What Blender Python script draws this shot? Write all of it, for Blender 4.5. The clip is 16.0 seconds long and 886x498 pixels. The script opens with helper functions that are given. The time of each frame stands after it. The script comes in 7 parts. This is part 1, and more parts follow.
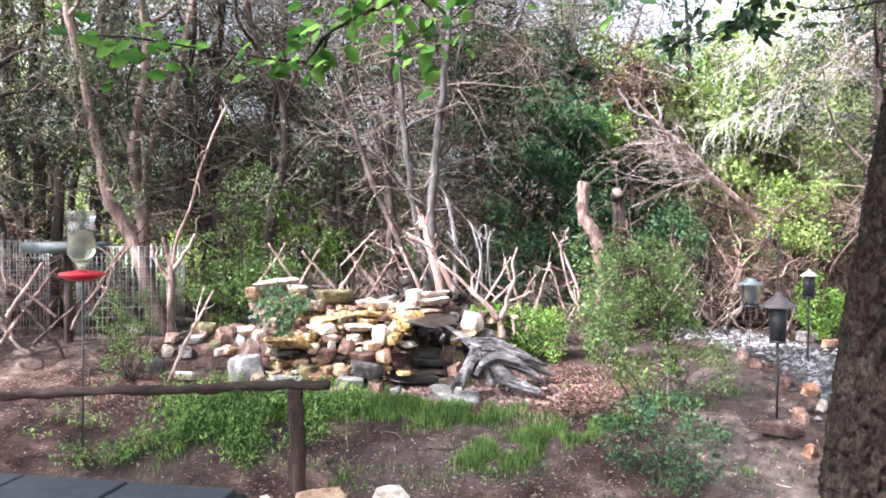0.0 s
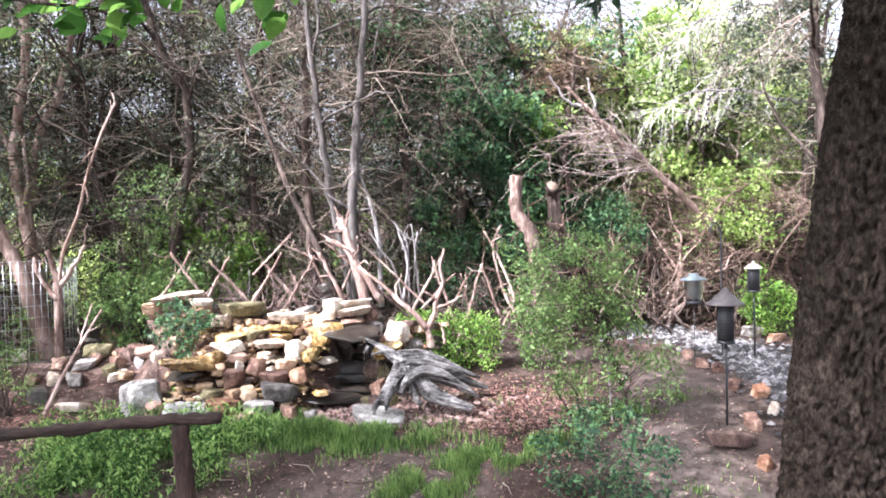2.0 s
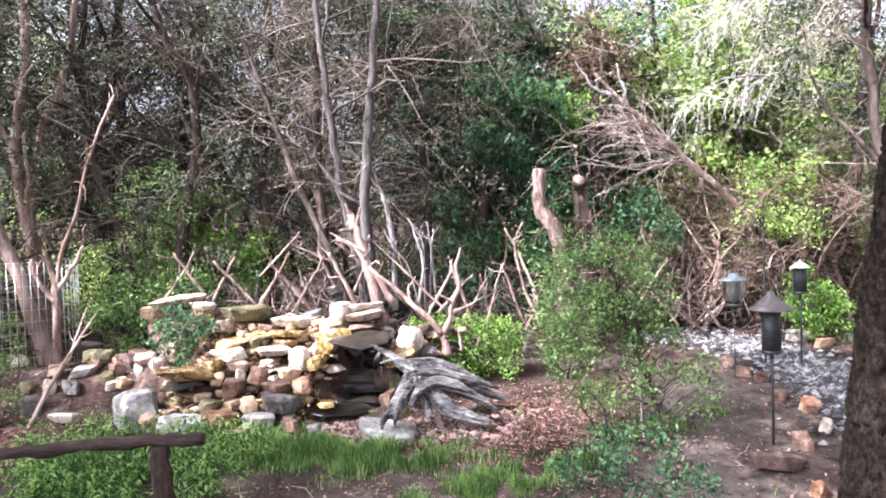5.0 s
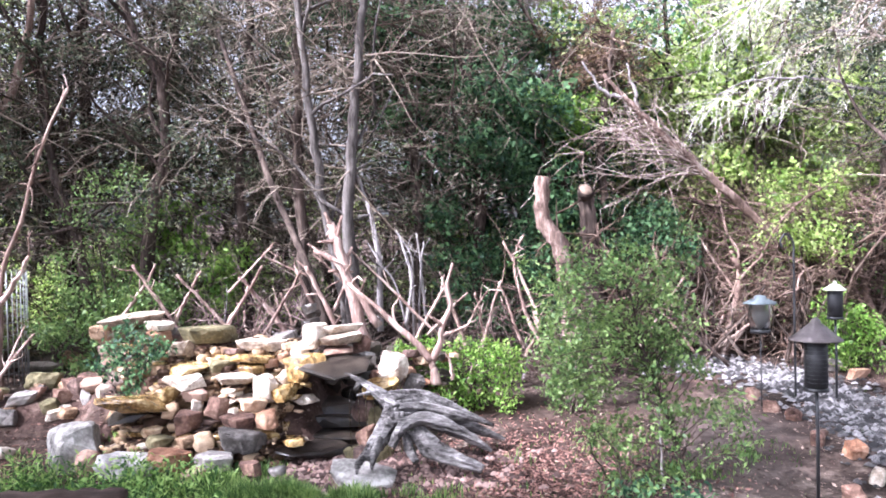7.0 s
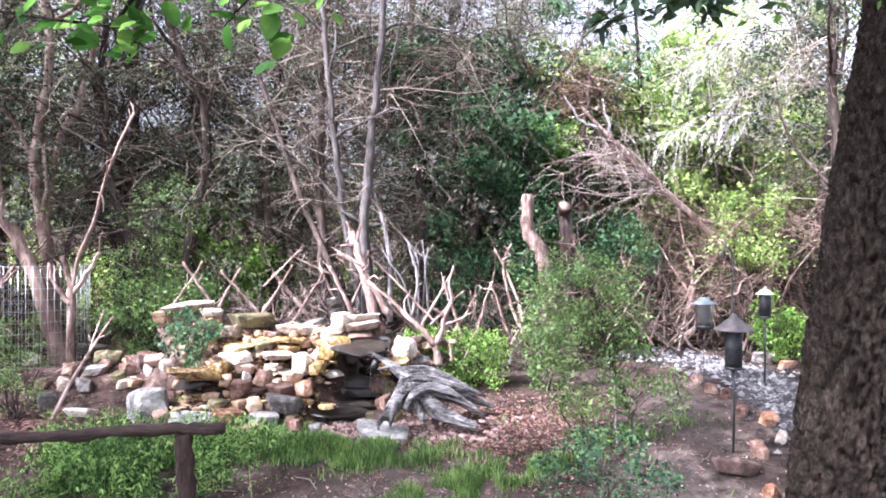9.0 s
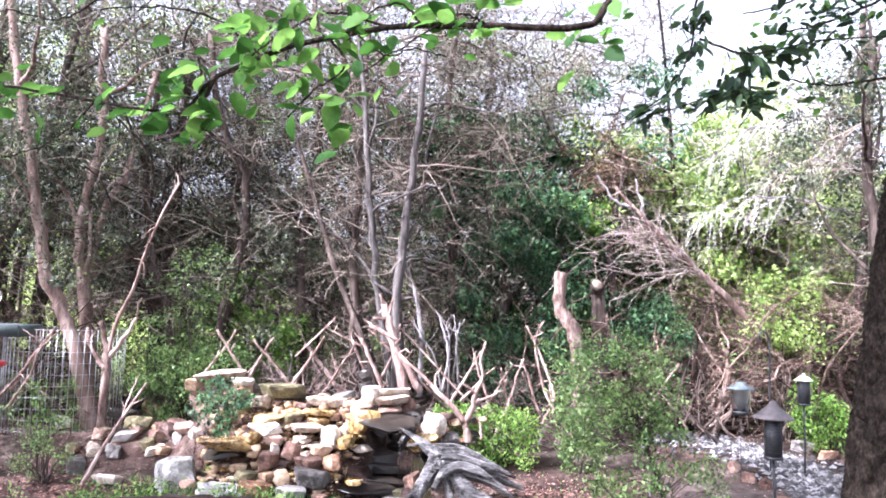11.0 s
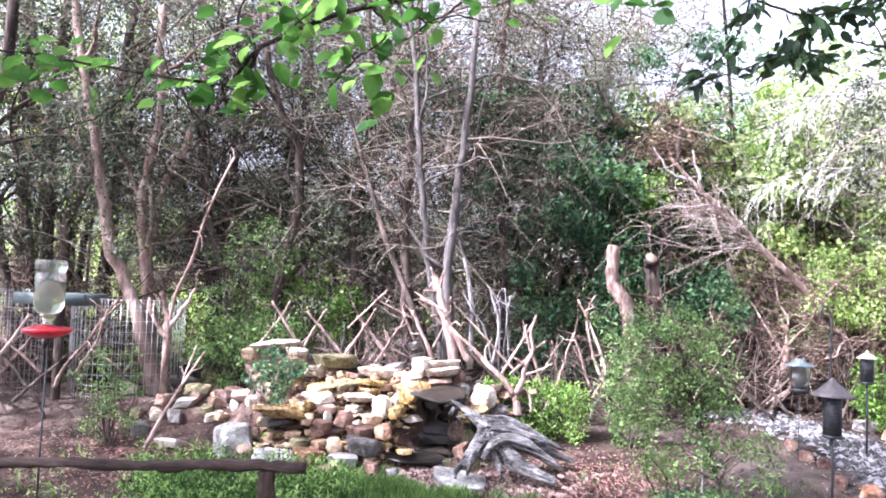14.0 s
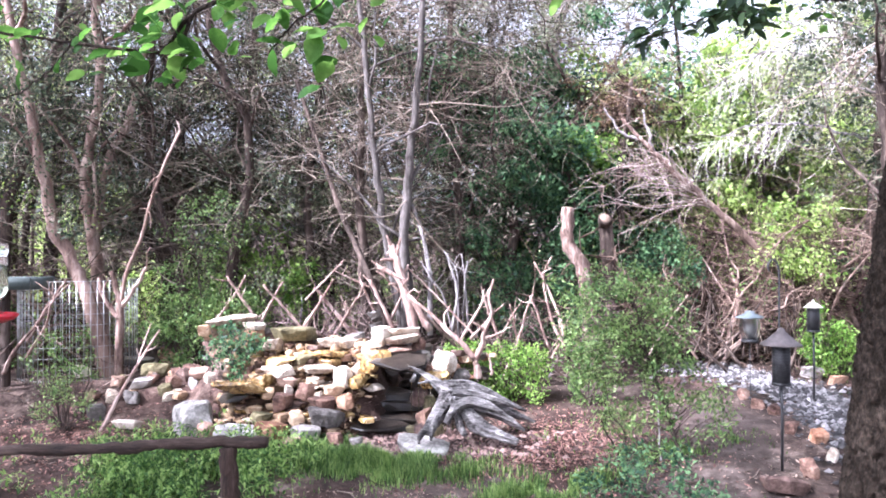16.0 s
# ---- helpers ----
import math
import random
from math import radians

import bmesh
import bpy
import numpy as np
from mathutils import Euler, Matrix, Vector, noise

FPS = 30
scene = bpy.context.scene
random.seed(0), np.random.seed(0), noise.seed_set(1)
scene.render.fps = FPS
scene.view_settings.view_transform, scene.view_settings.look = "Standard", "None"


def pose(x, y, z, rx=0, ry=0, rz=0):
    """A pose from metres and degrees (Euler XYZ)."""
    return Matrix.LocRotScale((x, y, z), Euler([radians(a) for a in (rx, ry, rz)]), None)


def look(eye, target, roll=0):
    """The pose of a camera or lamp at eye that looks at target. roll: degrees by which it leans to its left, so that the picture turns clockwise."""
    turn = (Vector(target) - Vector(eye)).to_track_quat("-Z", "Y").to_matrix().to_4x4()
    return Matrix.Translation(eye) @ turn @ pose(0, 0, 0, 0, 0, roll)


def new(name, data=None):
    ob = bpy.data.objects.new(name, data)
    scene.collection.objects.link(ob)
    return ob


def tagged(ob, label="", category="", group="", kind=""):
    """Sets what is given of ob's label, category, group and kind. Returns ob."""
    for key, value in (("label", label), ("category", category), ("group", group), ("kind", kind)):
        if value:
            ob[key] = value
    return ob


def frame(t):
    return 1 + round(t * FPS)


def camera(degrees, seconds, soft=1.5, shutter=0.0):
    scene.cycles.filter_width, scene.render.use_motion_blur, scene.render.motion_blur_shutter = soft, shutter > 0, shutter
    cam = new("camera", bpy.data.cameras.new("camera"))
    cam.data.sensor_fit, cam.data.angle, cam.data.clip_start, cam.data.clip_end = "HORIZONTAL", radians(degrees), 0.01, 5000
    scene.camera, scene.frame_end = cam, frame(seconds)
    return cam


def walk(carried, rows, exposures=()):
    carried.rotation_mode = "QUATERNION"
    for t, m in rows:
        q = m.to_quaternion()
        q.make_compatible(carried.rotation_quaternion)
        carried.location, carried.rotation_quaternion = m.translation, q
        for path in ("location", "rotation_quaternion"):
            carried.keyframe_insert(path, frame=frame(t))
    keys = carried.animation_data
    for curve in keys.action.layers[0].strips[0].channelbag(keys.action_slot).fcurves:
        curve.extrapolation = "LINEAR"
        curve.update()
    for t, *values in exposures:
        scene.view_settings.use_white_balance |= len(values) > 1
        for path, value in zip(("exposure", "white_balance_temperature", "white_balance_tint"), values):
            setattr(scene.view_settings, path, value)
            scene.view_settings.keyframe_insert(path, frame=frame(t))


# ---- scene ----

# ---------------------------------------------------------------- camera
cam = camera(62.2, 16.0, soft=1.8)
# seconds, x, y, z, yaw, pitch, lean
ROWS = [
    (0.0, -0.242, -0.629, 1.492, 3.07, -1.75, -0.20),
    (0.5, -0.218, -0.634, 1.494, 0.49, -1.41, 1.09),
    (1.0, -0.204, -0.637, 1.499, -1.37, -1.48, 1.50),
    (1.5, -0.173, -0.495, 1.495, -2.17, -1.55, 1.58),
    (2.0, -0.047, 0.017, 1.486, -1.16, -1.74, 1.58),
    (2.5, 0.026, 0.478, 1.492, 0.46, -1.98, 1.19),
    (3.0, 0.070, 0.456, 1.494, 1.42, -4.18, 1.21),
    (3.5, 0.069, 0.461, 1.488, 0.55, -5.03, 1.42),
    (4.0, 0.072, 0.461, 1.484, -0.38, -5.09, 1.17),
    (4.2, 0.076, 0.462, 1.492, 0.38, -3.79, 1.79),
    (6.3, 0.212, 1.011, 1.492, 2.71, -1.12, 1.57),
    (6.5, 0.270, 1.186, 1.486, 3.29, -0.90, 1.87),
    (7.0, 0.139, 1.217, 1.459, 1.17, -0.70, 1.23),
    (7.5, 0.045, 0.350, 1.503, -0.13, -1.13, 0.69),
    (8.0, -0.011, -0.008, 1.496, -0.81, -1.65, -0.38),
    (8.5, -0.017, -0.010, 1.494, -1.00, -1.94, -0.56),
    (9.0, 0.000, -0.000, 1.500, -0.00, -0.53, -0.00),
    (9.5, -0.018, -0.016, 1.520, 0.84, 2.27, -0.18),
    (10.0, -0.028, -0.033, 1.521, 1.78, 4.58, -0.97),
    (10.2, -0.063, -0.044, 1.537, 1.83, 4.97, -1.31),
    (12.5, -0.017, -0.031, 1.533, 3.59, 4.93, -2.24),
    (13.0, -0.006, -0.032, 1.528, 5.24, 4.14, -2.09),
    (13.5, -0.013, -0.028, 1.532, 5.79, 3.26, -2.19),
    (14.0, -0.023, -0.033, 1.523, 6.35, 2.86, -2.04),
    (14.5, -0.021, -0.033, 1.527, 6.52, 2.37, -1.74),
    (15.0, -0.010, -0.020, 1.526, 4.52, 1.50, -1.36),
    (15.5, -0.015, -0.016, 1.520, 3.67, 1.09, -0.19),
    (16.0, -0.007, -0.009, 1.519, 3.02, 0.39, 0.28),
]
walk(cam, [(t, pose(x, y, z, 0, 0, yaw) @ pose(0, 0, 0, 90 + pitch) @ pose(0, 0, 0, 0, 0, -lean)) for t, x, y, z, yaw, pitch, lean in ROWS],
     [(0.0, 1.74, 5800, 16), (4.2, 1.7, 5800, 17), (6.5, 1.67, 5600, 21), (9.0, 1.81, 5550, 22), (16.0, 1.9, 5500, 23)])

# ---------------------------------------------------------------- light
SUN_ELEVATION, SUN_AZIMUTH = 45.0, 122.0      # degrees up; degrees left of straight ahead
world = bpy.data.worlds.new("sky")
world.use_nodes = True
wn = world.node_tree.nodes
sky = wn.new("ShaderNodeTexSky")
sky.sky_type, sky.sun_disc = "NISHITA", False
sky.sun_elevation, sky.sun_rotation = radians(SUN_ELEVATION), radians(-SUN_AZIMUTH)
sky.air_density, sky.dust_density = 1.0, 6.0
haze = wn.new("ShaderNodeHueSaturation")
haze.inputs["Saturation"].default_value, haze.inputs["Value"].default_value = 0.2, 1.35
world.node_tree.links.new(sky.outputs["Color"], haze.inputs["Color"])
world.node_tree.links.new(haze.outputs["Color"], wn["Background"].inputs["Color"])
wn["Background"].inputs["Strength"].default_value = 0.15
scene.world = world
sun = new("sun", bpy.data.lights.new("sun", "SUN"))
sun.data.energy, sun.data.angle, sun.data.color = 5.0, radians(0.6), (1.0, 0.96, 0.90)
sa, se = radians(SUN_AZIMUTH), radians(SUN_ELEVATION)
sun_from = Vector((-math.sin(sa) * math.cos(se), math.cos(sa) * math.cos(se), math.sin(se)))
sun.matrix_world = look(sun_from * 30, (0, 0, 0))


# ---------------------------------------------------------------- materials
def material(name, colors, scale=8.0, fine=60.0, rough=0.8, bump=0.4, stretch=(1, 1, 1), spec=0.3, island=0.0, each=0.0, translucent=0.0, coords="Object", dist=0.01):
    """Two scales of noise through a colour ramp, with relief; island and each vary it from piece to piece."""
    m = bpy.data.materials.new(name)
    m.use_nodes = True
    nt = m.node_tree
    n, l = nt.nodes, nt.links
    bsdf = n["Principled BSDF"]
    bsdf.inputs["Roughness"].default_value = rough
    bsdf.inputs["Specular IOR Level"].default_value = spec
    tc = n.new("ShaderNodeTexCoord")
    mp = n.new("ShaderNodeMapping")
    mp.inputs["Scale"].default_value = stretch
    l.new(tc.outputs[coords], mp.inputs["Vector"])
    big, small = n.new("ShaderNodeTexNoise"), n.new("ShaderNodeTexNoise")
    for node, s, d in ((big, scale, 5), (small, fine, 4)):
        l.new(mp.outputs[0], node.inputs["Vector"])
        node.inputs["Scale"].default_value, node.inputs["Detail"].default_value, node.inputs["Roughness"].default_value = s, d, 0.65
    mix = n.new("ShaderNodeMath")
    mix.operation = "MULTIPLY_ADD"
    l.new(small.outputs["Fac"], mix.inputs[0])
    mix.inputs[1].default_value = 0.45
    l.new(big.outputs["Fac"], mix.inputs[2])
    shift = n.new("ShaderNodeMath")
    shift.operation = "SUBTRACT"
    l.new(mix.outputs[0], shift.inputs[0])
    shift.inputs[1].default_value = 0.225
    value = shift.outputs[0]
    for amount, node_type, out in ((island, "ShaderNodeNewGeometry", "Random Per Island"), (each, "ShaderNodeObjectInfo", "Random")):
        if amount:
            g = n.new(node_type)
            ma = n.new("ShaderNodeMath")
            ma.operation = "MULTIPLY_ADD"
            l.new(g.outputs[out], ma.inputs[0])
            ma.inputs[1].default_value = amount
            l.new(value, ma.inputs[2])
            mb = n.new("ShaderNodeMath")
            mb.operation = "SUBTRACT"
            l.new(ma.outputs[0], mb.inputs[0])
            mb.inputs[1].default_value = amount / 2
            value = mb.outputs[0]
    ramp = n.new("ShaderNodeValToRGB")
    l.new(value, ramp.inputs["Fac"])
    els = ramp.color_ramp.elements
    lo, hi = 0.3, 0.7
    for i, c in enumerate(colors):
        p = lo + (hi - lo) * i / (len(colors) - 1)
        e = els[i] if i < 2 else els.new(p)
        e.position = p
        e.color = (*c, 1)
    els[1].position = lo + (hi - lo) / (len(colors) - 1)
    l.new(ramp.outputs["Color"], bsdf.inputs["Base Color"])
    if bump:
        bp = n.new("ShaderNodeBump")
        bp.inputs["Strength"].default_value, bp.inputs["Distance"].default_value = bump, dist
        l.new(mix.outputs[0], bp.inputs["Height"])
        l.new(bp.outputs["Normal"], bsdf.inputs["Normal"])
    if translucent:
        tr = n.new("ShaderNodeBsdfTranslucent")
        hs = n.new("ShaderNodeHueSaturation")
        hs.inputs["Value"].default_value, hs.inputs["Hue"].default_value = 1.5, 0.485
        l.new(ramp.outputs["Color"], hs.inputs["Color"])
        l.new(hs.outputs["Color"], tr.inputs["Color"])
        mx = n.new("ShaderNodeMixShader")
        mx.inputs["Fac"].default_value = translucent
        l.new(bsdf.outputs[0], mx.inputs[1])
        l.new(tr.outputs[0], mx.inputs[2])
        l.new(mx.outputs[0], n["Material Output"].inputs["Surface"])
    return m


M_SOIL = material("soil_and_mulch", [(0.017, 0.013, 0.0115), (0.042, 0.031, 0.027), (0.083, 0.062, 0.053), (0.185, 0.15, 0.13)], 2.6, 34, 0.95, 1.0, dist=0.02, spec=0.1)
sn, sl = M_SOIL.node_tree.nodes, M_SOIL.node_tree.links
soil_patch, soil_mix, soil_tone = sn.new("ShaderNodeTexNoise"), sn.new("ShaderNodeMix"), sn.new("ShaderNodeValToRGB")
soil_patch.inputs["Scale"].default_value, soil_patch.inputs["Detail"].default_value = 0.75, 6
sl.new(sn["Texture Coordinate"].outputs["Object"], soil_patch.inputs["Vector"])
soil_tone.color_ramp.elements[0].position, soil_tone.color_ramp.elements[1].position = 0.42, 0.6
soil_tone.color_ramp.elements[0].color, soil_tone.color_ramp.elements[1].color = (0.92, 0.76, 0.72, 1), (0.98, 0.97, 0.93, 1)
sl.new(soil_patch.outputs["Fac"], soil_tone.inputs["Fac"])
soil_mix.data_type, soil_mix.blend_type = "RGBA", "MULTIPLY"
soil_mix.inputs["Factor"].default_value = 1.0
sl.new(sn["Color Ramp"].outputs["Color"], soil_mix.inputs[6])
sl.new(soil_tone.outputs["Color"], soil_mix.inputs[7])
soil_last = soil_mix.outputs[2]
dust, dust_tone = sn.new("ShaderNodeTexNoise"), sn.new("ShaderNodeValToRGB")
dust.inputs["Scale"].default_value, dust.inputs["Detail"].default_value, dust.inputs["Roughness"].default_value = 13, 8, 0.8
sl.new(sn["Texture Coordinate"].outputs["Object"], dust.inputs["Vector"])
dust_tone.color_ramp.elements[0].position, dust_tone.color_ramp.elements[1].position = 0.33, 0.68
dust_tone.color_ramp.elements[0].color, dust_tone.color_ramp.elements[1].color = (0.04, 0.03, 0.026, 1), (0.165, 0.132, 0.117, 1)
sl.new(dust.outputs["Fac"], dust_tone.inputs["Fac"])
for px, py, reach in ((1.45, 4.95, 0.75), (1.75, 4.2, 0.8), (1.75, 5.8, 0.7), (2.1, 6.5, 0.6), (-0.75, 4.35, 0.6), (-0.2, 4.55, 0.5), (0.2, 4.85, 0.45)):      # pale trodden path; last three also put sunlit streaks into the soil colour
    far_off, fade, path_mix = sn.new("ShaderNodeVectorMath"), sn.new("ShaderNodeMapRange"), sn.new("ShaderNodeMix")
    far_off.operation = "DISTANCE"
    sl.new(sn["Texture Coordinate"].outputs["Object"], far_off.inputs[0])
    far_off.inputs[1].default_value = (px, py, 0)
    sl.new(far_off.outputs["Value"], fade.inputs["Value"])
    fade.inputs["From Min"].default_value, fade.inputs["From Max"].default_value = reach * 0.35, reach
    fade.inputs["To Min"].default_value, fade.inputs["To Max"].default_value = 0.75, 0.0
    path_mix.data_type = "RGBA"
    sl.new(fade.outputs["Result"], path_mix.inputs["Factor"])
    sl.new(soil_last, path_mix.inputs[6])
    sl.new(dust_tone.outputs["Color"], path_mix.inputs[7])
    soil_last = path_mix.outputs[2]
sl.new(soil_last, sn["Principled BSDF"].inputs["Base Color"])
# juniper bark, its colour darkened so that trunks look shaded
M_BARK = material("juniper_bark", [(0.016, 0.012, 0.010), (0.052, 0.038, 0.032), (0.14, 0.105, 0.088)], 9, 55, 0.9, 0.8, (1, 1, 0.14), 0.15, island=0.3)
# reddish bark, its colour kept paler so that trunks look sunlit
M_REDBARK = material("reddish_peeling_bark", [(0.08, 0.053, 0.043), (0.215, 0.145, 0.118), (0.42, 0.325, 0.28)], 8, 45, 0.9, 0.8, (1, 1, 0.12), 0.15, island=0.2)
M_GREYWOOD = material("weathered_grey_wood", [(0.07, 0.062, 0.06), (0.2, 0.178, 0.174), (0.38, 0.352, 0.345)], 10, 70, 0.9, 0.8, (1, 1, 0.12), 0.15, island=0.15)
M_PALEWOOD = material("pale_cut_branch_wood", [(0.1, 0.063, 0.052), (0.265, 0.178, 0.15), (0.5, 0.385, 0.335)], 9, 60, 0.9, 0.6, (1, 1, 0.2), 0.15, island=0.35)
M_TWIG = material("dead_twigs", [(0.048, 0.036, 0.026), (0.135, 0.104, 0.08), (0.31, 0.255, 0.208)], 6, 30, 0.95, 0, island=0.7, spec=0.1)
M_PALETWIG = material("pale_grey_twigs", [(0.14, 0.115, 0.095), (0.31, 0.265, 0.23), (0.52, 0.47, 0.42)], 6, 30, 0.95, 0, island=0.7, spec=0.1)
M_FANTWIG = material("pinkish_bare_twigs", [(0.15, 0.108, 0.09), (0.32, 0.25, 0.215), (0.52, 0.44, 0.39)], 6, 30, 0.95, 0, island=0.6, spec=0.1)
M_DEADSCRUB = material("dead_reddish_scrub", [(0.032, 0.021, 0.016), (0.1, 0.064, 0.049), (0.24, 0.17, 0.135)], 6, 30, 0.95, 0, island=0.7, spec=0.1)
M_SNAG = material("grey_snag_wood", [(0.022, 0.019, 0.017), (0.082, 0.071, 0.066), (0.19, 0.17, 0.16)], 10, 70, 0.9, 0.8, (1, 1, 0.12), 0.15, island=0.1)
M_SILVER = material("silvery_driftwood", [(0.018, 0.016, 0.015), (0.15, 0.138, 0.134), (0.45, 0.425, 0.41)], 14, 80, 0.85, 0.5, (0.25, 1, 1), 0.15, island=0.15, dist=0.015)
M_REDPALE = material("pale_pinkish_peeling_bark", [(0.05, 0.033, 0.028), (0.17, 0.113, 0.093), (0.37, 0.28, 0.24)], 20, 60, 0.9, 0.9, (1, 1, 0.25), 0.15, island=0.15)
M_DARKBARK = material("furrowed_dark_bark", [(0.008, 0.006, 0.0046), (0.027, 0.0200, 0.0152), (0.07, 0.052, 0.040)], 48, 160, 0.95, 1.0, (1, 1, 0.45), 0.1, dist=0.02)
M_RAIL = material("dark_cedar_rail", [(0.012, 0.009, 0.008), (0.04, 0.027, 0.022), (0.095, 0.067, 0.055)], 14, 80, 0.9, 0.8, (0.12, 1, 1), 0.15)
M_POST = material("dark_cedar_post", [(0.014, 0.01, 0.008), (0.048, 0.031, 0.025), (0.11, 0.077, 0.062)], 14, 80, 0.9, 0.8, (1, 1, 0.12), 0.15)
M_LEAF_WOOD = material("dark_woodland_leaves", [(0.02, 0.05, 0.027), (0.054, 0.12, 0.056), (0.125, 0.23, 0.1)], 0.8, 12, 0.62, 0, island=0.7, translucent=0.4, spec=0.25)
# leaf colour raised well above real foliage to put strong sunlight into it
M_LEAF_BRIGHT = material("sun_brightened_leaves", [(0.11, 0.195, 0.036), (0.29, 0.42, 0.1), (0.53, 0.63, 0.27)], 0.8, 12, 0.5, 0, island=0.6, translucent=0.5)
M_LEAF_LIME = material("yellow_green_leaves", [(0.062, 0.14, 0.022), (0.155, 0.295, 0.048), (0.3, 0.46, 0.115)], 2, 12, 0.5, 0, island=0.5, translucent=0.45)
M_LEAF_SHRUB = material("shrub_leaves", [(0.055, 0.108, 0.032), (0.122, 0.2, 0.06), (0.21, 0.31, 0.105)], 2, 12, 0.5, 0, island=0.6, translucent=0.4)
M_LEAF_JUNIPER = material("juniper_needles", [(0.02, 0.035, 0.02), (0.055, 0.07, 0.04), (0.12, 0.13, 0.08)], 1.0, 14, 0.7, 0, island=0.6, translucent=0.25)
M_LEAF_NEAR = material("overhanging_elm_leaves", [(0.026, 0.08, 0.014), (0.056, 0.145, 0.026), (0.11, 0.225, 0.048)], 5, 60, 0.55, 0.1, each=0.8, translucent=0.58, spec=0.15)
# same elm leaves, darkened: the shade of backlit leaves is in the colour
M_LEAF_SHADE = material("shade_darkened_elm_leaves", [(0.012, 0.03, 0.012), (0.025, 0.055, 0.02), (0.045, 0.085, 0.03)], 5, 60, 0.5, 0.1, each=0.6, translucent=0.2)
M_GRASS = material("grass_blades", [(0.04, 0.085, 0.02), (0.1, 0.185, 0.045), (0.22, 0.315, 0.095)], 2, 10, 0.6, 0, island=0.6, translucent=0.4)
M_HERB = material("low_herb_leaves", [(0.035, 0.085, 0.02), (0.12, 0.235, 0.05), (0.27, 0.4, 0.12)], 2, 10, 0.6, 0, island=0.9, translucent=0.4)
M_LITTER = material("dry_leaf_litter", [(0.05, 0.03, 0.025), (0.14, 0.085, 0.068), (0.32, 0.235, 0.19)], 1.5, 9, 0.9, 0, island=1.0)
M_CHINK = material("warm_broken_stone", [(0.05, 0.026, 0.015), (0.2, 0.12, 0.065), (0.42, 0.3, 0.19)], 6, 50, 0.8, 0.3, island=1.0, spec=0.3)
M_MULCH = material("red_bark_mulch", [(0.045, 0.02, 0.016), (0.13, 0.058, 0.045), (0.27, 0.15, 0.12)], 1.5, 9, 0.9, 0, island=1.0)
M_LIME = material("pale_limestone", [(0.15, 0.11, 0.082), (0.4, 0.33, 0.262), (0.67, 0.6, 0.515)], 11, 55, 0.9, 0.6, each=0.25, spec=0.2)
M_TAN = material("tan_sandstone", [(0.13, 0.08, 0.05), (0.35, 0.23, 0.145), (0.58, 0.43, 0.3)], 8, 50, 0.85, 0.6, each=0.3, spec=0.2)
M_WET = material("wet_ochre_stone", [(0.05, 0.026, 0.009), (0.25, 0.15, 0.05), (0.58, 0.43, 0.21)], 16, 45, 0.25, 0.4, each=0.2, spec=0.6)
M_GREYROCK = material("grey_weathered_rock", [(0.055, 0.048, 0.044), (0.15, 0.135, 0.125), (0.31, 0.285, 0.265)], 7, 45, 0.85, 0.7, each=0.3, spec=0.2)
# wet rock, its colour darkened further to stand for shade in hollows
M_DARKROCK = material("shade_darkened_wet_rock", [(0.008, 0.006, 0.005), (0.022, 0.017, 0.013), (0.055, 0.042, 0.032)], 8, 45, 0.4, 0.6, each=0.3, spec=0.5)
M_MOSSROCK = material("mossy_rock", [(0.04, 0.034, 0.022), (0.11, 0.095, 0.05), (0.22, 0.185, 0.11)], 5, 45, 0.85, 0.7, each=0.3, spec=0.2)
M_BROWNROCK = material("reddish_brown_rock", [(0.06, 0.034, 0.027), (0.19, 0.112, 0.085), (0.38, 0.26, 0.2)], 7, 45, 0.9, 0.6, each=0.3, spec=0.2)
# brown rock, darkened to stand for shade in crevices and on the foot rock
M_DARKBROWN = material("shade_darkened_brown_rock", [(0.03, 0.02, 0.018), (0.085, 0.054, 0.045), (0.18, 0.12, 0.1)], 7, 45, 0.9, 0.7, each=0.2, spec=0.2)
M_ORANGEROCK = material("orange_stained_rock", [(0.08, 0.036, 0.023), (0.2, 0.1, 0.06), (0.37, 0.23, 0.155)], 7, 45, 0.85, 0.5, each=0.3, spec=0.2)
M_RIVER = material("pale_river_cobbles", [(0.04, 0.037, 0.037), (0.115, 0.106, 0.105), (0.29, 0.272, 0.27)], 6, 50, 0.8, 0.3, each=0.55, island=0.55, spec=0.25)
M_PALEGREY = material("pale_grey_limestone", [(0.085, 0.078, 0.072), (0.235, 0.22, 0.203), (0.45, 0.425, 0.395)], 9, 50, 0.9, 0.7, each=0.2, spec=0.2)
M_DEADNEEDLE = material("dead_juniper_needles", [(0.042, 0.035, 0.025), (0.128, 0.11, 0.08), (0.28, 0.25, 0.195)], 0.9, 14, 0.9, 0, island=0.8, translucent=0.15, spec=0.1)
M_LEAF_OLIVE = material("pale_olive_leaves", [(0.11, 0.125, 0.07), (0.26, 0.28, 0.17), (0.47, 0.48, 0.34)], 0.9, 12, 0.55, 0, island=0.7, translucent=0.4)
M_RUST = material("rusty_dead_needles", [(0.05, 0.032, 0.018), (0.13, 0.085, 0.045), (0.25, 0.18, 0.1)], 1.0, 14, 0.8, 0, island=0.7, translucent=0.2)
M_PEBBLE = material("reddish_pebbles", [(0.045, 0.026, 0.022), (0.115, 0.066, 0.055), (0.23, 0.158, 0.138)], 6, 50, 0.8, 0.3, island=0.9, spec=0.3)


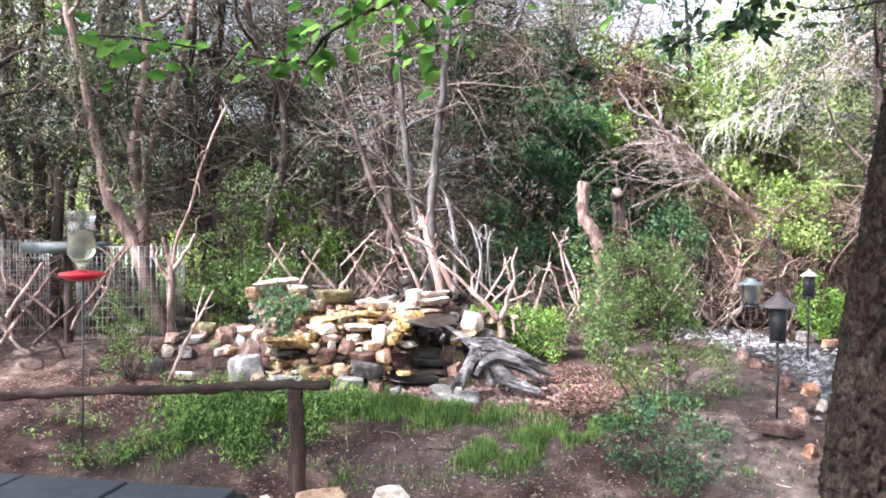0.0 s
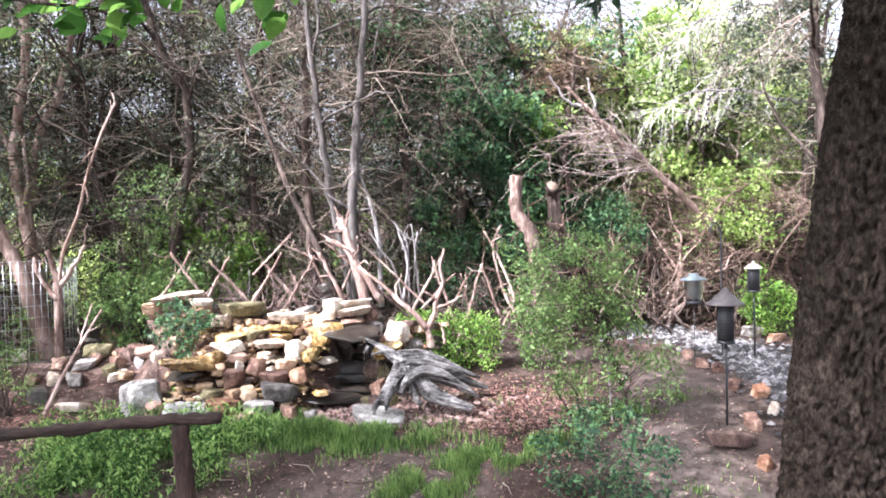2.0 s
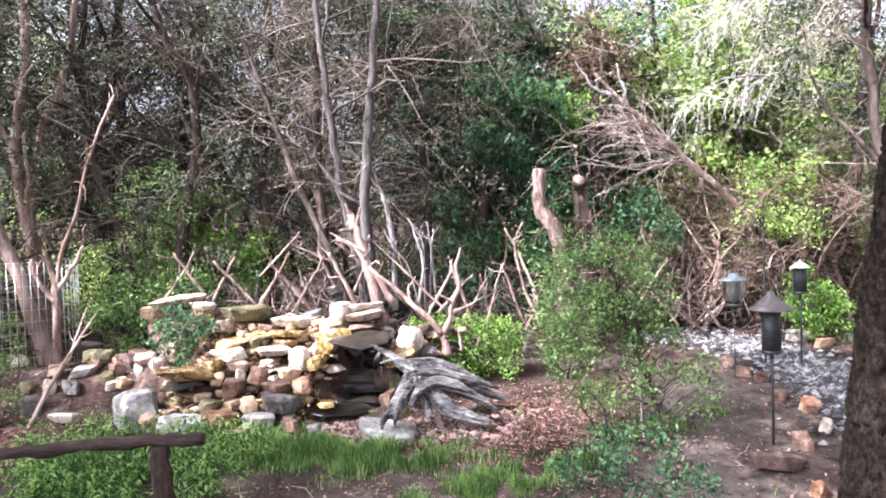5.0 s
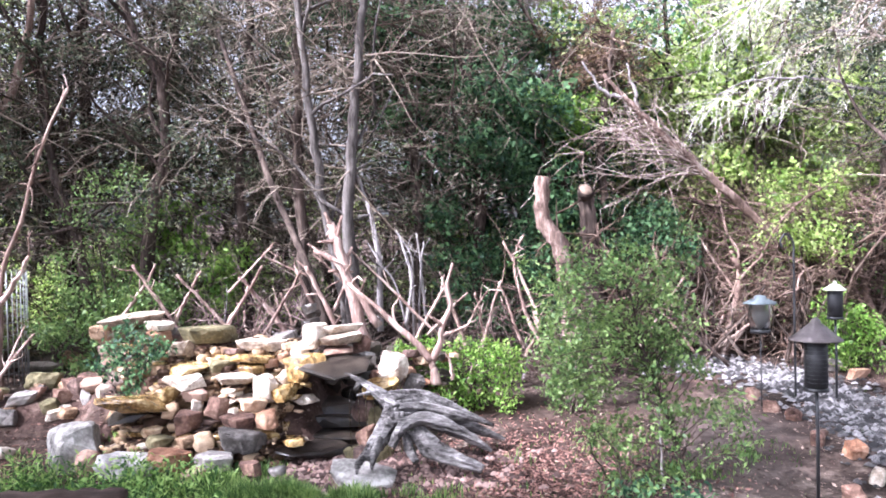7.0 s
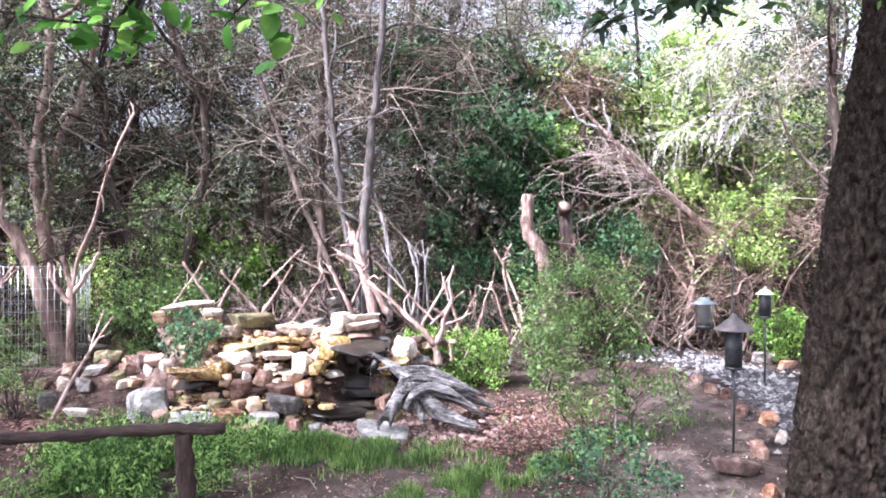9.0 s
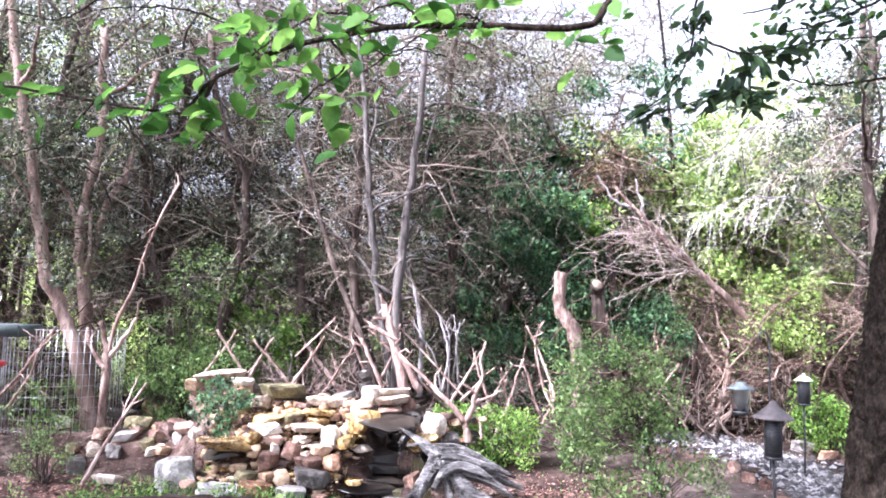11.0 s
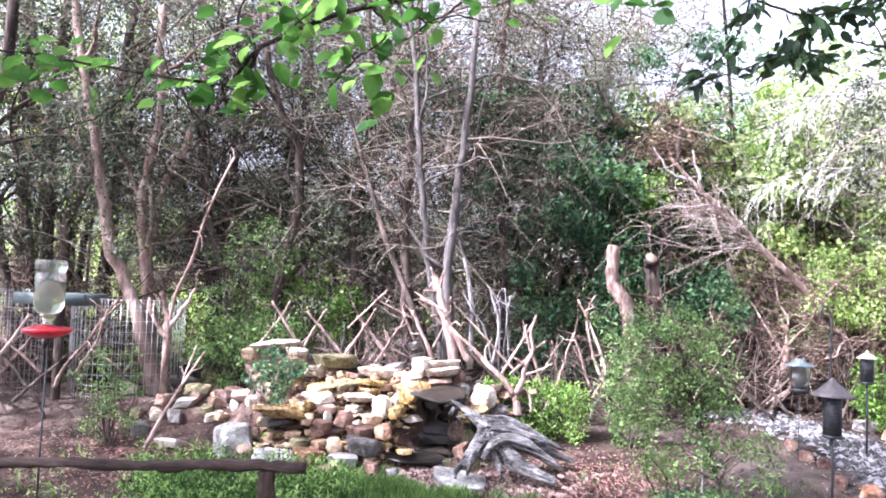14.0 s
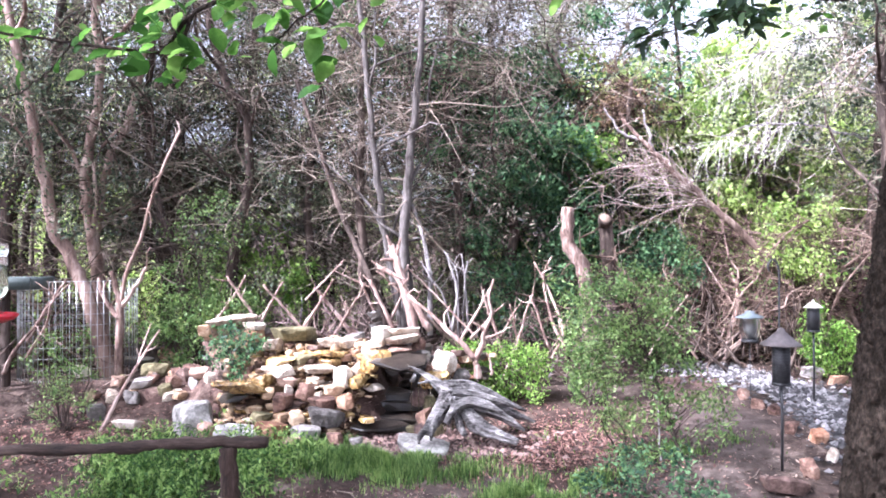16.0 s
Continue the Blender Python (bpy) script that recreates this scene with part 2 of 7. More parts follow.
def plain(name, color, rough=0.5, metal=0.0, spec=0.5, transmission=0.0, var=0.25, scale=30, alpha=1.0):
    """A made surface: its colour with slight blotches and dirt."""
    lo = tuple(c * (1 - var) for c in color)
    hi = tuple(min(1, c * (1 + var)) for c in color)
    m = material(name, [lo, color, hi], scale, scale * 6, rough, 0.08, spec=spec)
    b = m.node_tree.nodes["Principled BSDF"]
    b.inputs["Metallic"].default_value, b.inputs["Transmission Weight"].default_value = metal, transmission
    return m


M_BLACKMETAL = plain("black_powdercoat", (0.018, 0.018, 0.02), 0.5)
M_BAFFLE = plain("weathered_brown_metal_dome", (0.13, 0.108, 0.105), 0.6, 0.2)
M_MESHTUBE = plain("dark_metal_mesh", (0.03, 0.03, 0.032), 0.6, 0.3)
M_RED = plain("glossy_red_plastic", (0.55, 0.02, 0.035), 0.3)
M_WIRE = plain("galvanised_wire", (0.4, 0.4, 0.4), 0.45, 0.7)
M_GREENPAINT = plain("faded_green_paint", (0.055, 0.07, 0.066), 0.7)
M_BLUECAP = plain("pale_blue_plastic", (0.115, 0.14, 0.15), 0.55)
M_CREAM = plain("cream_enamel", (0.5, 0.47, 0.39), 0.5)
M_SLATE = plain("dark_rubber_paver", (0.02, 0.025, 0.03), 0.85, var=0.35, scale=12)
M_JOINT = plain("black_joint", (0.012, 0.012, 0.013), 0.9)
M_CUT = plain("freshly_cut_wood_end", (0.22, 0.16, 0.122), 0.85, spec=0.1, scale=40)


def glass(name, color, rough=0.03):
    m = bpy.data.materials.new(name)
    m.use_nodes = True
    b = m.node_tree.nodes["Principled BSDF"]
    b.inputs["Base Color"].default_value = (*color, 1)
    b.inputs["Roughness"].default_value, b.inputs["Transmission Weight"].default_value, b.inputs["IOR"].default_value = rough, 1.0, 1.35
    return m


M_GLASS = glass("clear_jar_glass", (0.88, 0.92, 0.91), 0.06)
M_GLASS.node_tree.nodes["Principled BSDF"].inputs["Transmission Weight"].default_value = 0.95
M_NECTAR = glass("pale_sugar_water", (0.6, 0.62, 0.48), 0.08)
M_NECTAR.node_tree.nodes["Principled BSDF"].inputs["Transmission Weight"].default_value = 0.9
M_PLASTIC = glass("cloudy_plastic", (0.36, 0.4, 0.41), 0.3)
M_WATER = glass("clear_pool_water", (0.85, 0.82, 0.7), 0.02)


# ---------------------------------------------------------------- mesh tools
class Soup:
    """Collects vertices and polygons and turns them into one mesh."""

    def __init__(self):
        self.v, self.f, self.n = [], [], 0

    def add(self, verts, faces):
        verts, faces = np.asarray(verts, float), np.asarray(faces, int)
        if len(verts):
            self.v.append(verts)
            self.f.append(faces + self.n)
            self.n += len(verts)
        return self

    def mesh(self, name, mat, smooth=False):
        me = bpy.data.meshes.new(name)
        v = np.concatenate(self.v)
        loops = np.concatenate([f.ravel() for f in self.f])
        totals = np.concatenate([np.full(len(f), f.shape[1]) for f in self.f])
        me.vertices.add(len(v))
        me.vertices.foreach_set("co", v.ravel())
        me.loops.add(len(loops))
        me.loops.foreach_set("vertex_index", loops.astype(np.int32))
        me.polygons.add(len(totals))
        me.polygons.foreach_set("loop_start", np.concatenate([[0], np.cumsum(totals)[:-1]]).astype(np.int32))
        me.update(calc_edges=True)
        me.validate()
        if smooth:
            me.polygons.foreach_set("use_smooth", np.ones(len(totals), bool))
        me.materials.append(mat)
        return me


def part(name, data, mat=None, parent=None, label="", smooth=False):
    """Links a Soup, bmesh or mesh as one object, under a thing or a part."""
    if isinstance(data, Soup):
        data = data.mesh(name, mat, smooth)
    elif isinstance(data, bmesh.types.BMesh):
        me = bpy.data.meshes.new(name)
        data.to_mesh(me)
        data.free()
        me.materials.append(mat)
        if smooth:
            me.polygons.foreach_set("use_smooth", np.ones(len(me.polygons), bool))
        data = me
    ob = new(name, data)
    if parent:
        ob.parent = parent
    return tagged(ob, label) if label else ob


def thing(name, place, label, category, group="", kind=""):
    ob = new(name)
    ob.empty_display_size = 0.1
    ob.location = place
    return tagged(ob, label, category, group, kind)


def tube(path, radii, sides=6, cap=True, rough=0.0, rng=None):
    """Vertices and quads of a tapered tube along a path; rough makes it lumpy."""
    p = np.asarray(path, float)
    r = np.broadcast_to(np.asarray(radii, float), (len(p),))
    d = np.gradient(p, axis=0)
    d /= np.linalg.norm(d, axis=1)[:, None] + 1e-9
    ref = np.array([0.31, 0.2, 0.93]) if abs(d[0, 2]) < 0.9 else np.array([0.95, 0.3, 0.0])
    u = np.cross(d, ref)
    u /= np.linalg.norm(u, axis=1)[:, None] + 1e-9
    w = np.cross(d, u)
    a = np.linspace(0, 2 * np.pi, sides, endpoint=False)
    rad = np.repeat(r[:, None], sides, 1)
    if rough:
        rad = rad * (1 + rough * (rng.random(rad.shape) - 0.5) * 2)
    v = p[:, None] + rad[..., None] * (u[:, None] * np.cos(a)[None, :, None] + w[:, None] * np.sin(a)[None, :, None])
    n = len(p)
    i = np.arange(n - 1)[:, None] * sides
    j = np.arange(sides)[None]
    k = (j + 1) % sides
    f = np.stack([i + j, i + k, i + sides + k, i + sides + j], -1).reshape(-1, 4)
    v = v.reshape(-1, 3)
    if cap:
        c0, c1 = len(v), len(v) + 1
        v = np.concatenate([v, p[:1], p[-1:]])
        jj, kk = j[0], k[0]
        e = np.concatenate([np.stack([kk, jj, np.full(sides, c0), np.full(sides, c0)], -1),
                            np.stack([(n - 1) * sides + jj, (n - 1) * sides + kk, np.full(sides, c1), np.full(sides, c1)], -1)])
        return v, f, e[:, :3]
    return v, f, None


def add_tube(soup, path, radii, sides=6, cap=True, rough=0.0, rng=None):
    v, f, e = tube(path, radii, sides, cap, rough, rng)
    base = soup.n
    soup.add(v, f)
    if e is not None:
        soup.f.append(e + base)


def bend(points, count, wobble=0.0, rng=None):
    """A smooth path of count points through the given ones, with some wobble."""
    p = np.asarray(points, float)
    t = np.linspace(0, len(p) - 1, count)
    i = np.clip(t.astype(int), 0, len(p) - 2)
    q = np.concatenate([[2 * p[0] - p[1]], p, [2 * p[-1] - p[-2]]])
    s = (t - i)[:, None]
    a, b, c, d = q[i], q[i + 1], q[i + 2], q[i + 3]
    out = 0.5 * (2 * b + (c - a) * s + (2 * a - 5 * b + 4 * c - d) * s ** 2 + (3 * b - a - 3 * c + d) * s ** 3)
    if wobble:
        out[1:] += rng.normal(0, wobble, out[1:].shape)
    return out


def leaves(soup, pos, size, rng, width=0.5, up=0.4, droop=0.15):
    """Bent pointed leaves of the given sizes, each a quad folded on its midrib."""
    pos = np.asarray(pos, float)
    n = len(pos)
    size = np.broadcast_to(np.asarray(size, float), (n,))[:, None]
    d = rng.normal(0, 1, (n, 3))
    d[:, 2] -= droop
    d /= np.linalg.norm(d, axis=1)[:, None]
    nrm = rng.normal(0, 1, (n, 3))
    nrm[:, 2] += up * 3
    s = np.cross(d, nrm)
    s /= np.linalg.norm(s, axis=1)[:, None] + 1e-9
    h = np.cross(s, d)
    mid = pos + d * size * 0.45 + h * size * 0.08
    v = np.stack([pos, mid + s * size * width / 2, pos + d * size, mid - s * size * width / 2], 1).reshape(-1, 3)
    f = np.arange(4 * n).reshape(n, 4)
    soup.add(v, f)


def clump(rng, centre, radius, count, squash=0.7):
    """Points in a ragged ball, thicker towards its skin."""
    d = rng.normal(0, 1, (count, 3))
    d /= np.linalg.norm(d, axis=1)[:, None]
    r = rng.random(count) ** 0.45
    p = d * r[:, None] * radius
    p[:, 2] *= squash
    return np.asarray(centre) + p


def smooth_step(a, b, t):
    t = np.clip((t - a) / (b - a), 0.0, 1.0)
    return t * t * (3 - 2 * t)


def ground_z(x, y):
    """The height of the ground: a low bank, then a gentle rise with the mound under the cascade."""
    z = -0.4 + 0.4 * smooth_step(3.6, 5.4, y) + 0.09 * np.maximum(0, y - 5.6) - 0.06 * np.maximum(0, y - 9)
    back = smooth_step(8.6, 6.9, y)
    z = z + 0.5 * smooth_step(5.95, 6.6, y) * back * smooth_step(-2.7, -2.3, x) * smooth_step(-0.75, -1.05, x)
    return z + 0.2 * smooth_step(6.3, 6.7, y) * back * smooth_step(-2.0, -2.6, x)


def bumps(x, y):
    """The small unevenness of the soil."""
    if abs(x) > 8 or not 1 < y < 12:
        return 0.0
    return sum(noise.noise((x / s, y / s, 3.1 * s)) * a for s, a in ((0.9, 0.035), (0.27, 0.018), (0.1, 0.008)))


many_bumps = np.vectorize(bumps, otypes=[float])


def soil_z(x, y):
    """The soil's surface, with its unevenness."""
    return ground_z(x, y) + many_bumps(x, y)


# ---------------------------------------------------------------- ground
def build_ground():
    def axis(lo, hi, fine_lo, fine_hi, step):
        a = np.arange(fine_lo, fine_hi, step)
        left = fine_lo - np.geomspace(0.3, fine_lo - lo, 26)[::-1]
        right = fine_hi + np.geomspace(0.3, hi - fine_hi, 26)
        return np.concatenate([left, a, right])
    xs, ys = axis(-400, 400, -7, 7, 0.07), axis(-200, 600, 2.2, 10.5, 0.07)
    gx, gy = np.meshgrid(xs, ys)
    gz = ground_z(gx, gy)
    gz = gz + many_bumps(gx, gy)
    v = np.stack([gx, gy, gz], -1).reshape(-1, 3)
    nx, ny = len(xs), len(ys)
    i = np.arange(ny - 1)[:, None] * nx + np.arange(nx - 1)[None]
    f = np.stack([i, i + 1, i + nx + 1, i + nx], -1).reshape(-1, 4)
    tagged(part("ground", Soup().add(v, f), M_SOIL, smooth=True), "bare reddish-brown soil with mulch and leaf litter", "ground", kind="structure")


build_ground()


# ---------------------------------------------------------------- rocks
def rock_mesh(name, seed, w, d, h, mat, boxy=0.6):
    """A broken stone: an angular block split along flat beds, its corners knocked off and its faces pitted."""
    rng = np.random.default_rng(seed)
    flat = h < 0.55 * w
    n = int(rng.integers(5, 9)) if flat else int(rng.integers(4, 6))
    a = (np.arange(n) + rng.uniform(-0.3, 0.3, n)) * 2 * np.pi / n
    c, s = np.cos(a), np.sin(a)
    m = np.maximum(np.abs(c), np.abs(s)) ** (0.5 if flat else boxy)
    ring = np.stack([c / m, s / m], 1) * rng.uniform(0.72, 1.0, (n, 1))
    lean = rng.normal(0, 0.12, 2)
    p = []
    for z, lo, hi in ((-0.95, 0.6, 0.95), (0.6, 0.85, 1.05), (0.95, 0.7, 0.95)) if flat else ((-0.9, 0.55, 0.95), (rng.uniform(0.0, 0.6), 0.8, 1.1), (0.9, 0.45, 0.95)):
        tilt = rng.normal(0, 0.12, 2)
        q = ring * rng.uniform(lo, hi, (n, 1)) + lean * z
        p.append(np.column_stack([q, z + q @ tilt + rng.normal(0, 0.06 if flat else 0.15, n)]))
    p = np.concatenate(p) * np.array([w, d, h * (0.8 if flat else 0.92)]) / 2
    bm = bmesh.new()
    for q in p:
        bm.verts.new(q)
    bmesh.ops.convex_hull(bm, input=bm.verts[:])
    bmesh.ops.delete(bm, geom=[g for g in bm.verts if not g.link_faces], context="VERTS")
    size = min(w, d, h)
    bmesh.ops.bevel(bm, geom=bm.edges[:], offset=size * 0.035, segments=1, affect="EDGES", clamp_overlap=True)
    bmesh.ops.triangulate(bm, faces=[g for g in bm.faces if len(g.verts) > 4])
    bmesh.ops.subdivide_edges(bm, edges=[e for e in bm.edges if e.calc_length() > size * 0.3], cuts=2, use_grid_fill=True)
    for q in bm.verts:
        k = (q.co + Vector((seed * 1.7, 0, 0))) / size
        chip = max(0.0, noise.noise(k * 1.7) - 0.2) * 0.25
        q.co -= q.co.normalized() * (chip + noise.noise(k * 5) * 0.035 + noise.noise(k * 11) * 0.02) * size
    me = bpy.data.meshes.new(name)
    bm.to_mesh(me)
    bm.free()
    me.materials.append(mat)
    return me


rock_seed = [100]


def stone(parent, x, y, z, w, h, mat, depth=0.8, boxy=0.75, tilt=6, name="stone", label=""):
    """One stone, centred at the given place, w wide and h high."""
    rock_seed[0] += 1
    if parent and h > 0.55 * w:
        h *= 0.82
    rng = random.Random(rock_seed[0])
    me = rock_mesh(name, rock_seed[0], w, max(w * depth, h * 0.8), h, mat, boxy)
    ob = part(name, me, parent=parent, label=label)
    tilt = 13 if tilt > 4 else 8
    ob.matrix_world = pose(x, y, z, rng.uniform(-tilt, tilt), rng.uniform(-tilt, tilt), rng.uniform(-40, 40))
    if parent:
        ob.location = Vector((x, y, z)) - parent.location
    return ob


# ---------------------------------------------------------------- the cascade
cascade = thing("rock_waterfall", (-1.0, 6.3, 0.0), "stacked limestone garden waterfall with wet ochre ledges", "waterfall")
# top ledges
stone(cascade, -2.32, 6.72, 0.91, 0.60, 0.09, M_LIME, 0.7, 0.9, 3)
stone(cascade, -2.09, 6.60, 0.87, 0.28, 0.09, M_LIME, 0.9, 0.9, 3)
stone(cascade, -2.06, 6.58, 0.77, 0.24, 0.19, M_ORANGEROCK, 0.8, 0.75, 6)
stone(cascade, -2.57, 6.70, 0.81, 0.18, 0.16, M_TAN, 0.8, 0.75, 6)
stone(cascade, -2.31, 6.75, 0.79, 0.29, 0.16, M_BROWNROCK, 0.8, 0.75, 6)
stone(cascade, -2.34, 6.70, 0.62, 0.35, 0.25, M_BROWNROCK, 0.8, 0.75, 6)
stone(cascade, -1.87, 6.48, 0.71, 0.28, 0.17, M_LIME, 0.8, 0.75, 6)
stone(cascade, -2.01, 6.70, 0.79, 0.20, 0.11, M_GREYROCK, 0.8, 0.75, 6)
stone(cascade, -1.71, 6.60, 0.80, 0.50, 0.16, M_MOSSROCK, 0.9, 0.9, 3)
# near-black stone stands for the shade under the mossy slab
stone(cascade, -1.62, 6.72, 0.68, 0.35, 0.16, M_DARKROCK, 0.8, 0.75, 6)
stone(cascade, -1.74, 6.55, 0.68, 0.17, 0.15, M_BROWNROCK, 0.8, 0.75, 6)
stone(cascade, -1.28, 6.55, 0.72, 0.44, 0.10, M_LIME, 0.9, 0.9, 3)
stone(cascade, -1.33, 6.42, 0.64, 0.41, 0.08, M_WET, 0.9, 0.9, 3)
stone(cascade, -1.01, 6.45, 0.69, 0.18, 0.15, M_LIME, 0.8, 0.75, 6)
stone(cascade, -1.19, 6.75, 0.74, 0.29, 0.10, M_GREYROCK, 0.8, 0.75, 6)
stone(cascade, -0.90, 6.45, 0.79, 0.26, 0.25, M_LIME, 0.9, 0.8, 6)
stone(cascade, -0.77, 6.60, 0.82, 0.48, 0.07, M_LIME, 0.9, 0.9, 3)
stone(cascade, -0.72, 6.45, 0.77, 0.37, 0.09, M_LIME, 0.9, 0.9, 3)
stone(cascade, -0.73, 6.45, 0.68, 0.34, 0.08, M_BROWNROCK, 0.9, 0.9, 3)
stone(cascade, -0.59, 6.55, 0.70, 0.20, 0.18, M_BROWNROCK, 0.8, 0.75, 6)
stone(cascade, -0.53, 6.45, 0.62, 0.17, 0.13, M_GREYROCK, 0.8, 0.75, 6)
stone(cascade, -0.65, 6.50, 0.61, 0.17, 0.08, M_TAN, 0.8, 0.75, 6)
# the gold lip and the dark slab that the water runs over
stone(cascade, -0.93, 6.30, 0.64, 0.36, 0.12, M_WET, 0.9, 0.9, 3)
stone(cascade, -0.95, 6.20, 0.58, 0.24, 0.13, M_WET, 0.9, 0.9, 3)
stone(cascade, -0.72, 6.15, 0.61, 0.53, 0.07, M_DARKROCK, 1.3, 0.9, 3)
stone(cascade, -0.64, 6.40, 0.63, 0.33, 0.06, M_DARKROCK, 1, 0.9, 3)
stone(cascade, -0.35, 6.40, 0.55, 0.28, 0.27, M_LIME, 0.8, 0.5, 6)
stone(cascade, -0.41, 6.30, 0.45, 0.34, 0.12, M_WET, 0.9, 0.9, 3)
stone(cascade, -0.19, 6.45, 0.45, 0.19, 0.15, M_GREYROCK, 0.8, 0.75, 6)
stone(cascade, -0.46, 6.40, 0.50, 0.13, 0.12, M_BROWNROCK, 0.8, 0.75, 6)
# middle ledges
stone(cascade, -1.79, 6.36, 0.59, 0.38, 0.09, M_WET, 0.9, 0.9, 3)
stone(cascade, -1.56, 6.40, 0.60, 0.22, 0.13, M_MOSSROCK, 0.8, 0.75, 6)
stone(cascade, -1.33, 6.35, 0.58, 0.25, 0.08, M_WET, 0.9, 0.9, 3)
stone(cascade, -1.75, 6.22, 0.53, 0.36, 0.10, M_LIME, 0.9, 0.9, 3)
stone(cascade, -1.40, 6.20, 0.54, 0.35, 0.08, M_LIME, 0.9, 0.9, 3)
stone(cascade, -2.04, 6.42, 0.56, 0.17, 0.14, M_TAN, 0.8, 0.75, 6)
stone(cascade, -2.06, 6.30, 0.48, 0.16, 0.15, M_BROWNROCK, 0.8, 0.75, 6)
stone(cascade, -1.19, 6.15, 0.48, 0.24, 0.23, M_LIME, 0.8, 0.55, 6)
stone(cascade, -1.41, 6.12, 0.47, 0.09, 0.06, M_LIME, 0.8, 0.75, 6)
stone(cascade, -1.08, 6.16, 0.44, 0.21, 0.11, M_WET, 0.9, 0.9, 3)
stone(cascade, -1.83, 6.12, 0.46, 0.24, 0.15, M_WET, 0.9, 0.9, 3)
stone(cascade, -1.65, 6.15, 0.45, 0.24, 0.09, M_BROWNROCK, 0.8, 0.75, 6)
stone(cascade, -1.07, 6.25, 0.53, 0.14, 0.15, M_LIME, 0.8, 0.75, 6)
# lower courses
stone(cascade, -1.48, 6.05, 0.38, 0.22, 0.19, M_BROWNROCK, 0.8, 0.5, 6)
stone(cascade, -1.63, 6.08, 0.38, 0.12, 0.12, M_LIME, 0.8, 0.75, 6)
stone(cascade, -2.00, 5.98, 0.42, 0.50, 0.13, M_WET, 0.8, 0.9, 3)
# near-black slab in place of the shade beneath the wet ledge
stone(cascade, -2.06, 6.08, 0.34, 0.44, 0.06, M_DARKROCK, 0.8, 0.9, 3)
stone(cascade, -1.65, 5.98, 0.30, 0.24, 0.20, M_BROWNROCK, 0.8, 0.5, 6)
stone(cascade, -1.78, 6.02, 0.37, 0.17, 0.14, M_TAN, 0.8, 0.75, 6)
stone(cascade, -1.31, 5.98, 0.30, 0.27, 0.13, M_BROWNROCK, 0.9, 0.9, 3)
stone(cascade, -1.24, 6.06, 0.39, 0.21, 0.11, M_TAN, 0.8, 0.75, 6)
stone(cascade, -1.13, 5.96, 0.32, 0.20, 0.17, M_ORANGEROCK, 0.8, 0.5, 6)
stone(cascade, -1.36, 6.00, 0.36, 0.09, 0.07, M_LIME, 0.8, 0.75, 6)
stone(cascade, -1.02, 6.25, 0.46, 0.10, 0.23, M_WET, 0.8, 0.75, 6)
stone(cascade, -1.88, 5.98, 0.25, 0.18, 0.06, M_TAN, 0.9, 0.9, 3)
stone(cascade, -1.81, 5.88, 0.20, 0.21, 0.12, M_MOSSROCK, 0.8, 0.75, 6)
stone(cascade, -1.62, 5.86, 0.20, 0.21, 0.12, M_TAN, 0.8, 0.75, 6)
stone(cascade, -1.26, 5.85, 0.20, 0.37, 0.18, M_GREYROCK, 0.7, 0.9, 3)
stone(cascade, -1.52, 5.86, 0.20, 0.20, 0.14, M_TAN, 0.8, 0.75, 6)
stone(cascade, -1.38, 5.70, 0.12, 0.32, 0.14, M_GREYROCK, 0.9, 0.9, 3)
stone(cascade, -1.70, 5.72, 0.13, 0.32, 0.15, M_ORANGEROCK, 0.7, 0.75, 6)
# near-black stones colour in the shaded pocket under the ledge
stone(cascade, -2.20, 6.30, 0.16, 0.27, 0.23, M_DARKROCK, 0.8, 0.75, 6)
stone(cascade, -1.99, 6.30, 0.23, 0.22, 0.23, M_DARKROCK, 0.8, 0.75, 6)
stone(cascade, -2.11, 6.10, 0.06, 0.37, 0.23, M_DARKROCK, 0.8, 0.75, 6)
# the hollow behind the falling water; its deep shade is put into near-black stones
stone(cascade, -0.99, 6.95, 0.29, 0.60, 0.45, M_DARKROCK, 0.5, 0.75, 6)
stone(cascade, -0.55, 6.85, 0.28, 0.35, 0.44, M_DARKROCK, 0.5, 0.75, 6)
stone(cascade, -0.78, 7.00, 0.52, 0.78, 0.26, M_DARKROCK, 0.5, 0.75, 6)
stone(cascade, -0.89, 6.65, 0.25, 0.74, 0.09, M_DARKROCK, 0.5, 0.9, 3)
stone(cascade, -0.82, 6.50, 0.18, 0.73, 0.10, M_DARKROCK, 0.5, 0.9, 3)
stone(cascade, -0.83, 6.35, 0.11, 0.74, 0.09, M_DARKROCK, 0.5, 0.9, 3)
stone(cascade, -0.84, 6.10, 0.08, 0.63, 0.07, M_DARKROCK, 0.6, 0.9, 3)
stone(cascade, -1.00, 6.55, 0.31, 0.17, 0.30, M_DARKROCK, 0.8, 0.75, 6)
stone(cascade, -0.55, 6.40, 0.27, 0.19, 0.21, M_DARKBROWN, 0.8, 0.75, 6)
stone(cascade, -0.49, 6.30, 0.42, 0.16, 0.13, M_WET, 0.8, 0.75, 6)
stone(cascade, -0.48, 6.00, 0.17, 0.19, 0.17, M_BROWNROCK, 0.8, 0.75, 6)
stone(cascade, -0.51, 5.90, 0.09, 0.15, 0.13, M_DARKBROWN, 0.8, 0.75, 6)
stone(cascade, -0.46, 6.30, 0.23, 0.16, 0.17, M_MOSSROCK, 0.8, 0.75, 6)
# stones at the foot
stone(cascade, -1.92, 5.68, 0.11, 0.45, 0.12, M_PALEGREY, 0.7, 0.9, 3)
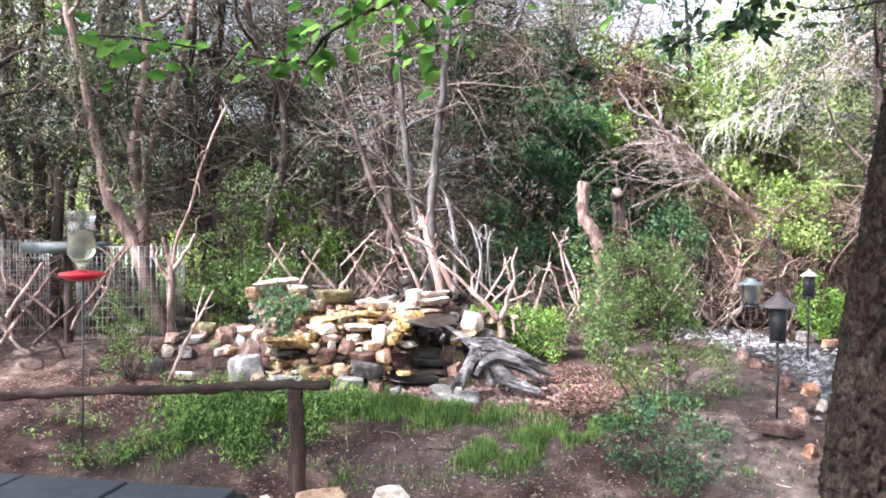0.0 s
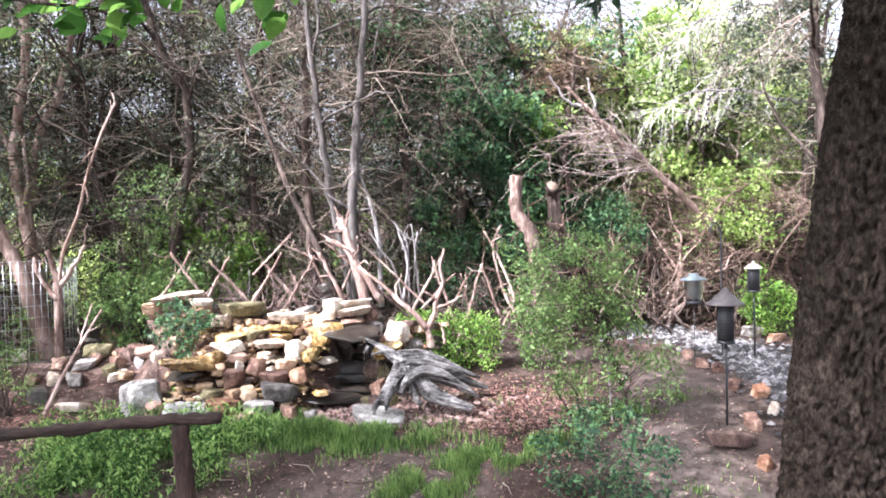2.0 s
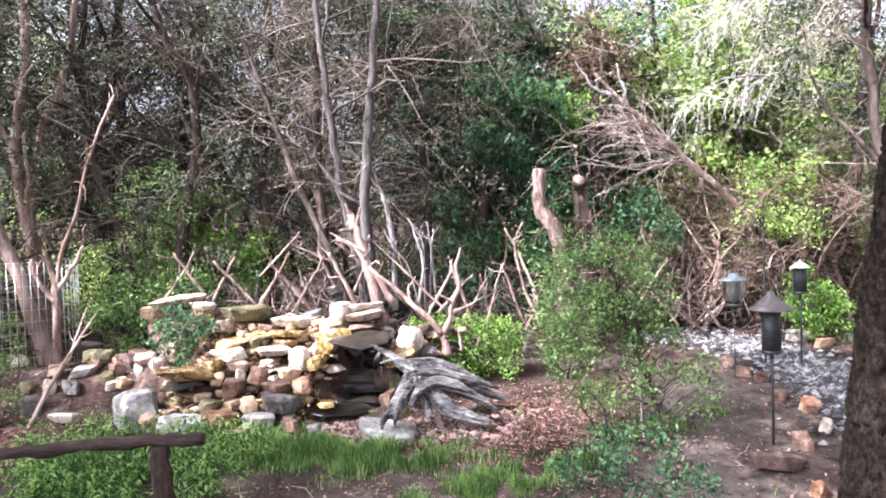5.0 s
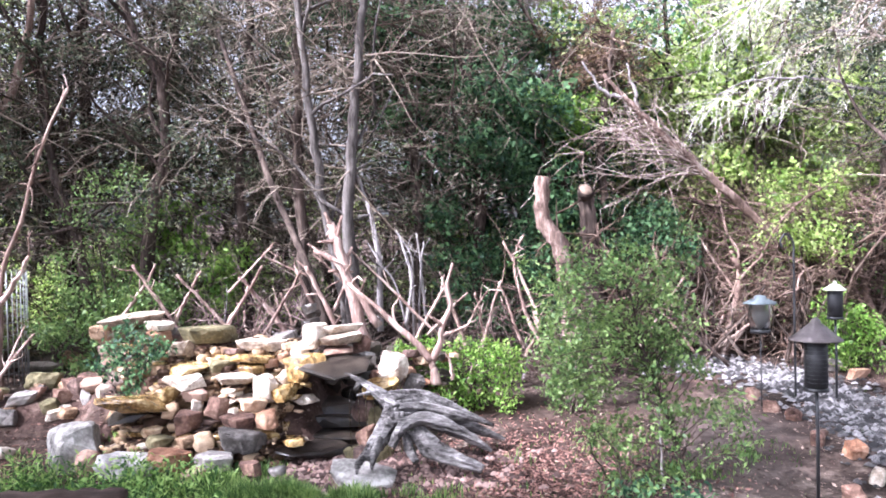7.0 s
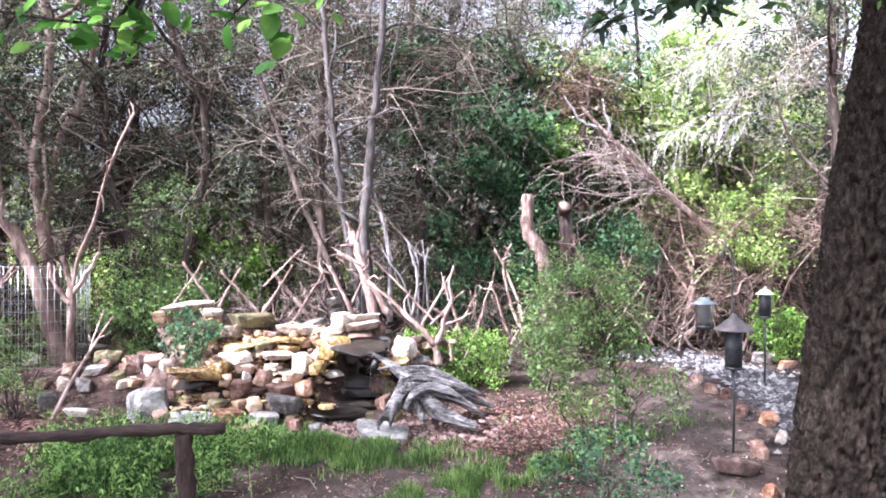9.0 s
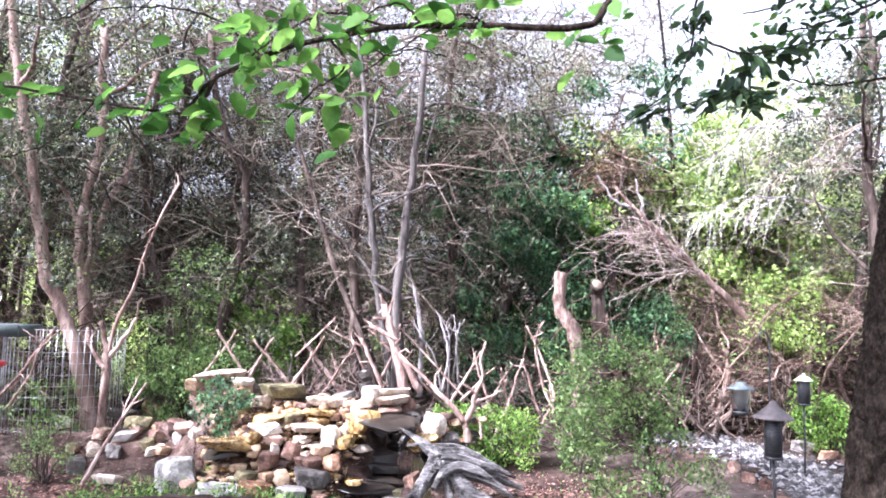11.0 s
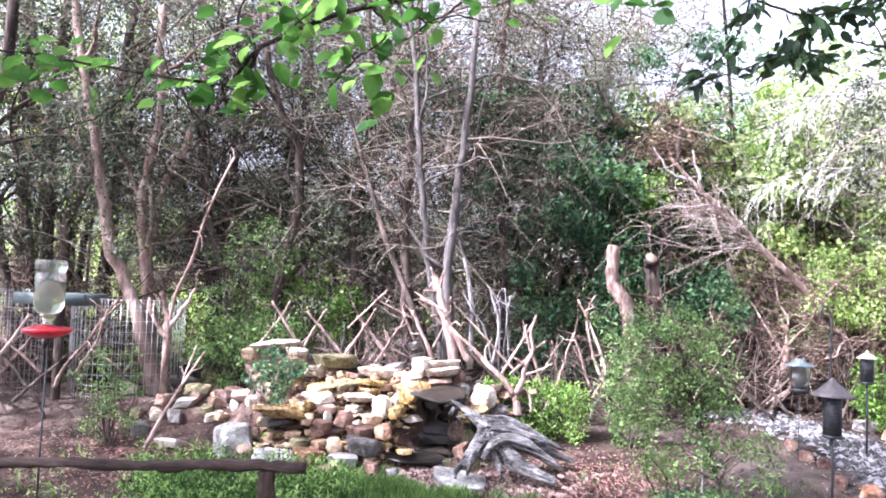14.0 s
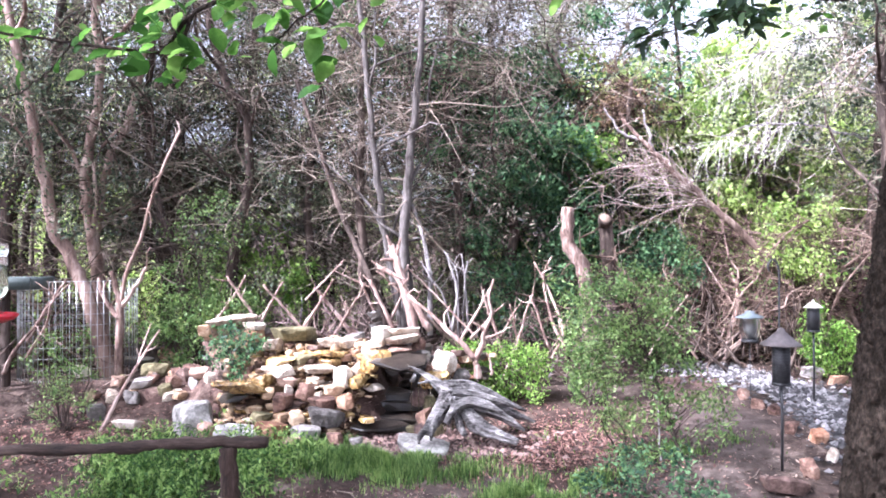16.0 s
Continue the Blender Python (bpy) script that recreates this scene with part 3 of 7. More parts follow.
stone(cascade, -2.23, 5.80, 0.10, 0.20, 0.16, M_BROWNROCK, 0.8, 0.75, 6)
stone(cascade, -1.15, 5.65, 0.09, 0.19, 0.10, M_BROWNROCK, 0.8, 0.75, 6)
stone(cascade, -0.97, 5.60, 0.09, 0.14, 0.08, M_GREYROCK, 0.8, 0.75, 6)
stone(cascade, -1.49, 5.60, 0.07, 0.19, 0.08, M_BROWNROCK, 0.8, 0.75, 6)


def loose_rock(x, y, z, w, h, mat, label, depth=0.8, boxy=0.5, group=""):
    """A stone lying by itself, sunk a little into the soil."""
    ob = stone(None, x, y, z, w, h, mat, depth, boxy, name="rock")
    return tagged(ob, label, "rock", group)


loose_rock(-2.37, 5.95, 0.18, 0.42, 0.34, M_PALEGREY, "large pale grey limestone boulder beside the pool", 0.9, 0.5)
loose_rock(-2.84, 6.58, 0.24, 0.21, 0.11, M_LIME, "flat white limestone lying beside a boulder", 0.9)
loose_rock(-0.48, 5.66, 0.02, 0.60, 0.13, M_PALEGREY, "flat pale grey limestone in front of the pebbles", 0.6, 0.6)
loose_rock(-2.01, 6.13, 0.09, 0.36, 0.10, M_LIME, "pale flat limestone at the edge of the pool", 0.6, 0.6)
loose_rock(-0.47, 6.00, 0.07, 0.38, 0.14, M_MOSSROCK, "mossy rock under the driftwood root", 0.6)
loose_rock(-3.15, 7.92, 0.33, 0.45, 0.11, M_LIME, "flat limestone capping a low rock edge", 0.7, 0.8)
loose_rock(-2.79, 7.03, 0.37, 0.34, 0.15, M_BROWNROCK, "brown rock under a flat limestone", 0.7)
loose_rock(-3.21, 7.04, 0.39, 0.36, 0.19, M_MOSSROCK, "mossy boulder at the bed's edge", 0.7)
loose_rock(-3.96, 8.27, 0.31, 0.45, 0.11, M_LIME, "pale flat rock at the bed's edge", 0.7)
loose_rock(-4.40, 8.52, 0.30, 0.30, 0.12, M_GREYROCK, "grey rock at the bed's edge", 0.7)
loose_rock(-3.65, 8.37, 0.33, 0.29, 0.21, M_TAN, "tan rock on the bed's edge", 0.7)
loose_rock(-3.75, 8.85, 0.35, 0.21, 0.18, M_LIME, "small pale rock on the bed's edge", 0.7)
loose_rock(-2.68, 6.68, 0.33, 0.20, 0.15, M_GREYROCK, "grey rock below a flat limestone", 0.7)
loose_rock(-2.87, 6.69, 0.33, 0.20, 0.15, M_BROWNROCK, "dull brown rock on the mulch", 0.7)
loose_rock(-2.45, 6.46, 0.41, 0.18, 0.13, M_LIME, "pale broken rock beside the cascade", 0.7)
loose_rock(-3.41, 6.55, 0.22, 0.24, 0.18, M_LIME, "white angular rock on bare soil", 0.7)
loose_rock(-3.47, 6.37, 0.12, 0.29, 0.17, M_GREYROCK, "grey rock on bare soil", 0.7)
loose_rock(-3.97, 7.06, 0.38, 0.23, 0.16, M_LIME, "pale rock beside a seedling", 0.7)
loose_rock(-3.06, 6.16, 0.07, 0.39, 0.09, M_LIME, "low pale rock slab in the soil", 0.7)
loose_rock(-5.48, 10.94, 0.42, 0.18, 0.17, M_LIME, "small white rock behind the bed", 0.8)
loose_rock(-5.22, 10.96, 0.43, 0.21, 0.20, M_LIME, "small white rock behind the bed", 0.8)
loose_rock(-5.03, 10.00, 0.39, 0.19, 0.15, M_LIME, "small white rock behind the bed", 0.8)
loose_rock(-4.27, 9.64, 0.39, 0.21, 0.18, M_LIME, "small white rock behind the bed", 0.8)
loose_rock(-3.80, 9.00, 0.36, 0.20, 0.16, M_GREYROCK, "small grey rock behind the bed", 0.8)


def bed_edge():
    """Small field stones heaped along the edge of the raised bed."""
    rng = random.Random(92)
    for k in range(26):
        x, y = rng.uniform(-3.6, -2.5), rng.uniform(6.5, 7.0)
        w = rng.uniform(0.1, 0.24)
        h = w * rng.uniform(0.45, 0.75)
        loose_rock(x, y, float(soil_z(x, y)) + h * 0.3, w, h, rng.choice([M_TAN, M_GREYROCK, M_GREYROCK, M_MOSSROCK, M_DARKBROWN, M_BROWNROCK]), "field stone in the raised bed's edging", group="bed edging stones")


bed_edge()


# ---------------------------------------------------------------- split rail and feeders
def build_rail():
    rng = np.random.default_rng(8)
    rail = thing("rail_fence", (-1.5, 4.2, -0.33), "low dark cedar log rail on a post", "fence")
    s = Soup()
    add_tube(s, bend([(-4.6, 4.25, 0.27), (-3.6, 4.22, 0.315), (-2.9, 4.22, 0.36), (-2.2, 4.2, 0.39), (-1.7, 4.2, 0.425), (-1.24, 4.2, 0.43)], 60, 0.004, rng) - np.array(rail.location), np.linspace(0.031, 0.034, 60) * (1 + 0.1 * np.sin(np.arange(60) * 0.7)), 12, rough=0.13, rng=rng)
    part("rail", s, M_RAIL, rail, smooth=True)
    for x in (-1.5, -4.3):
        s = Soup()
        add_tube(s, bend([(x, 4.22, -0.6), (x + 0.02, 4.22, 0.0), (x, 4.21, 0.40 if x > -2 else 0.26)], 20, 0.004, rng) - np.array(rail.location), np.linspace(0.058, 0.05, 20), 12, rough=0.12, rng=rng)
        part("post", s, M_POST, rail, smooth=True)


build_rail()


def lathe(profile, sides=32):
    """A Soup turned from (radius, height) pairs."""
    p = np.asarray(profile, float)
    a = np.linspace(0, 2 * np.pi, sides, endpoint=False)
    v = np.stack([p[:, None, 0] * np.cos(a), p[:, None, 0] * np.sin(a), np.repeat(p[:, 1:2], sides, 1)], -1).reshape(-1, 3)
    n = len(p)
    i, j = np.arange(n - 1)[:, None] * sides, np.arange(sides)[None]
    k = (j + 1) % sides
    return Soup().add(v, np.stack([i + j, i + k, i + sides + k, i + sides + j], -1).reshape(-1, 4))


def shift(soup, offset):
    soup.v = [v + np.asarray(offset) for v in soup.v]
    return soup


def rod(path, radius, sides=8):
    s = Soup()
    add_tube(s, path, radius, sides)
    return s


def tube_feeder(place, ground, dome_radius, tube_radius, tube_height, dome_mat, label):
    """A tube bird feeder on a rod under a dome; place is the top of the dome."""
    x, y, z = place
    f = thing("bird_feeder", (x, y, ground), label, "bird feeder", "bird feeders")
    h = z - ground
    R = dome_radius
    part("dome", lathe([(0.001, h), (R * 0.16, h - 0.012), (R * 0.2, h - 0.03), (R * 0.45, h - R * 0.42), (R * 0.75, h - R * 0.7), (R, h - R * 0.86), (R * 0.99, h - R * 0.9), (R * 0.73, h - R * 0.75), (R * 0.4, h - R * 0.46), (0.001, h - R * 0.3)]), dome_mat, f, "weathered metal dome", smooth=True)
    top = h - R * 0.62
    r = tube_radius
    seed_tube = part("seed_tube", lathe([(0.001, top), (r, top - 0.003), (r, top - tube_height), (0.001, top - tube_height)], 24), M_MESHTUBE, f, "dark metal mesh tube")
    s = Soup()
    for k in range(12):
        zz = top - tube_height * (0.1 + 0.8 * k / 11)
        add_tube(s, [(r * 1.02 * math.cos(a), r * 1.02 * math.sin(a), zz) for a in np.linspace(0, 2 * np.pi, 17)], 0.0018, 4, False)
    part("mesh_ring", s, M_BLACKMETAL, seed_tube)
    part("base_cap", lathe([(0.001, top - tube_height), (r * 1.08, top - tube_height - 0.002), (r * 1.08, top - tube_height - 0.02), (0.001, top - tube_height - 0.028)], 24), M_BLACKMETAL, f, smooth=True)
    part("pole", rod([(0, 0, top - tube_height), (0.004, 0, h * 0.35), (0, 0, -0.15)], 0.0095), M_BLACKMETAL, f)
    return f


tube_feeder((2.10, 5.3, 0.99), -0.02, 0.14, 0.06, 0.30, M_BAFFLE, "black mesh tube feeder under a brown metal dome on a rod")
tube_feeder((3.07, 7.0, 1.08), 0.10, 0.085, 0.055, 0.23, M_CREAM, "small black tube feeder with a cream cap on a rod")


def hanging_hopper():
    f = thing("lantern_feeder", (2.49, 7.0, 0.09), "cloudy lantern-shaped hopper feeder with pale blue lid", "bird feeder", "bird feeders")
    h = 0.83
    part("lid", lathe([(0.001, h + 0.055), (0.045, h + 0.05), (0.05, h + 0.03), (0.13, h), (0.135, h - 0.012), (0.001, h - 0.01)], 6), M_BLUECAP, f, "pale blue plastic lid")
    part("hopper", lathe([(0.09, h - 0.01), (0.098, h - 0.1), (0.07, h - 0.22), (0.001, h - 0.222)], 6), M_PLASTIC, f, "cloudy see-through hopper")
    part("seed_fill", lathe([(0.001, h - 0.07), (0.09, h - 0.075), (0.066, h - 0.21), (0.001, h - 0.212)], 6), M_GREYROCK, f)
    part("tray", lathe([(0.001, h - 0.222), (0.075, h - 0.225), (0.08, h - 0.21), (0.085, h - 0.21), (0.08, h - 0.24), (0.001, h - 0.24)], 6), M_MESHTUBE, f)
    part("pole", rod([(0, 0, h - 0.23), (0.0, 0, -0.2)], 0.004), M_BLACKMETAL, f)
    hook = thing("shepherd_hook", (2.80, 7.1, 0.14), "tall black iron shepherd hook pole", "pole")
    part("rod", rod(bend([(0, 0, -0.2), (0, 0, 1.0), (0.0, 0, 1.22), (-0.05, 0, 1.31), (-0.1, 0, 1.26), (-0.09, 0, 1.2)], 30), 0.009), M_BLACKMETAL, hook)


hanging_hopper()


def nectar_feeder():
    """A glass bottle upside down over a red dish, on a rod."""
    x, y, z = -3.12, 4.5, 1.14
    g = -0.2
    f = thing("hummingbird_feeder", (x, y, g), "glass bottle nectar feeder with red dish on a thin rod", "bird feeder", "bird feeders")
    b = z - g
    dish = part("dish", lathe([(0.001, b - 0.050), (0.067, b - 0.048), (0.134, b - 0.022), (0.153, b - 0.004), (0.155, b + 0.007), (0.134, b + 0.016), (0.067, b + 0.020), (0.034, b + 0.034), (0.001, b + 0.036)]), M_RED, f, "glossy red plastic dish", smooth=True)
    bottle = part("bottle", lathe([(0.025, b + 0.034), (0.027, b + 0.056), (0.062, b + 0.101), (0.088, b + 0.140), (0.093, b + 0.168), (0.093, b + 0.353), (0.087, b + 0.370), (0.086, b + 0.386), (0.096, b + 0.398), (0.096, b + 0.442), (0.090, b + 0.459), (0.001, b + 0.461)]), M_GLASS, f, "clear ribbed glass bottle", smooth=True)
    part("nectar", lathe([(0.001, b + 0.039), (0.022, b + 0.040), (0.056, b + 0.101), (0.084, b + 0.142), (0.088, b + 0.168), (0.088, b + 0.319), (0.001, b + 0.319)]), M_NECTAR, bottle, "pale sugar water", smooth=True)
    for a in range(6):
        aa = a * math.pi / 3
        part("port", shift(lathe([(0.012, 0), (0.011, 0.008), (0.004, 0.010), (0.001, 0.004)], 10), (0.095 * math.cos(aa), 0.095 * math.sin(aa), b + 0.013)), M_RED, dish, smooth=True)
    part("rod", rod([(0.01, 0, b - 0.04), (0.0, 0, 0.5), (-0.01, 0, -0.2)], 0.0065), M_BLACKMETAL, f)


nectar_feeder()


def box(soup, lo, hi):
    x0, y0, z0 = lo
    x1, y1, z1 = hi
    v = [(x0, y0, z0), (x1, y0, z0), (x1, y1, z0), (x0, y1, z0), (x0, y0, z1), (x1, y0, z1), (x1, y1, z1), (x0, y1, z1)]
    soup.add(v, [(0, 3, 2, 1), (4, 5, 6, 7), (0, 1, 5, 4), (1, 2, 6, 5), (2, 3, 7, 6), (3, 0, 4, 7)])
    return soup


# ---------------------------------------------------------------- trees and thicket
def walk_out(rng, start, direction, length, n, wander, lift=0.0):
    """A wandering path from start."""
    d = np.asarray(direction, float)
    d = d / np.linalg.norm(d)
    p = [np.asarray(start, float)]
    for _ in range(n):
        d = d + rng.normal(0, wander, 3) + np.array([0, 0, lift])
        d /= np.linalg.norm(d)
        p.append(p[-1] + d * length / n)
    return np.array(p)


def spray(soup, rng, start, direction, length, radius, twigs, wander=0.18, sag=-0.03, tips=None):
    """A bare branch with side twigs."""
    main = walk_out(rng, start, direction, length, 5, wander, sag)
    add_tube(soup, main, np.linspace(radius, radius * 0.3, 6), 4, False)
    if tips is not None:
        tips.extend(main[3:])
    for _ in range(twigs):
        k = rng.integers(1, 6)
        d = (main[k] - main[k - 1]) + rng.normal(0, 0.6, 3) * length / 5
        tw = walk_out(rng, main[k], d, length * rng.uniform(0.25, 0.6), 3, wander * 1.3, sag)
        add_tube(soup, tw, np.linspace(radius * 0.5, radius * 0.18, 4), 3, False)
        if tips is not None:
            tips.append(tw[-1])


def woodland_tree(name, path, radius, label, bark, leaf_mat, seed, sprays=130, spray_from=0.15, spray_len=1.05, clumps=60, leaves_each=130, leaf=0.04,
                  crown_from=0.3, crown_radius=0.4, dead=None, category="tree", twig_r=0.007, group="", limb_count=7, twigs=7):
    """A tree along a given stem: trunk, limbs, dead lower twigs and a ragged crown."""
    rng = np.random.default_rng(seed)
    path = np.asarray(path, float)
    path[0, 2] = min(path[0, 2], float(soil_z(path[0, 0], path[0, 1])) - 0.1)
    root = path[0].copy()
    t = thing(name, tuple(root), label, category, group)
    stem = bend(path - root, 26, 0.012, rng)
    s = Soup()
    add_tube(s, stem, np.linspace(radius, radius * 0.5, 26) * (1 + 0.5 * np.exp(-np.arange(26) / 1.5)), 9, rough=0.12, rng=rng)
    part("trunk", s, bark, t, smooth=True)
    tw, tips = Soup(), []
    ends = []
    for k in range(limb_count):
        i = int(26 * rng.uniform(0.2, 0.95))
        a = rng.uniform(0, 2 * np.pi)
        limb = walk_out(rng, stem[min(i, 25)], (math.cos(a), math.sin(a), rng.uniform(0.7, 2.2)), rng.uniform(0.8, 2.0), 8, 0.2)
        s = Soup()
        add_tube(s, limb, np.linspace(radius * 0.34, radius * 0.1, 9), 6, False)
        part("limb", s, bark, t, smooth=True)
        tips.extend(limb[3:])
        ends.append(limb)
    for _ in range(sprays):
        a = rng.uniform(0.04, 0.96) * np.pi if rng.random() < 0.85 else rng.uniform(0, 2 * np.pi)
        f = rng.uniform(spray_from, 1.0)
        start = stem[min(25, int(f * 26))]
        if limb_count and rng.random() < 0.45:
            limb = ends[rng.integers(len(ends))]
            start = limb[rng.integers(1, 9)]
        spray(tw, rng, start, (math.cos(a), math.sin(a), rng.uniform(-0.6, 0.7)), spray_len * rng.uniform(0.4, 1.4), twig_r * rng.uniform(0.5, 1.4), twigs, 0.25, tips=tips if f > crown_from else None)
    part("branchwork", tw, dead or M_TWIG, t, "brittle dead twigs")
    if clumps:
        lv = Soup()
        tips = np.array(tips)
        for _ in range(clumps):
            c = tips[rng.integers(len(tips))] + rng.normal(0, 0.12, 3) + np.array([0, 0.2, 0])
            leaves(lv, clump(rng, c, crown_radius * rng.uniform(0.4, 1.3), leaves_each), leaf * rng.uniform(0.5, 1.4, leaves_each), rng)
        part("crown", lv, leaf_mat, t, "ragged green crown")
    return t


JUN = "shaggy-barked juniper with bare dead lower twigs"
LEAN = "leaning reddish-barked juniper with dead twigs"
DARKJUN = "dark slender juniper stem at the wood's edge"
woodland_tree("juniper_tree", [(-3.72, 7.20, 0.30), (-3.98, 7.20, 1.11), (-4.13, 7.20, 1.44), (-4.39, 7.20, 2.04), (-4.49, 7.20, 2.63), (-4.65, 7.20, 3.30), (-4.81, 7.20, 4.06), (-4.95, 7.20, 4.8)], 0.075, LEAN, M_REDBARK, M_LEAF_JUNIPER, 1, sprays=60, limb_count=2)
woodland_tree("juniper_tree", [(-4.10, 7.80, 0.30), (-4.19, 7.80, 1.31), (-4.30, 7.80, 2.06), (-4.33, 7.80, 2.41), (-4.18, 7.80, 3.33), (-4.22, 7.80, 4.6)], 0.08, JUN, M_REDBARK, M_LEAF_JUNIPER, 2, sprays=80, limb_count=3)
woodland_tree("juniper_tree", [(-4.20, 8.00, 0.30), (-4.33, 8.00, 1.64), (-4.27, 8.00, 2.03), (-4.17, 8.00, 2.60), (-3.89, 8.00, 3.18), (-3.70, 8.00, 4.2)], 0.06, JUN, M_REDBARK, M_LEAF_JUNIPER, 17, limb_count=3, sprays=60, clumps=20)
woodland_tree("juniper_tree", [(-3.74, 8.60, 0.30), (-3.75, 8.60, 1.40), (-3.70, 8.60, 1.97), (-3.62, 8.60, 2.51), (-3.60, 8.60, 3.56), (-3.50, 8.60, 4.9)], 0.085, DARKJUN, M_BARK, M_LEAF_JUNIPER, 3)
woodland_tree("juniper_tree", [(-3.70, 8.50, 0.30), (-3.79, 8.55, 1.40), (-4.07, 8.60, 1.82), (-4.18, 8.60, 2.15), (-4.30, 8.60, 3.2)], 0.06, DARKJUN, M_BARK, M_LEAF_JUNIPER, 18, sprays=60, clumps=20)
woodland_tree("juniper_tree", [(-2.78, 8.20, 0.30), (-2.85, 8.20, 1.36), (-2.71, 8.20, 2.05), (-2.64, 8.20, 2.42), (-2.67, 8.20, 3.03), (-3.00, 8.20, 3.69), (-3.2, 8.30, 4.8)], 0.07, JUN, M_BARK, M_LEAF_JUNIPER, 4)
woodland_tree("juniper_tree", [(-5.95, 8.40, 0.30), (-6.08, 8.40, 1.38), (-6.17, 8.40, 1.97), (-6.27, 8.40, 3.45), (-6.33, 8.40, 4.9)], 0.07, DARKJUN, M_BARK, M_LEAF_BRIGHT, 61, sprays=30, clumps=14)
woodland_tree("juniper_tree", [(-6.25, 8.80, 0.30), (-6.30, 8.80, 1.52), (-6.29, 8.80, 2.31), (-6.23, 8.80, 3.27), (-6.1, 8.80, 4.8)], 0.05, DARKJUN, M_BARK, M_LEAF_BRIGHT, 62, sprays=30, clumps=14)
woodland_tree("juniper_tree", [(-5.95, 8.60, 0.30), (-5.84, 8.60, 1.39), (-5.76, 8.60, 1.96), (-5.71, 8.60, 2.48), (-5.67, 8.60, 3.02), (-5.5, 8.60, 4.4)], 0.06, DARKJUN, M_BARK, M_LEAF_BRIGHT, 63, sprays=30, clumps=14)
woodland_tree("juniper_tree", [(-5.85, 8.00, 0.20), (-5.92, 8.00, 0.72), (-6.01, 8.00, 1.12), (-6.18, 8.00, 1.84), (-6.4, 8.00, 3.2)], 0.075, DARKJUN, M_BARK, M_LEAF_BRIGHT, 64, sprays=20, clumps=10)
woodland_tree("juniper_tree", [(-5.90, 9.00, 0.30), (-5.75, 9.00, 1.99), (-5.48, 9.00, 2.67), (-5.21, 9.00, 3.34), (-5.0, 9.00, 4.5)], 0.05, DARKJUN, M_BARK, M_LEAF_JUNIPER, 65, sprays=40, clumps=14)
woodland_tree("juniper_tree", [(-0.80, 7.65, 0.50), (-0.88, 7.65, 0.95), (-1.05, 7.62, 1.91), (-1.11, 7.60, 2.56), (-1.23, 7.60, 3.65), (-1.3, 7.60, 4.6)], 0.05, "slim grey dead juniper beside a snag", M_SNAG, M_LEAF_JUNIPER, 66, sprays=60, clumps=10)
woodland_tree("juniper_tree", [(-0.77, 7.60, 0.86), (-0.80, 7.60, 1.75), (-0.74, 7.60, 2.45), (-0.66, 7.60, 3.32), (-0.60, 7.70, 4.42)], 0.06, "tall grey dead snag with broken limbs", M_SNAG, M_LEAF_JUNIPER, 5, sprays=110, clumps=0, limb_count=4)
woodland_tree("juniper_tree", [(-1.29, 8.20, 0.95), (-1.36, 8.20, 1.97), (-1.36, 8.20, 2.86), (-1.29, 8.20, 4.87)], 0.06, JUN, M_BARK, M_LEAF_JUNIPER, 6)
woodland_tree("juniper_tree", [(-2.02, 8.80, 1.06), (-2.10, 8.80, 2.23), (-1.95, 8.80, 3.67), (-2.09, 8.80, 5.47)], 0.06, JUN, M_BARK, M_LEAF_JUNIPER, 7)
woodland_tree("juniper_tree", [(-5.80, 8.20, 0.99), (-5.71, 8.20, 2.18), (-5.77, 8.20, 3.57), (-5.60, 8.20, 5.28)], 0.085, JUN, M_BARK, M_LEAF_BRIGHT, 8, sprays=70, clumps=30)
woodland_tree("juniper_tree", [(-6.62, 9.00, 1.25), (-6.64, 9.00, 2.62), (-6.58, 9.00, 4.06), (-6.87, 9.00, 5.64)], 0.12, JUN, M_BARK, M_LEAF_BRIGHT, 9, sprays=70, clumps=30)
woodland_tree("juniper_tree", [(-6.20, 9.50, 1.08), (-6.27, 9.50, 2.44), (-5.68, 9.50, 3.95), (-5.50, 9.50, 5.59)], 0.1, JUN, M_BARK, M_LEAF_BRIGHT, 10, sprays=70, clumps=30)
woodland_tree("juniper_tree", [(-0.34, 9.00, 0.91), (-0.27, 9.00, 2.02), (-0.43, 9.00, 3.34), (-0.29, 9.00, 5.52)], 0.06, JUN, M_BARK, M_LEAF_JUNIPER, 11)
woodland_tree("juniper_tree", [(-3.22, 9.60, 1.01), (-3.30, 9.60, 2.29), (-3.05, 9.60, 3.87), (-3.04, 9.60, 5.82)], 0.07, JUN, M_BARK, M_LEAF_JUNIPER, 12)
woodland_tree("juniper_tree", [(4.51, 9.20, 0.93), (4.77, 9.20, 2.25), (4.88, 9.20, 3.70), (4.84, 9.20, 5.50)], 0.08, JUN, M_BARK, M_LEAF_JUNIPER, 13)

woodland_tree("juniper_tree", [(-5.37, 7.90, 0.94), (-5.29, 7.90, 1.96), (-4.96, 7.90, 2.89), (-4.71, 7.90, 3.95), (-4.58, 8.00, 4.98)], 0.07, JUN, M_BARK, M_LEAF_JUNIPER, 14, sprays=60, clumps=25)
woodland_tree("juniper_tree", [(-6.00, 8.40, 1.27), (-6.13, 8.40, 2.20), (-6.41, 8.40, 3.27), (-6.61, 8.40, 4.75)], 0.06, JUN, M_BARK, M_LEAF_BRIGHT, 15, sprays=50, clumps=25)
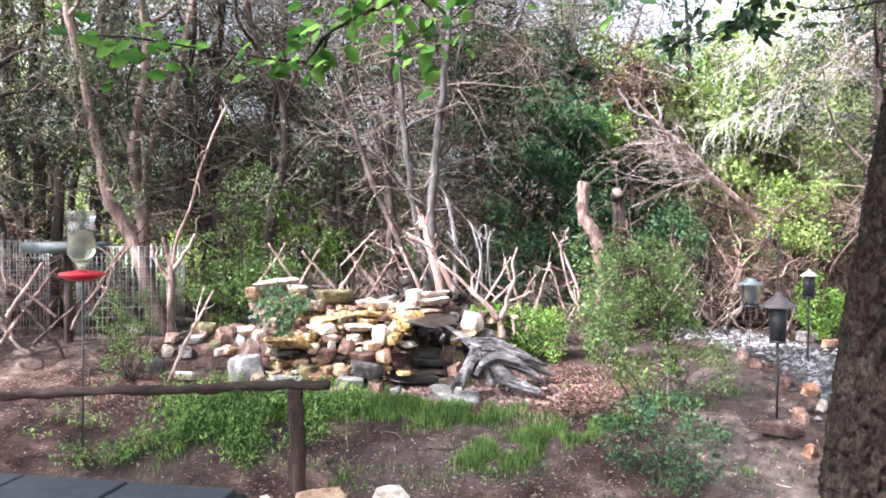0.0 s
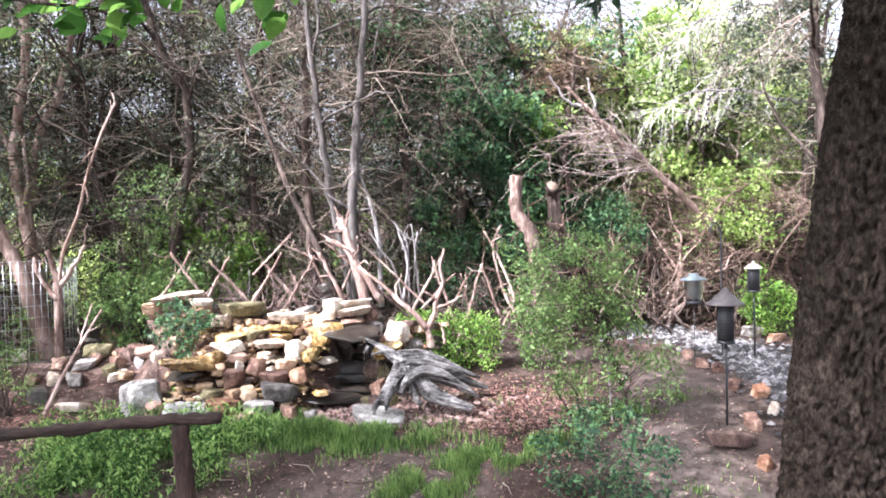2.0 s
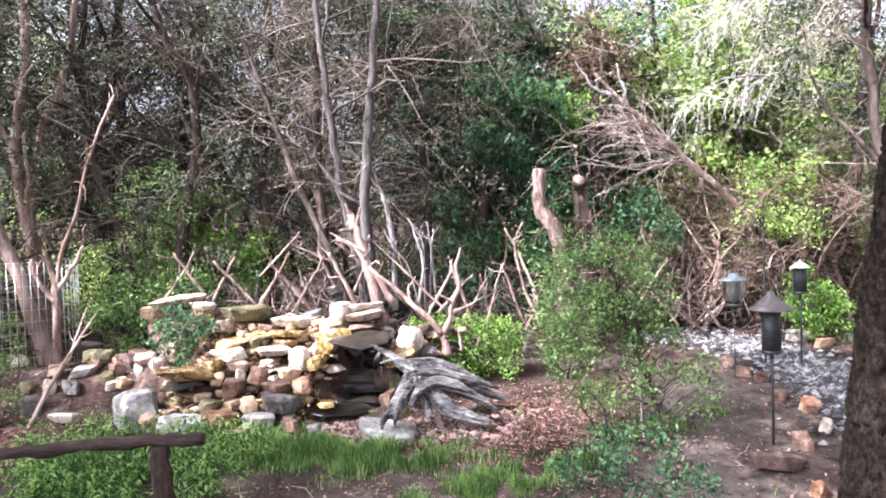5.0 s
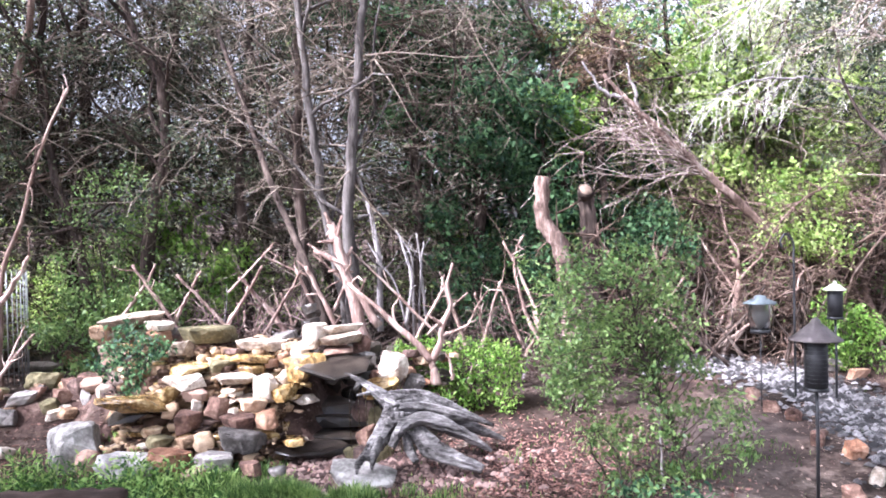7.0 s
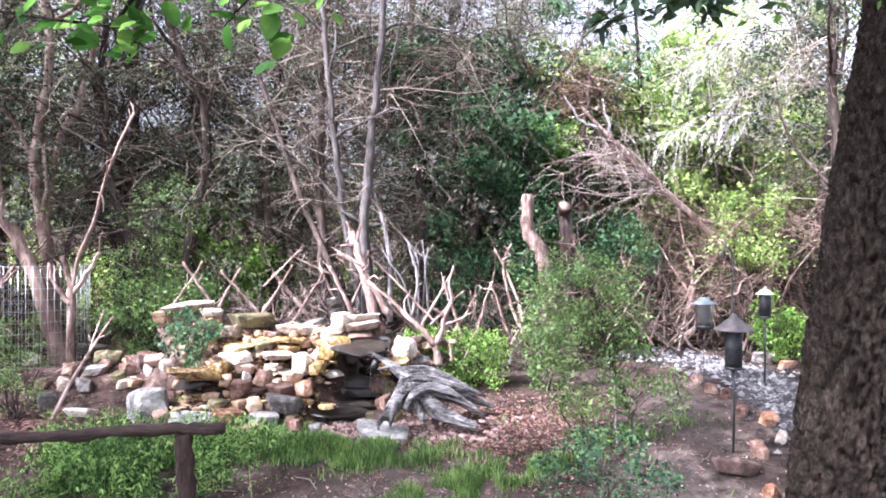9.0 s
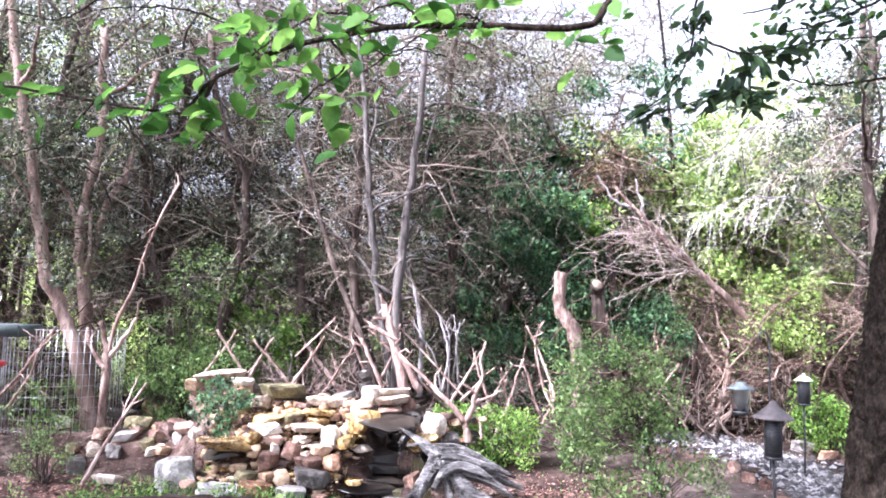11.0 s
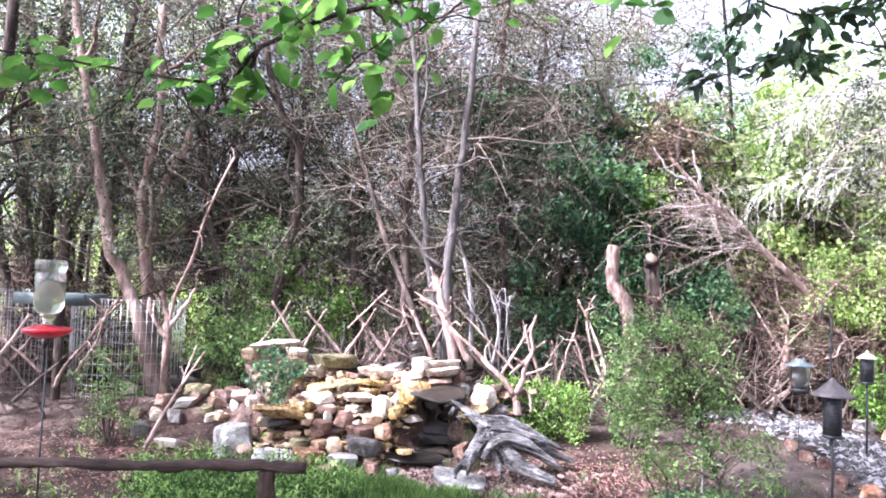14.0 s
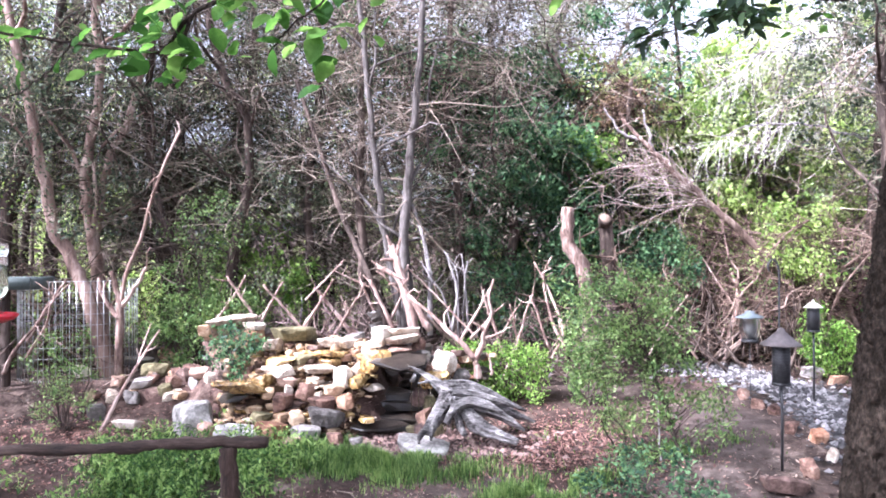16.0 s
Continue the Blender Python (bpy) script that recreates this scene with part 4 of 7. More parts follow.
woodland_tree("juniper_tree", [(-3.13, 8.00, 1.22), (-3.44, 8.00, 1.63), (-3.68, 8.10, 2.17), (-3.78, 8.10, 3.19), (-3.66, 8.10, 4.60)], 0.055, JUN, M_BARK, M_LEAF_JUNIPER, 16, sprays=90, clumps=25)
woodland_tree("young_tree", [(1.11, 8.90, 1.07), (1.10, 8.90, 1.96), (0.97, 8.80, 2.63), (0.92, 8.70, 2.98)], 0.03, "slim young tree with a bright yellow-green tuft", M_BARK, M_LEAF_LIME, 45, sprays=14, spray_len=0.35, clumps=20, leaves_each=110, leaf=0.06, crown_from=0.8, crown_radius=0.22, limb_count=0)
HAZY = "tall thin-leaved tree, pale against the sky"
woodland_tree("hazy_tree", [(0.07, 10.50, 0.91), (-0.03, 10.50, 2.78), (0.13, 10.50, 4.38), (0.21, 10.50, 5.97)], 0.06, HAZY, M_GREYWOOD, M_LEAF_OLIVE, 41, sprays=110, clumps=80, leaves_each=110, leaf=0.055, crown_from=0.35, dead=M_PALETWIG)
woodland_tree("hazy_tree", [(1.15, 11.00, 0.89), (1.22, 11.00, 2.83), (1.12, 11.00, 4.24), (1.20, 11.00, 5.28)], 0.06, HAZY, M_GREYWOOD, M_LEAF_OLIVE, 42, sprays=110, clumps=80, leaves_each=110, leaf=0.055, crown_from=0.35, dead=M_PALETWIG)
woodland_tree("hazy_tree", [(5.72, 11.00, 0.92), (5.34, 11.00, 2.82), (5.23, 11.00, 4.20), (5.46, 11.00, 5.48)], 0.06, HAZY, M_GREYWOOD, M_LEAF_BRIGHT, 43, sprays=160, clumps=60, leaves_each=90, leaf=0.07, crown_from=0.4, dead=M_PALETWIG)

woodland_tree("juniper_tree", [(4.45, 7.90, 0.10), (4.40, 7.90, 1.20), (4.25, 7.90, 2.40), (4.15, 7.85, 3.40), (4.20, 7.80, 4.60)], 0.075, "dark green juniper with drooping boughs", M_BARK, M_LEAF_JUNIPER, 67, sprays=90, spray_from=0.45, spray_len=1.0, clumps=90, leaves_each=110, leaf=0.05, crown_from=0.3, crown_radius=0.26)
woodland_tree("juniper_tree", [(1.75, 9.20, 0.20), (1.70, 9.10, 1.60), (1.68, 9.00, 2.60), (1.75, 8.95, 3.10), (1.80, 8.90, 3.60)], 0.05, "half-dead juniper with rusty brown needles", M_BARK, M_RUST, 68, sprays=90, spray_from=0.7, spray_len=0.55, clumps=46, leaves_each=110, leaf=0.04, crown_from=0.7, crown_radius=0.22, limb_count=0, dead=M_DEADSCRUB)

# leafy trees and undergrowth behind
GREEN = "leafy green undergrowth tree in the wood"
woodland_tree("broadleaf_tree", [(0.33, 9.20, 0.90), (0.40, 9.20, 2.26), (0.28, 9.20, 3.23), (0.35, 9.20, 3.82)], 0.07, GREEN, M_BARK, M_LEAF_WOOD, 21, sprays=80, clumps=80, leaves_each=240, leaf=0.075, crown_from=0.1, crown_radius=0.45)
woodland_tree("broadleaf_tree", [(1.29, 9.60, 1.04), (1.35, 9.60, 2.29), (1.23, 9.60, 2.98), (1.30, 9.60, 3.60)], 0.07, GREEN, M_BARK, M_LEAF_WOOD, 22, sprays=80, clumps=70, leaves_each=240, leaf=0.075, crown_from=0.1, crown_radius=0.45)
woodland_tree("broadleaf_tree", [(3.09, 10.50, 1.01), (3.16, 10.50, 2.10), (3.33, 10.30, 2.99), (3.40, 10.30, 3.48)], 0.07, "sunlit young broadleaf tree", M_BARK, M_LEAF_BRIGHT, 23, limb_count=14, sprays=120, clumps=130, leaves_each=190, leaf=0.085, crown_from=0.1, crown_radius=0.5)
woodland_tree("broadleaf_tree", [(4.62, 10.80, 1.01), (4.43, 10.80, 2.12), (4.58, 10.80, 3.06), (4.81, 10.80, 3.90)], 0.07, "sunlit young broadleaf tree", M_BARK, M_LEAF_BRIGHT, 24, limb_count=14, sprays=120, clumps=140, leaves_each=190, leaf=0.085, crown_from=0.1, crown_radius=0.5)


woodland_tree("broadleaf_tree", [(3.77, 9.90, 0.96), (3.67, 9.90, 2.07), (3.74, 9.90, 2.70), (3.81, 9.90, 3.25)], 0.06, "sunlit young broadleaf tree", M_BARK, M_LEAF_BRIGHT, 25, limb_count=12, sprays=90, clumps=120, leaves_each=190, leaf=0.085, crown_from=0.1, crown_radius=0.45)


def far_wood():
    """The wood behind: uncountable leaves, stems and twigs that close the view."""
    rng = np.random.default_rng(55)
    dark, lit, br, tw = Soup(), Soup(), Soup(), Soup()
    for k in range(1500):
        x, y = rng.uniform(-15, 15), rng.uniform(10.2, 17)
        edge = 3.9 + 0.25 * (y - 10)
        top = 7.5 if x < -0.5 else edge + 0.2 if x < 1.5 else edge - 0.9
        low = rng.random() < 0.35
        z = 0.2 + (rng.random() * 0.9 if low else rng.random() ** 1.35 * top)
        if x < -0.5 and z > 3.2 and rng.random() < 0.55:
            continue
        n = 110
        # same leaves in two colours: sunlight is painted by the lighter one
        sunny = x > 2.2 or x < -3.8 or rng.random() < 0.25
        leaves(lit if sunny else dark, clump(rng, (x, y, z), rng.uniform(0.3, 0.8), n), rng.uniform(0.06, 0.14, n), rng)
    # extra light-coloured clumps fill dark gaps, imitating bright glare
    for _ in range(420):
        x, y = rng.uniform(1.9, 7.0), rng.uniform(10.0, 12.5)
        leaves(lit, clump(rng, (x, y, rng.uniform(0.8, 3.3 + 0.3 * (y - 10))), rng.uniform(0.25, 0.6), 110), rng.uniform(0.05, 0.11, 110), rng)
    for _ in range(120):
        x, y = rng.uniform(-14, 14), rng.uniform(10, 17)
        p = walk_out(rng, (x, y, 0.1), (rng.normal(0, 0.25), 0, 1), rng.uniform(2.5, 7), 8, 0.12)
        add_tube(br, p, np.linspace(rng.uniform(0.03, 0.08), 0.012, 9), 5, False)
    for _ in range(1900):
        x, y = rng.uniform(-4.2, 3), rng.uniform(9.2, 13)
        spray(tw, rng, (x, y, rng.uniform(0.2, 6.5)), (rng.normal(), rng.normal(), rng.normal(0, 0.6)), rng.uniform(0.6, 1.6), 0.008, 5, 0.25)
    dead = Soup()
    for k in range(1350):
        x, y = rng.uniform(-4.7, 0.5), rng.uniform(8.9, 11.5) if k < 1000 else rng.uniform(8.35, 9.2)
        z = rng.uniform(0.9, 6.5)
        if noise.noise((x * 0.9, y * 0.9, z * 0.9)) < -0.12:
            continue
        n = 120
        leaves(dead, clump(rng, (x, y, z), rng.uniform(0.2, 0.55), n, 0.8), rng.uniform(0.03, 0.09, n), rng, 0.22, 0.2)
    tagged(part("dead_needles", dead, M_DEADNEEDLE), "brittle grey-brown dead juniper foliage", "woods", kind="stuff")
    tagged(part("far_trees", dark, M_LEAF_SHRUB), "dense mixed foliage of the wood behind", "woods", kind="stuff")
    tagged(part("sunlit_far_trees", lit, M_LEAF_BRIGHT), "yellow-green foliage, coloured as sunlit, at the clearing's edge", "woods", kind="stuff")
    tagged(part("far_stems", br, M_BARK), "thin dark stems deep in the wood", "woods", kind="stuff")
    tagged(part("far_twigs", tw, M_TWIG), "tangle of dead grey-brown twigs in the wood", "woods", kind="stuff")


far_wood()

# the wood goes on beside the clearing; partly unseen trees added to cast shade
SIDE = "tall juniper at the clearing's side"
for k, (x, y, h, lean) in enumerate([(-6.6, 5.6, 5.5, -0.2), (-6.3, 7.4, 6.0, 0.4), (-5.6, 9.2, 7.0, 0.3)]):
    woodland_tree("juniper_tree", [(x, y, 0), (x + lean * 0.3, y, h * 0.35), (x + lean, y + 0.2, h * 0.7), (x + lean, y, h)], 0.1, SIDE, M_BARK, M_LEAF_JUNIPER, 300 + k, sprays=90, clumps=110, leaves_each=110, leaf=0.06, crown_from=0.3, crown_radius=0.55)


# ---------------------------------------------------------------- cut stumps, leaning dead tree
def log(name, path, radii, bark, label, category, seed, cut=True, cut_normal=None, sides=14, lumps=0.12):
    rng = np.random.default_rng(seed)
    path = np.asarray(path, float)
    root = path[0].copy()
    t = thing(name, tuple(root), label, category)
    n = 30
    p = bend(path - root, n, 0.004, rng)
    r = np.interp(np.linspace(0, 1, n), np.linspace(0, 1, len(radii)), radii)
    s = Soup()
    add_tube(s, p, r, sides, rough=lumps, rng=rng)
    part("stem", s, bark, t, smooth=True)
    if cut:
        d = p[-1] - p[-2]
        d /= np.linalg.norm(d)
        s = Soup()
        add_tube(s, [p[-1] - d * 0.002, p[-1] + d * 0.006], r[-1] * 0.9, 18)
        part("cut_face", s, M_CUT, t, "pale sawn end")
    return t


log("tree_stump", [(1.19, 7.70, -0.05), (1.15, 7.80, 0.47), (1.10, 7.80, 1.07), (1.04, 7.80, 1.40), (0.90, 7.80, 1.64), (0.91, 7.80, 2.00)], [0.1, 0.08, 0.066, 0.082, 0.068, 0.06], M_REDPALE, "tall crooked sawn-off stump with pale peeling bark", "stump", 31, lumps=0.24)
log("tree_stump", [(1.48, 8.40, 0.13), (1.43, 8.35, 1.17), (1.40, 8.30, 1.56), (1.38, 8.30, 1.84), (1.35, 8.17, 1.90)], [0.09, 0.085, 0.075, 0.072], M_BARK, "sawn-off trunk with a pale cut face", "stump", 32)


def leaning_dead_tree():
    rng = np.random.default_rng(33)
    base = np.array((3.70, 8.80, 1.13))
    t = thing("fallen_dead_tree", tuple(base), "leaning dead tree with a fan of bare pinkish twigs", "tree")
    pts = np.array([(3.70, 8.80, 1.13), (3.22, 8.75, 1.57), (2.75, 8.70, 1.99), (2.30, 8.65, 2.39), (1.99, 8.60, 2.68), (1.62, 8.60, 3.08)]) - base
    s = Soup()
    add_tube(s, bend(pts, 40, 0.006, rng), np.interp(np.linspace(0, 1, 40), [0, 0.3, 0.7, 1], [0.05, 0.045, 0.036, 0.016]), 10, rough=0.1, rng=rng)
    part("trunk", s, M_REDPALE, t, smooth=True)
    for a, b_, c in (((1.99, 8.60, 2.68), (1.92, 8.60, 2.91), (1.86, 8.60, 3.18)), ((1.82, 8.60, 2.85), (1.62, 8.60, 2.91), (1.43, 8.60, 3.21))):
        s = Soup()
        add_tube(s, bend(np.array([a, b_, c]) - base, 10, 0.01, rng), np.linspace(0.025, 0.008, 10), 6)
        part("limb", s, M_GREYWOOD, t)
    fan = Soup()
    for k in range(44):
        f = rng.random()
        st = np.array((2.71, 8.68, 2.01)) * (1 - f) + np.array((1.99, 8.60, 2.65)) * f
        en = np.array((1.48, 8.50, 2.54)) + np.array([rng.normal(0, 0.35), rng.normal(0, 0.3), rng.normal(0.06, 0.2)])
        spray(fan, rng, st - base, en - st, np.linalg.norm(en - st) * rng.uniform(0.4, 1.1), 0.008, 6, 0.17)
    part("branchwork", fan, M_FANTWIG, t, "fan of bare pinkish twigs")


leaning_dead_tree()


def dead_cedar_fans():
    """Bleached drooping boughs at the bright edge of the clearing."""
    rng = np.random.default_rng(35)
    for pts in ([(4.20, 8.60, 3.54), (3.64, 8.70, 3.83), (3.15, 8.80, 3.79), (2.68, 8.80, 3.38)], [(4.30, 8.40, 2.78), (3.74, 8.60, 2.98), (3.08, 8.60, 2.98), (2.62, 8.60, 2.75)], [(4.38, 8.70, 4.10), (3.89, 8.80, 4.26), (3.42, 8.80, 3.99)], [(4.60, 8.60, 3.95), (3.95, 8.60, 3.97), (3.50, 8.60, 3.91), (3.14, 8.60, 3.77), (3.00, 8.60, 3.46)], [(4.5, 8.5, 3.3), (4.0, 8.6, 3.45), (3.6, 8.6, 3.4), (3.3, 8.6, 3.15)]):
        base = np.array(pts[0])
        t = thing("dead_cedar_bough", tuple(base), "bleached dead cedar bough with drooping bare twigs", "branch")
        main = bend(np.array(pts) - base, 24, 0.01, rng)
        s = Soup()
        add_tube(s, main, np.linspace(0.018, 0.005, 24), 6)
        part("limb", s, M_GREYWOOD, t)
        tw = Soup()
        for k in range(40):
            q = main[rng.integers(2, 24)]
            spray(tw, rng, q, (rng.normal(-0.4, 0.5), rng.normal(0, 0.5), rng.uniform(-1.1, 0.1)), rng.uniform(0.25, 0.7), 0.0036, 5, 0.12, -0.08)
        part("branchwork", tw, M_BLEACHED, t, "bleached drooping twigs")


M_BLEACHED = material("bleached_dead_twigs", [(0.38, 0.34, 0.3), (0.58, 0.54, 0.48), (0.74, 0.7, 0.64)], 6, 30, 0.9, 0, island=0.5, spec=0.1)
dead_cedar_fans()


# ---------------------------------------------------------------- brush fence
def stick(name, pts, r, mat, label, category="stick", seed=0, group="", n=14, stubs=0):
    rng = np.random.default_rng(seed)
    base = np.array(pts[0], float)
    p = bend(np.array(pts, float) - base, n, r * 0.15, rng)
    s = Soup()
    add_tube(s, p, np.linspace(r, r * 0.55, n), 8, rough=0.12, rng=rng)
    for _ in range(stubs):
        k = rng.integers(n // 4, n)
        add_tube(s, walk_out(rng, p[k], rng.normal(0, 1, 3) + np.array([0, 0, 0.6]), rng.uniform(0.06, 0.25), 3, 0.2), np.linspace(r * 0.4, r * 0.15, 4), 5)
    ob = part(name, s, mat, smooth=True)
    ob.location = base
    return tagged(ob, label, category, group)


def brush_fence():
    rng = random.Random(9)
    # top and foot of each stick in the line of the fence, and its radius
    sticks = [((-2.58, 1.31), (-2.32, 0.90), 26), ((-2.40, 1.31), (-2.59, 1.04), 22), ((-2.21, 1.22), (-1.83, 0.78), 25), ((-2.02, 1.24), (-2.25, 0.86), 24), ((-1.49, 1.27), (-1.80, 0.80), 25),
              ((-1.69, 1.19), (-1.41, 0.82), 32), ((-1.16, 1.23), (-1.52, 0.67), 24), ((-1.22, 1.23), (-1.02, 0.80), 27), ((-1.12, 1.27), (-0.94, 0.85), 38), ((-0.79, 1.17), (-0.98, 0.78), 24),
              ((-1.06, 1.36), (-0.51, 0.84), 22), ((-0.75, 1.38), (-0.22, 0.84), 18), ((0.00, 1.15), (0.12, 0.78), 24), ((0.07, 1.17), (-0.12, 0.83), 22), ((0.21, 1.02), (0.01, 0.81), 20),
              ((0.49, 1.11), (0.38, 0.74), 20), ((0.47, 1.10), (0.58, 0.79), 20), ((0.27, 1.01), (0.32, 0.77), 17), ((0.39, 1.05), (0.21, 0.75), 17), ((-1.50, 1.36), (-1.26, 1.24), 14), ((-1.39, 1.46), (-1.64, 1.21), 14)]
    for k, ((x0, z0), (x1, z1), r) in enumerate(sticks):
        y = 7.3 + 0.05 * (k % 2)
        g = float(soil_z(x1, y)) - 0.05
        f = min(0.7, max(0.0, (z1 - g) / max(0.2, z0 - z1))) if k < 19 else 0.6
        foot = (x1 + (x1 - x0) * f, y + rng.uniform(0.02, 0.12), z1 + (z1 - z0) * f)
        mid = ((x0 + x1) / 2 + rng.uniform(-0.015, 0.015), y + 0.02, (z0 + z1) / 2)
        stick("fence_stick", [foot, (x1, y + 0.03, z1), mid, (x0, y - 0.02, z0)], r / 1250, (M_PALEWOOD, M_PALEWOOD, M_REDPALE, M_PALEWOOD)[k % 4], "crossed pale branch of a brush fence", "stick", 400 + k, "crossed brush fence sticks", stubs=3)
    for k, pts in enumerate(([(-0.25, 7.45, 0.6), (-0.25, 7.45, 0.97), (-0.26, 7.45, 1.32), (-0.39, 7.45, 1.55)], [(-0.2, 7.45, 0.6), (-0.20, 7.45, 0.92), (-0.18, 7.45, 1.24), (-0.21, 7.45, 1.52)], [(-0.3, 7.45, 0.7), (-0.40, 7.45, 1.09), (-0.51, 7.45, 1.25), (-0.63, 7.45, 1.45)])):
        stick("fence_wand", pts, 0.012, M_GREYWOOD, "thin upright grey wand in the brush fence", "stick", 440 + k, "crossed brush fence sticks", stubs=4)


brush_fence()

DEAD = "pale broken dead branch in the brush"
stick("dead_branch", [(-0.64, 7.20, 0.63), (-0.74, 7.20, 1.05), (-0.85, 7.25, 1.44), (-0.91, 7.30, 1.62)], 0.06, M_PALEWOOD, DEAD, "branch", 501, stubs=8)
stick("dead_branch", [(-0.97, 7.30, 0.68), (-1.04, 7.35, 1.04), (-1.19, 7.40, 1.38), (-1.40, 7.60, 1.79), (-1.70, 7.80, 2.51), (-2.05, 8.00, 3.46)], 0.04, M_BARK, "long leaning dead trunk behind the brush", "branch", 502, stubs=8)
stick("dead_branch", [(-0.51, 7.10, 0.78), (-0.68, 7.10, 1.06), (-0.84, 7.10, 1.30), (-1.01, 7.10, 1.39)], 0.035, M_PALEWOOD, DEAD, "branch", 503, stubs=9)
stick("dead_branch", [(-0.31, 7.40, 0.75), (-0.26, 7.40, 1.15), (-0.37, 7.50, 1.52)], 0.018, M_GREYWOOD, DEAD, "branch", 504, stubs=3)
stick("dead_branch", [(-0.14, 7.50, 0.74), (-0.18, 7.50, 1.21), (-0.15, 7.50, 1.44)], 0.016, M_GREYWOOD, DEAD, "branch", 505, stubs=3)
stick("dead_branch", [(-0.54, 7.50, 0.69), (-0.54, 7.50, 1.26), (-0.61, 7.60, 1.67), (-0.76, 7.70, 2.09)], 0.03, M_GREYWOOD, DEAD, "branch", 506, stubs=4)
stick("dead_branch", [(0.66, 7.10, 0.51), (0.78, 7.20, 0.77), (0.65, 7.30, 1.16), (0.51, 7.30, 1.44)], 0.018, M_REDBARK, DEAD, "branch", 507, stubs=6)
stick("dead_branch", [(0.79, 7.00, 0.58), (0.67, 7.20, 0.88), (0.60, 7.30, 1.27), (0.68, 7.30, 1.49)], 0.018, M_REDPALE, DEAD, "branch", 508, stubs=6)
for k in range(40):
    rr = random.Random(600 + k)
    px, py = rr.uniform(-2.4, 1.1), rr.uniform(7.45, 8.0)
    a = rr.uniform(-1.2, 1.2)
    L = rr.uniform(0.3, 0.65)
    g = float(soil_z(px, py))
    stick("brushwood_stick", [(px, py, g + rr.uniform(-0.03, 0.1)), (px + math.sin(a) * L * 0.5 + rr.uniform(-0.05, 0.05), py + rr.uniform(-0.2, 0.2), g + 0.1 + math.cos(a) * L * 0.4), (px + math.sin(a) * L, py + rr.uniform(-0.2, 0.2), g + 0.1 + math.cos(a) * L * 0.85)], rr.uniform(0.007, 0.016), rr.choice([M_PALEWOOD, M_REDBARK, M_BARK, M_GREYWOOD]), "dry stick in the heaped brush", "stick", 700 + k, "sticks in the brush heap", stubs=3)


def brush_tangle():
    """Fine dead twigs heaped between the crossed sticks."""
    rng = np.random.default_rng(640)
    s = Soup()
    for k in range(190):
        x, y = rng.uniform(-2.5, 1.3), rng.uniform(7.4, 8.1)
        z = float(soil_z(x, y))
        spray(s, rng, (x, y, z + rng.uniform(0, 0.25)), (rng.normal(0, 0.8), rng.normal(0, 0.5), rng.uniform(0.1, 1.0)), rng.uniform(0.3, 0.8), rng.uniform(0.004, 0.009), 5, 0.2)
    tagged(part("brush_tangle", s, M_BRUSH), "tangle of thin pinkish dead brush twigs", "brush", kind="stuff")


M_BRUSH = material("pinkish_brush_twigs", [(0.05, 0.034, 0.03), (0.125, 0.088, 0.078), (0.26, 0.195, 0.178)], 6, 30, 0.95, 0, island=0.7, spec=0.1)
brush_tangle()
# brush heap by the dry creek
for k in range(60):
    rr = random.Random(800 + k)
    px, py = rr.uniform(1.7, 3.4), rr.uniform(7.9, 9.0)
    a = rr.uniform(-1.3, 1.3)
    L = rr.uniform(0.5, 1.1)
    g = float(soil_z(px, py))
    stick("brushwood_stick", [(px, py, g + rr.uniform(0, 0.15)), (px + math.sin(a) * L * 0.5, py + rr.uniform(-0.2, 0.2), g + 0.15 + math.cos(a) * L * 0.4), (px + math.sin(a) * L, py + rr.uniform(-0.2, 0.2), g + 0.15 + math.cos(a) * L * 0.75)], rr.uniform(0.009, 0.02), rr.choice([M_BARK, M_BARK, M_REDBARK]), "dull brown stick in a brush heap", "stick", 900 + k, "sticks in the creekside brush heap", stubs=3)


def antler_branch():
    base = np.array((-0.03, 6.60, 0.43))
    t = thing("forked_branch", tuple(base), "grey forked antler-like branch standing in soil", "branch")
    for pts, r, mat in (([(-0.04, 6.60, 0.40), (-0.06, 6.60, 0.52), (-0.07, 6.60, 0.61)], 0.036, M_REDBARK), ([(-0.07, 6.60, 0.57), (-0.18, 6.60, 0.70), (-0.32, 6.60, 0.83), (-0.46, 6.60, 0.97), (-0.68, 6.62, 1.15)], 0.027, M_PALEWOOD), ([(-0.07, 6.60, 0.57), (-0.01, 6.60, 0.70), (0.02, 6.60, 0.85), (0.08, 6.60, 0.99), (0.05, 6.60, 1.12), (0.10, 6.58, 1.29)], 0.024, M_PALEWOOD),
                        ([(0.02, 6.60, 0.82), (-0.04, 6.58, 0.88), (-0.10, 6.56, 0.91)], 0.015, M_PALEWOOD), ([(0.01, 6.60, 0.76), (0.13, 6.60, 0.80), (0.26, 6.60, 0.87)], 0.013, M_PALEWOOD), ([(-0.32, 6.60, 0.83), (-0.35, 6.60, 0.95), (-0.29, 6.60, 1.06)], 0.012, M_PALEWOOD), ([(0.08, 6.60, 0.43), (0.07, 6.60, 0.54), (0.03, 6.60, 0.63)], 0.014, M_REDBARK)):
        rng = np.random.default_rng(int(r * 1e4))
        s = Soup()
        add_tube(s, bend(np.array(pts) - base, 14, 0.003, rng), np.linspace(r * 1.15, r * 0.4, 14), 9, rough=0.1, rng=rng)
        part("prong", s, mat, t, smooth=True)


antler_branch()


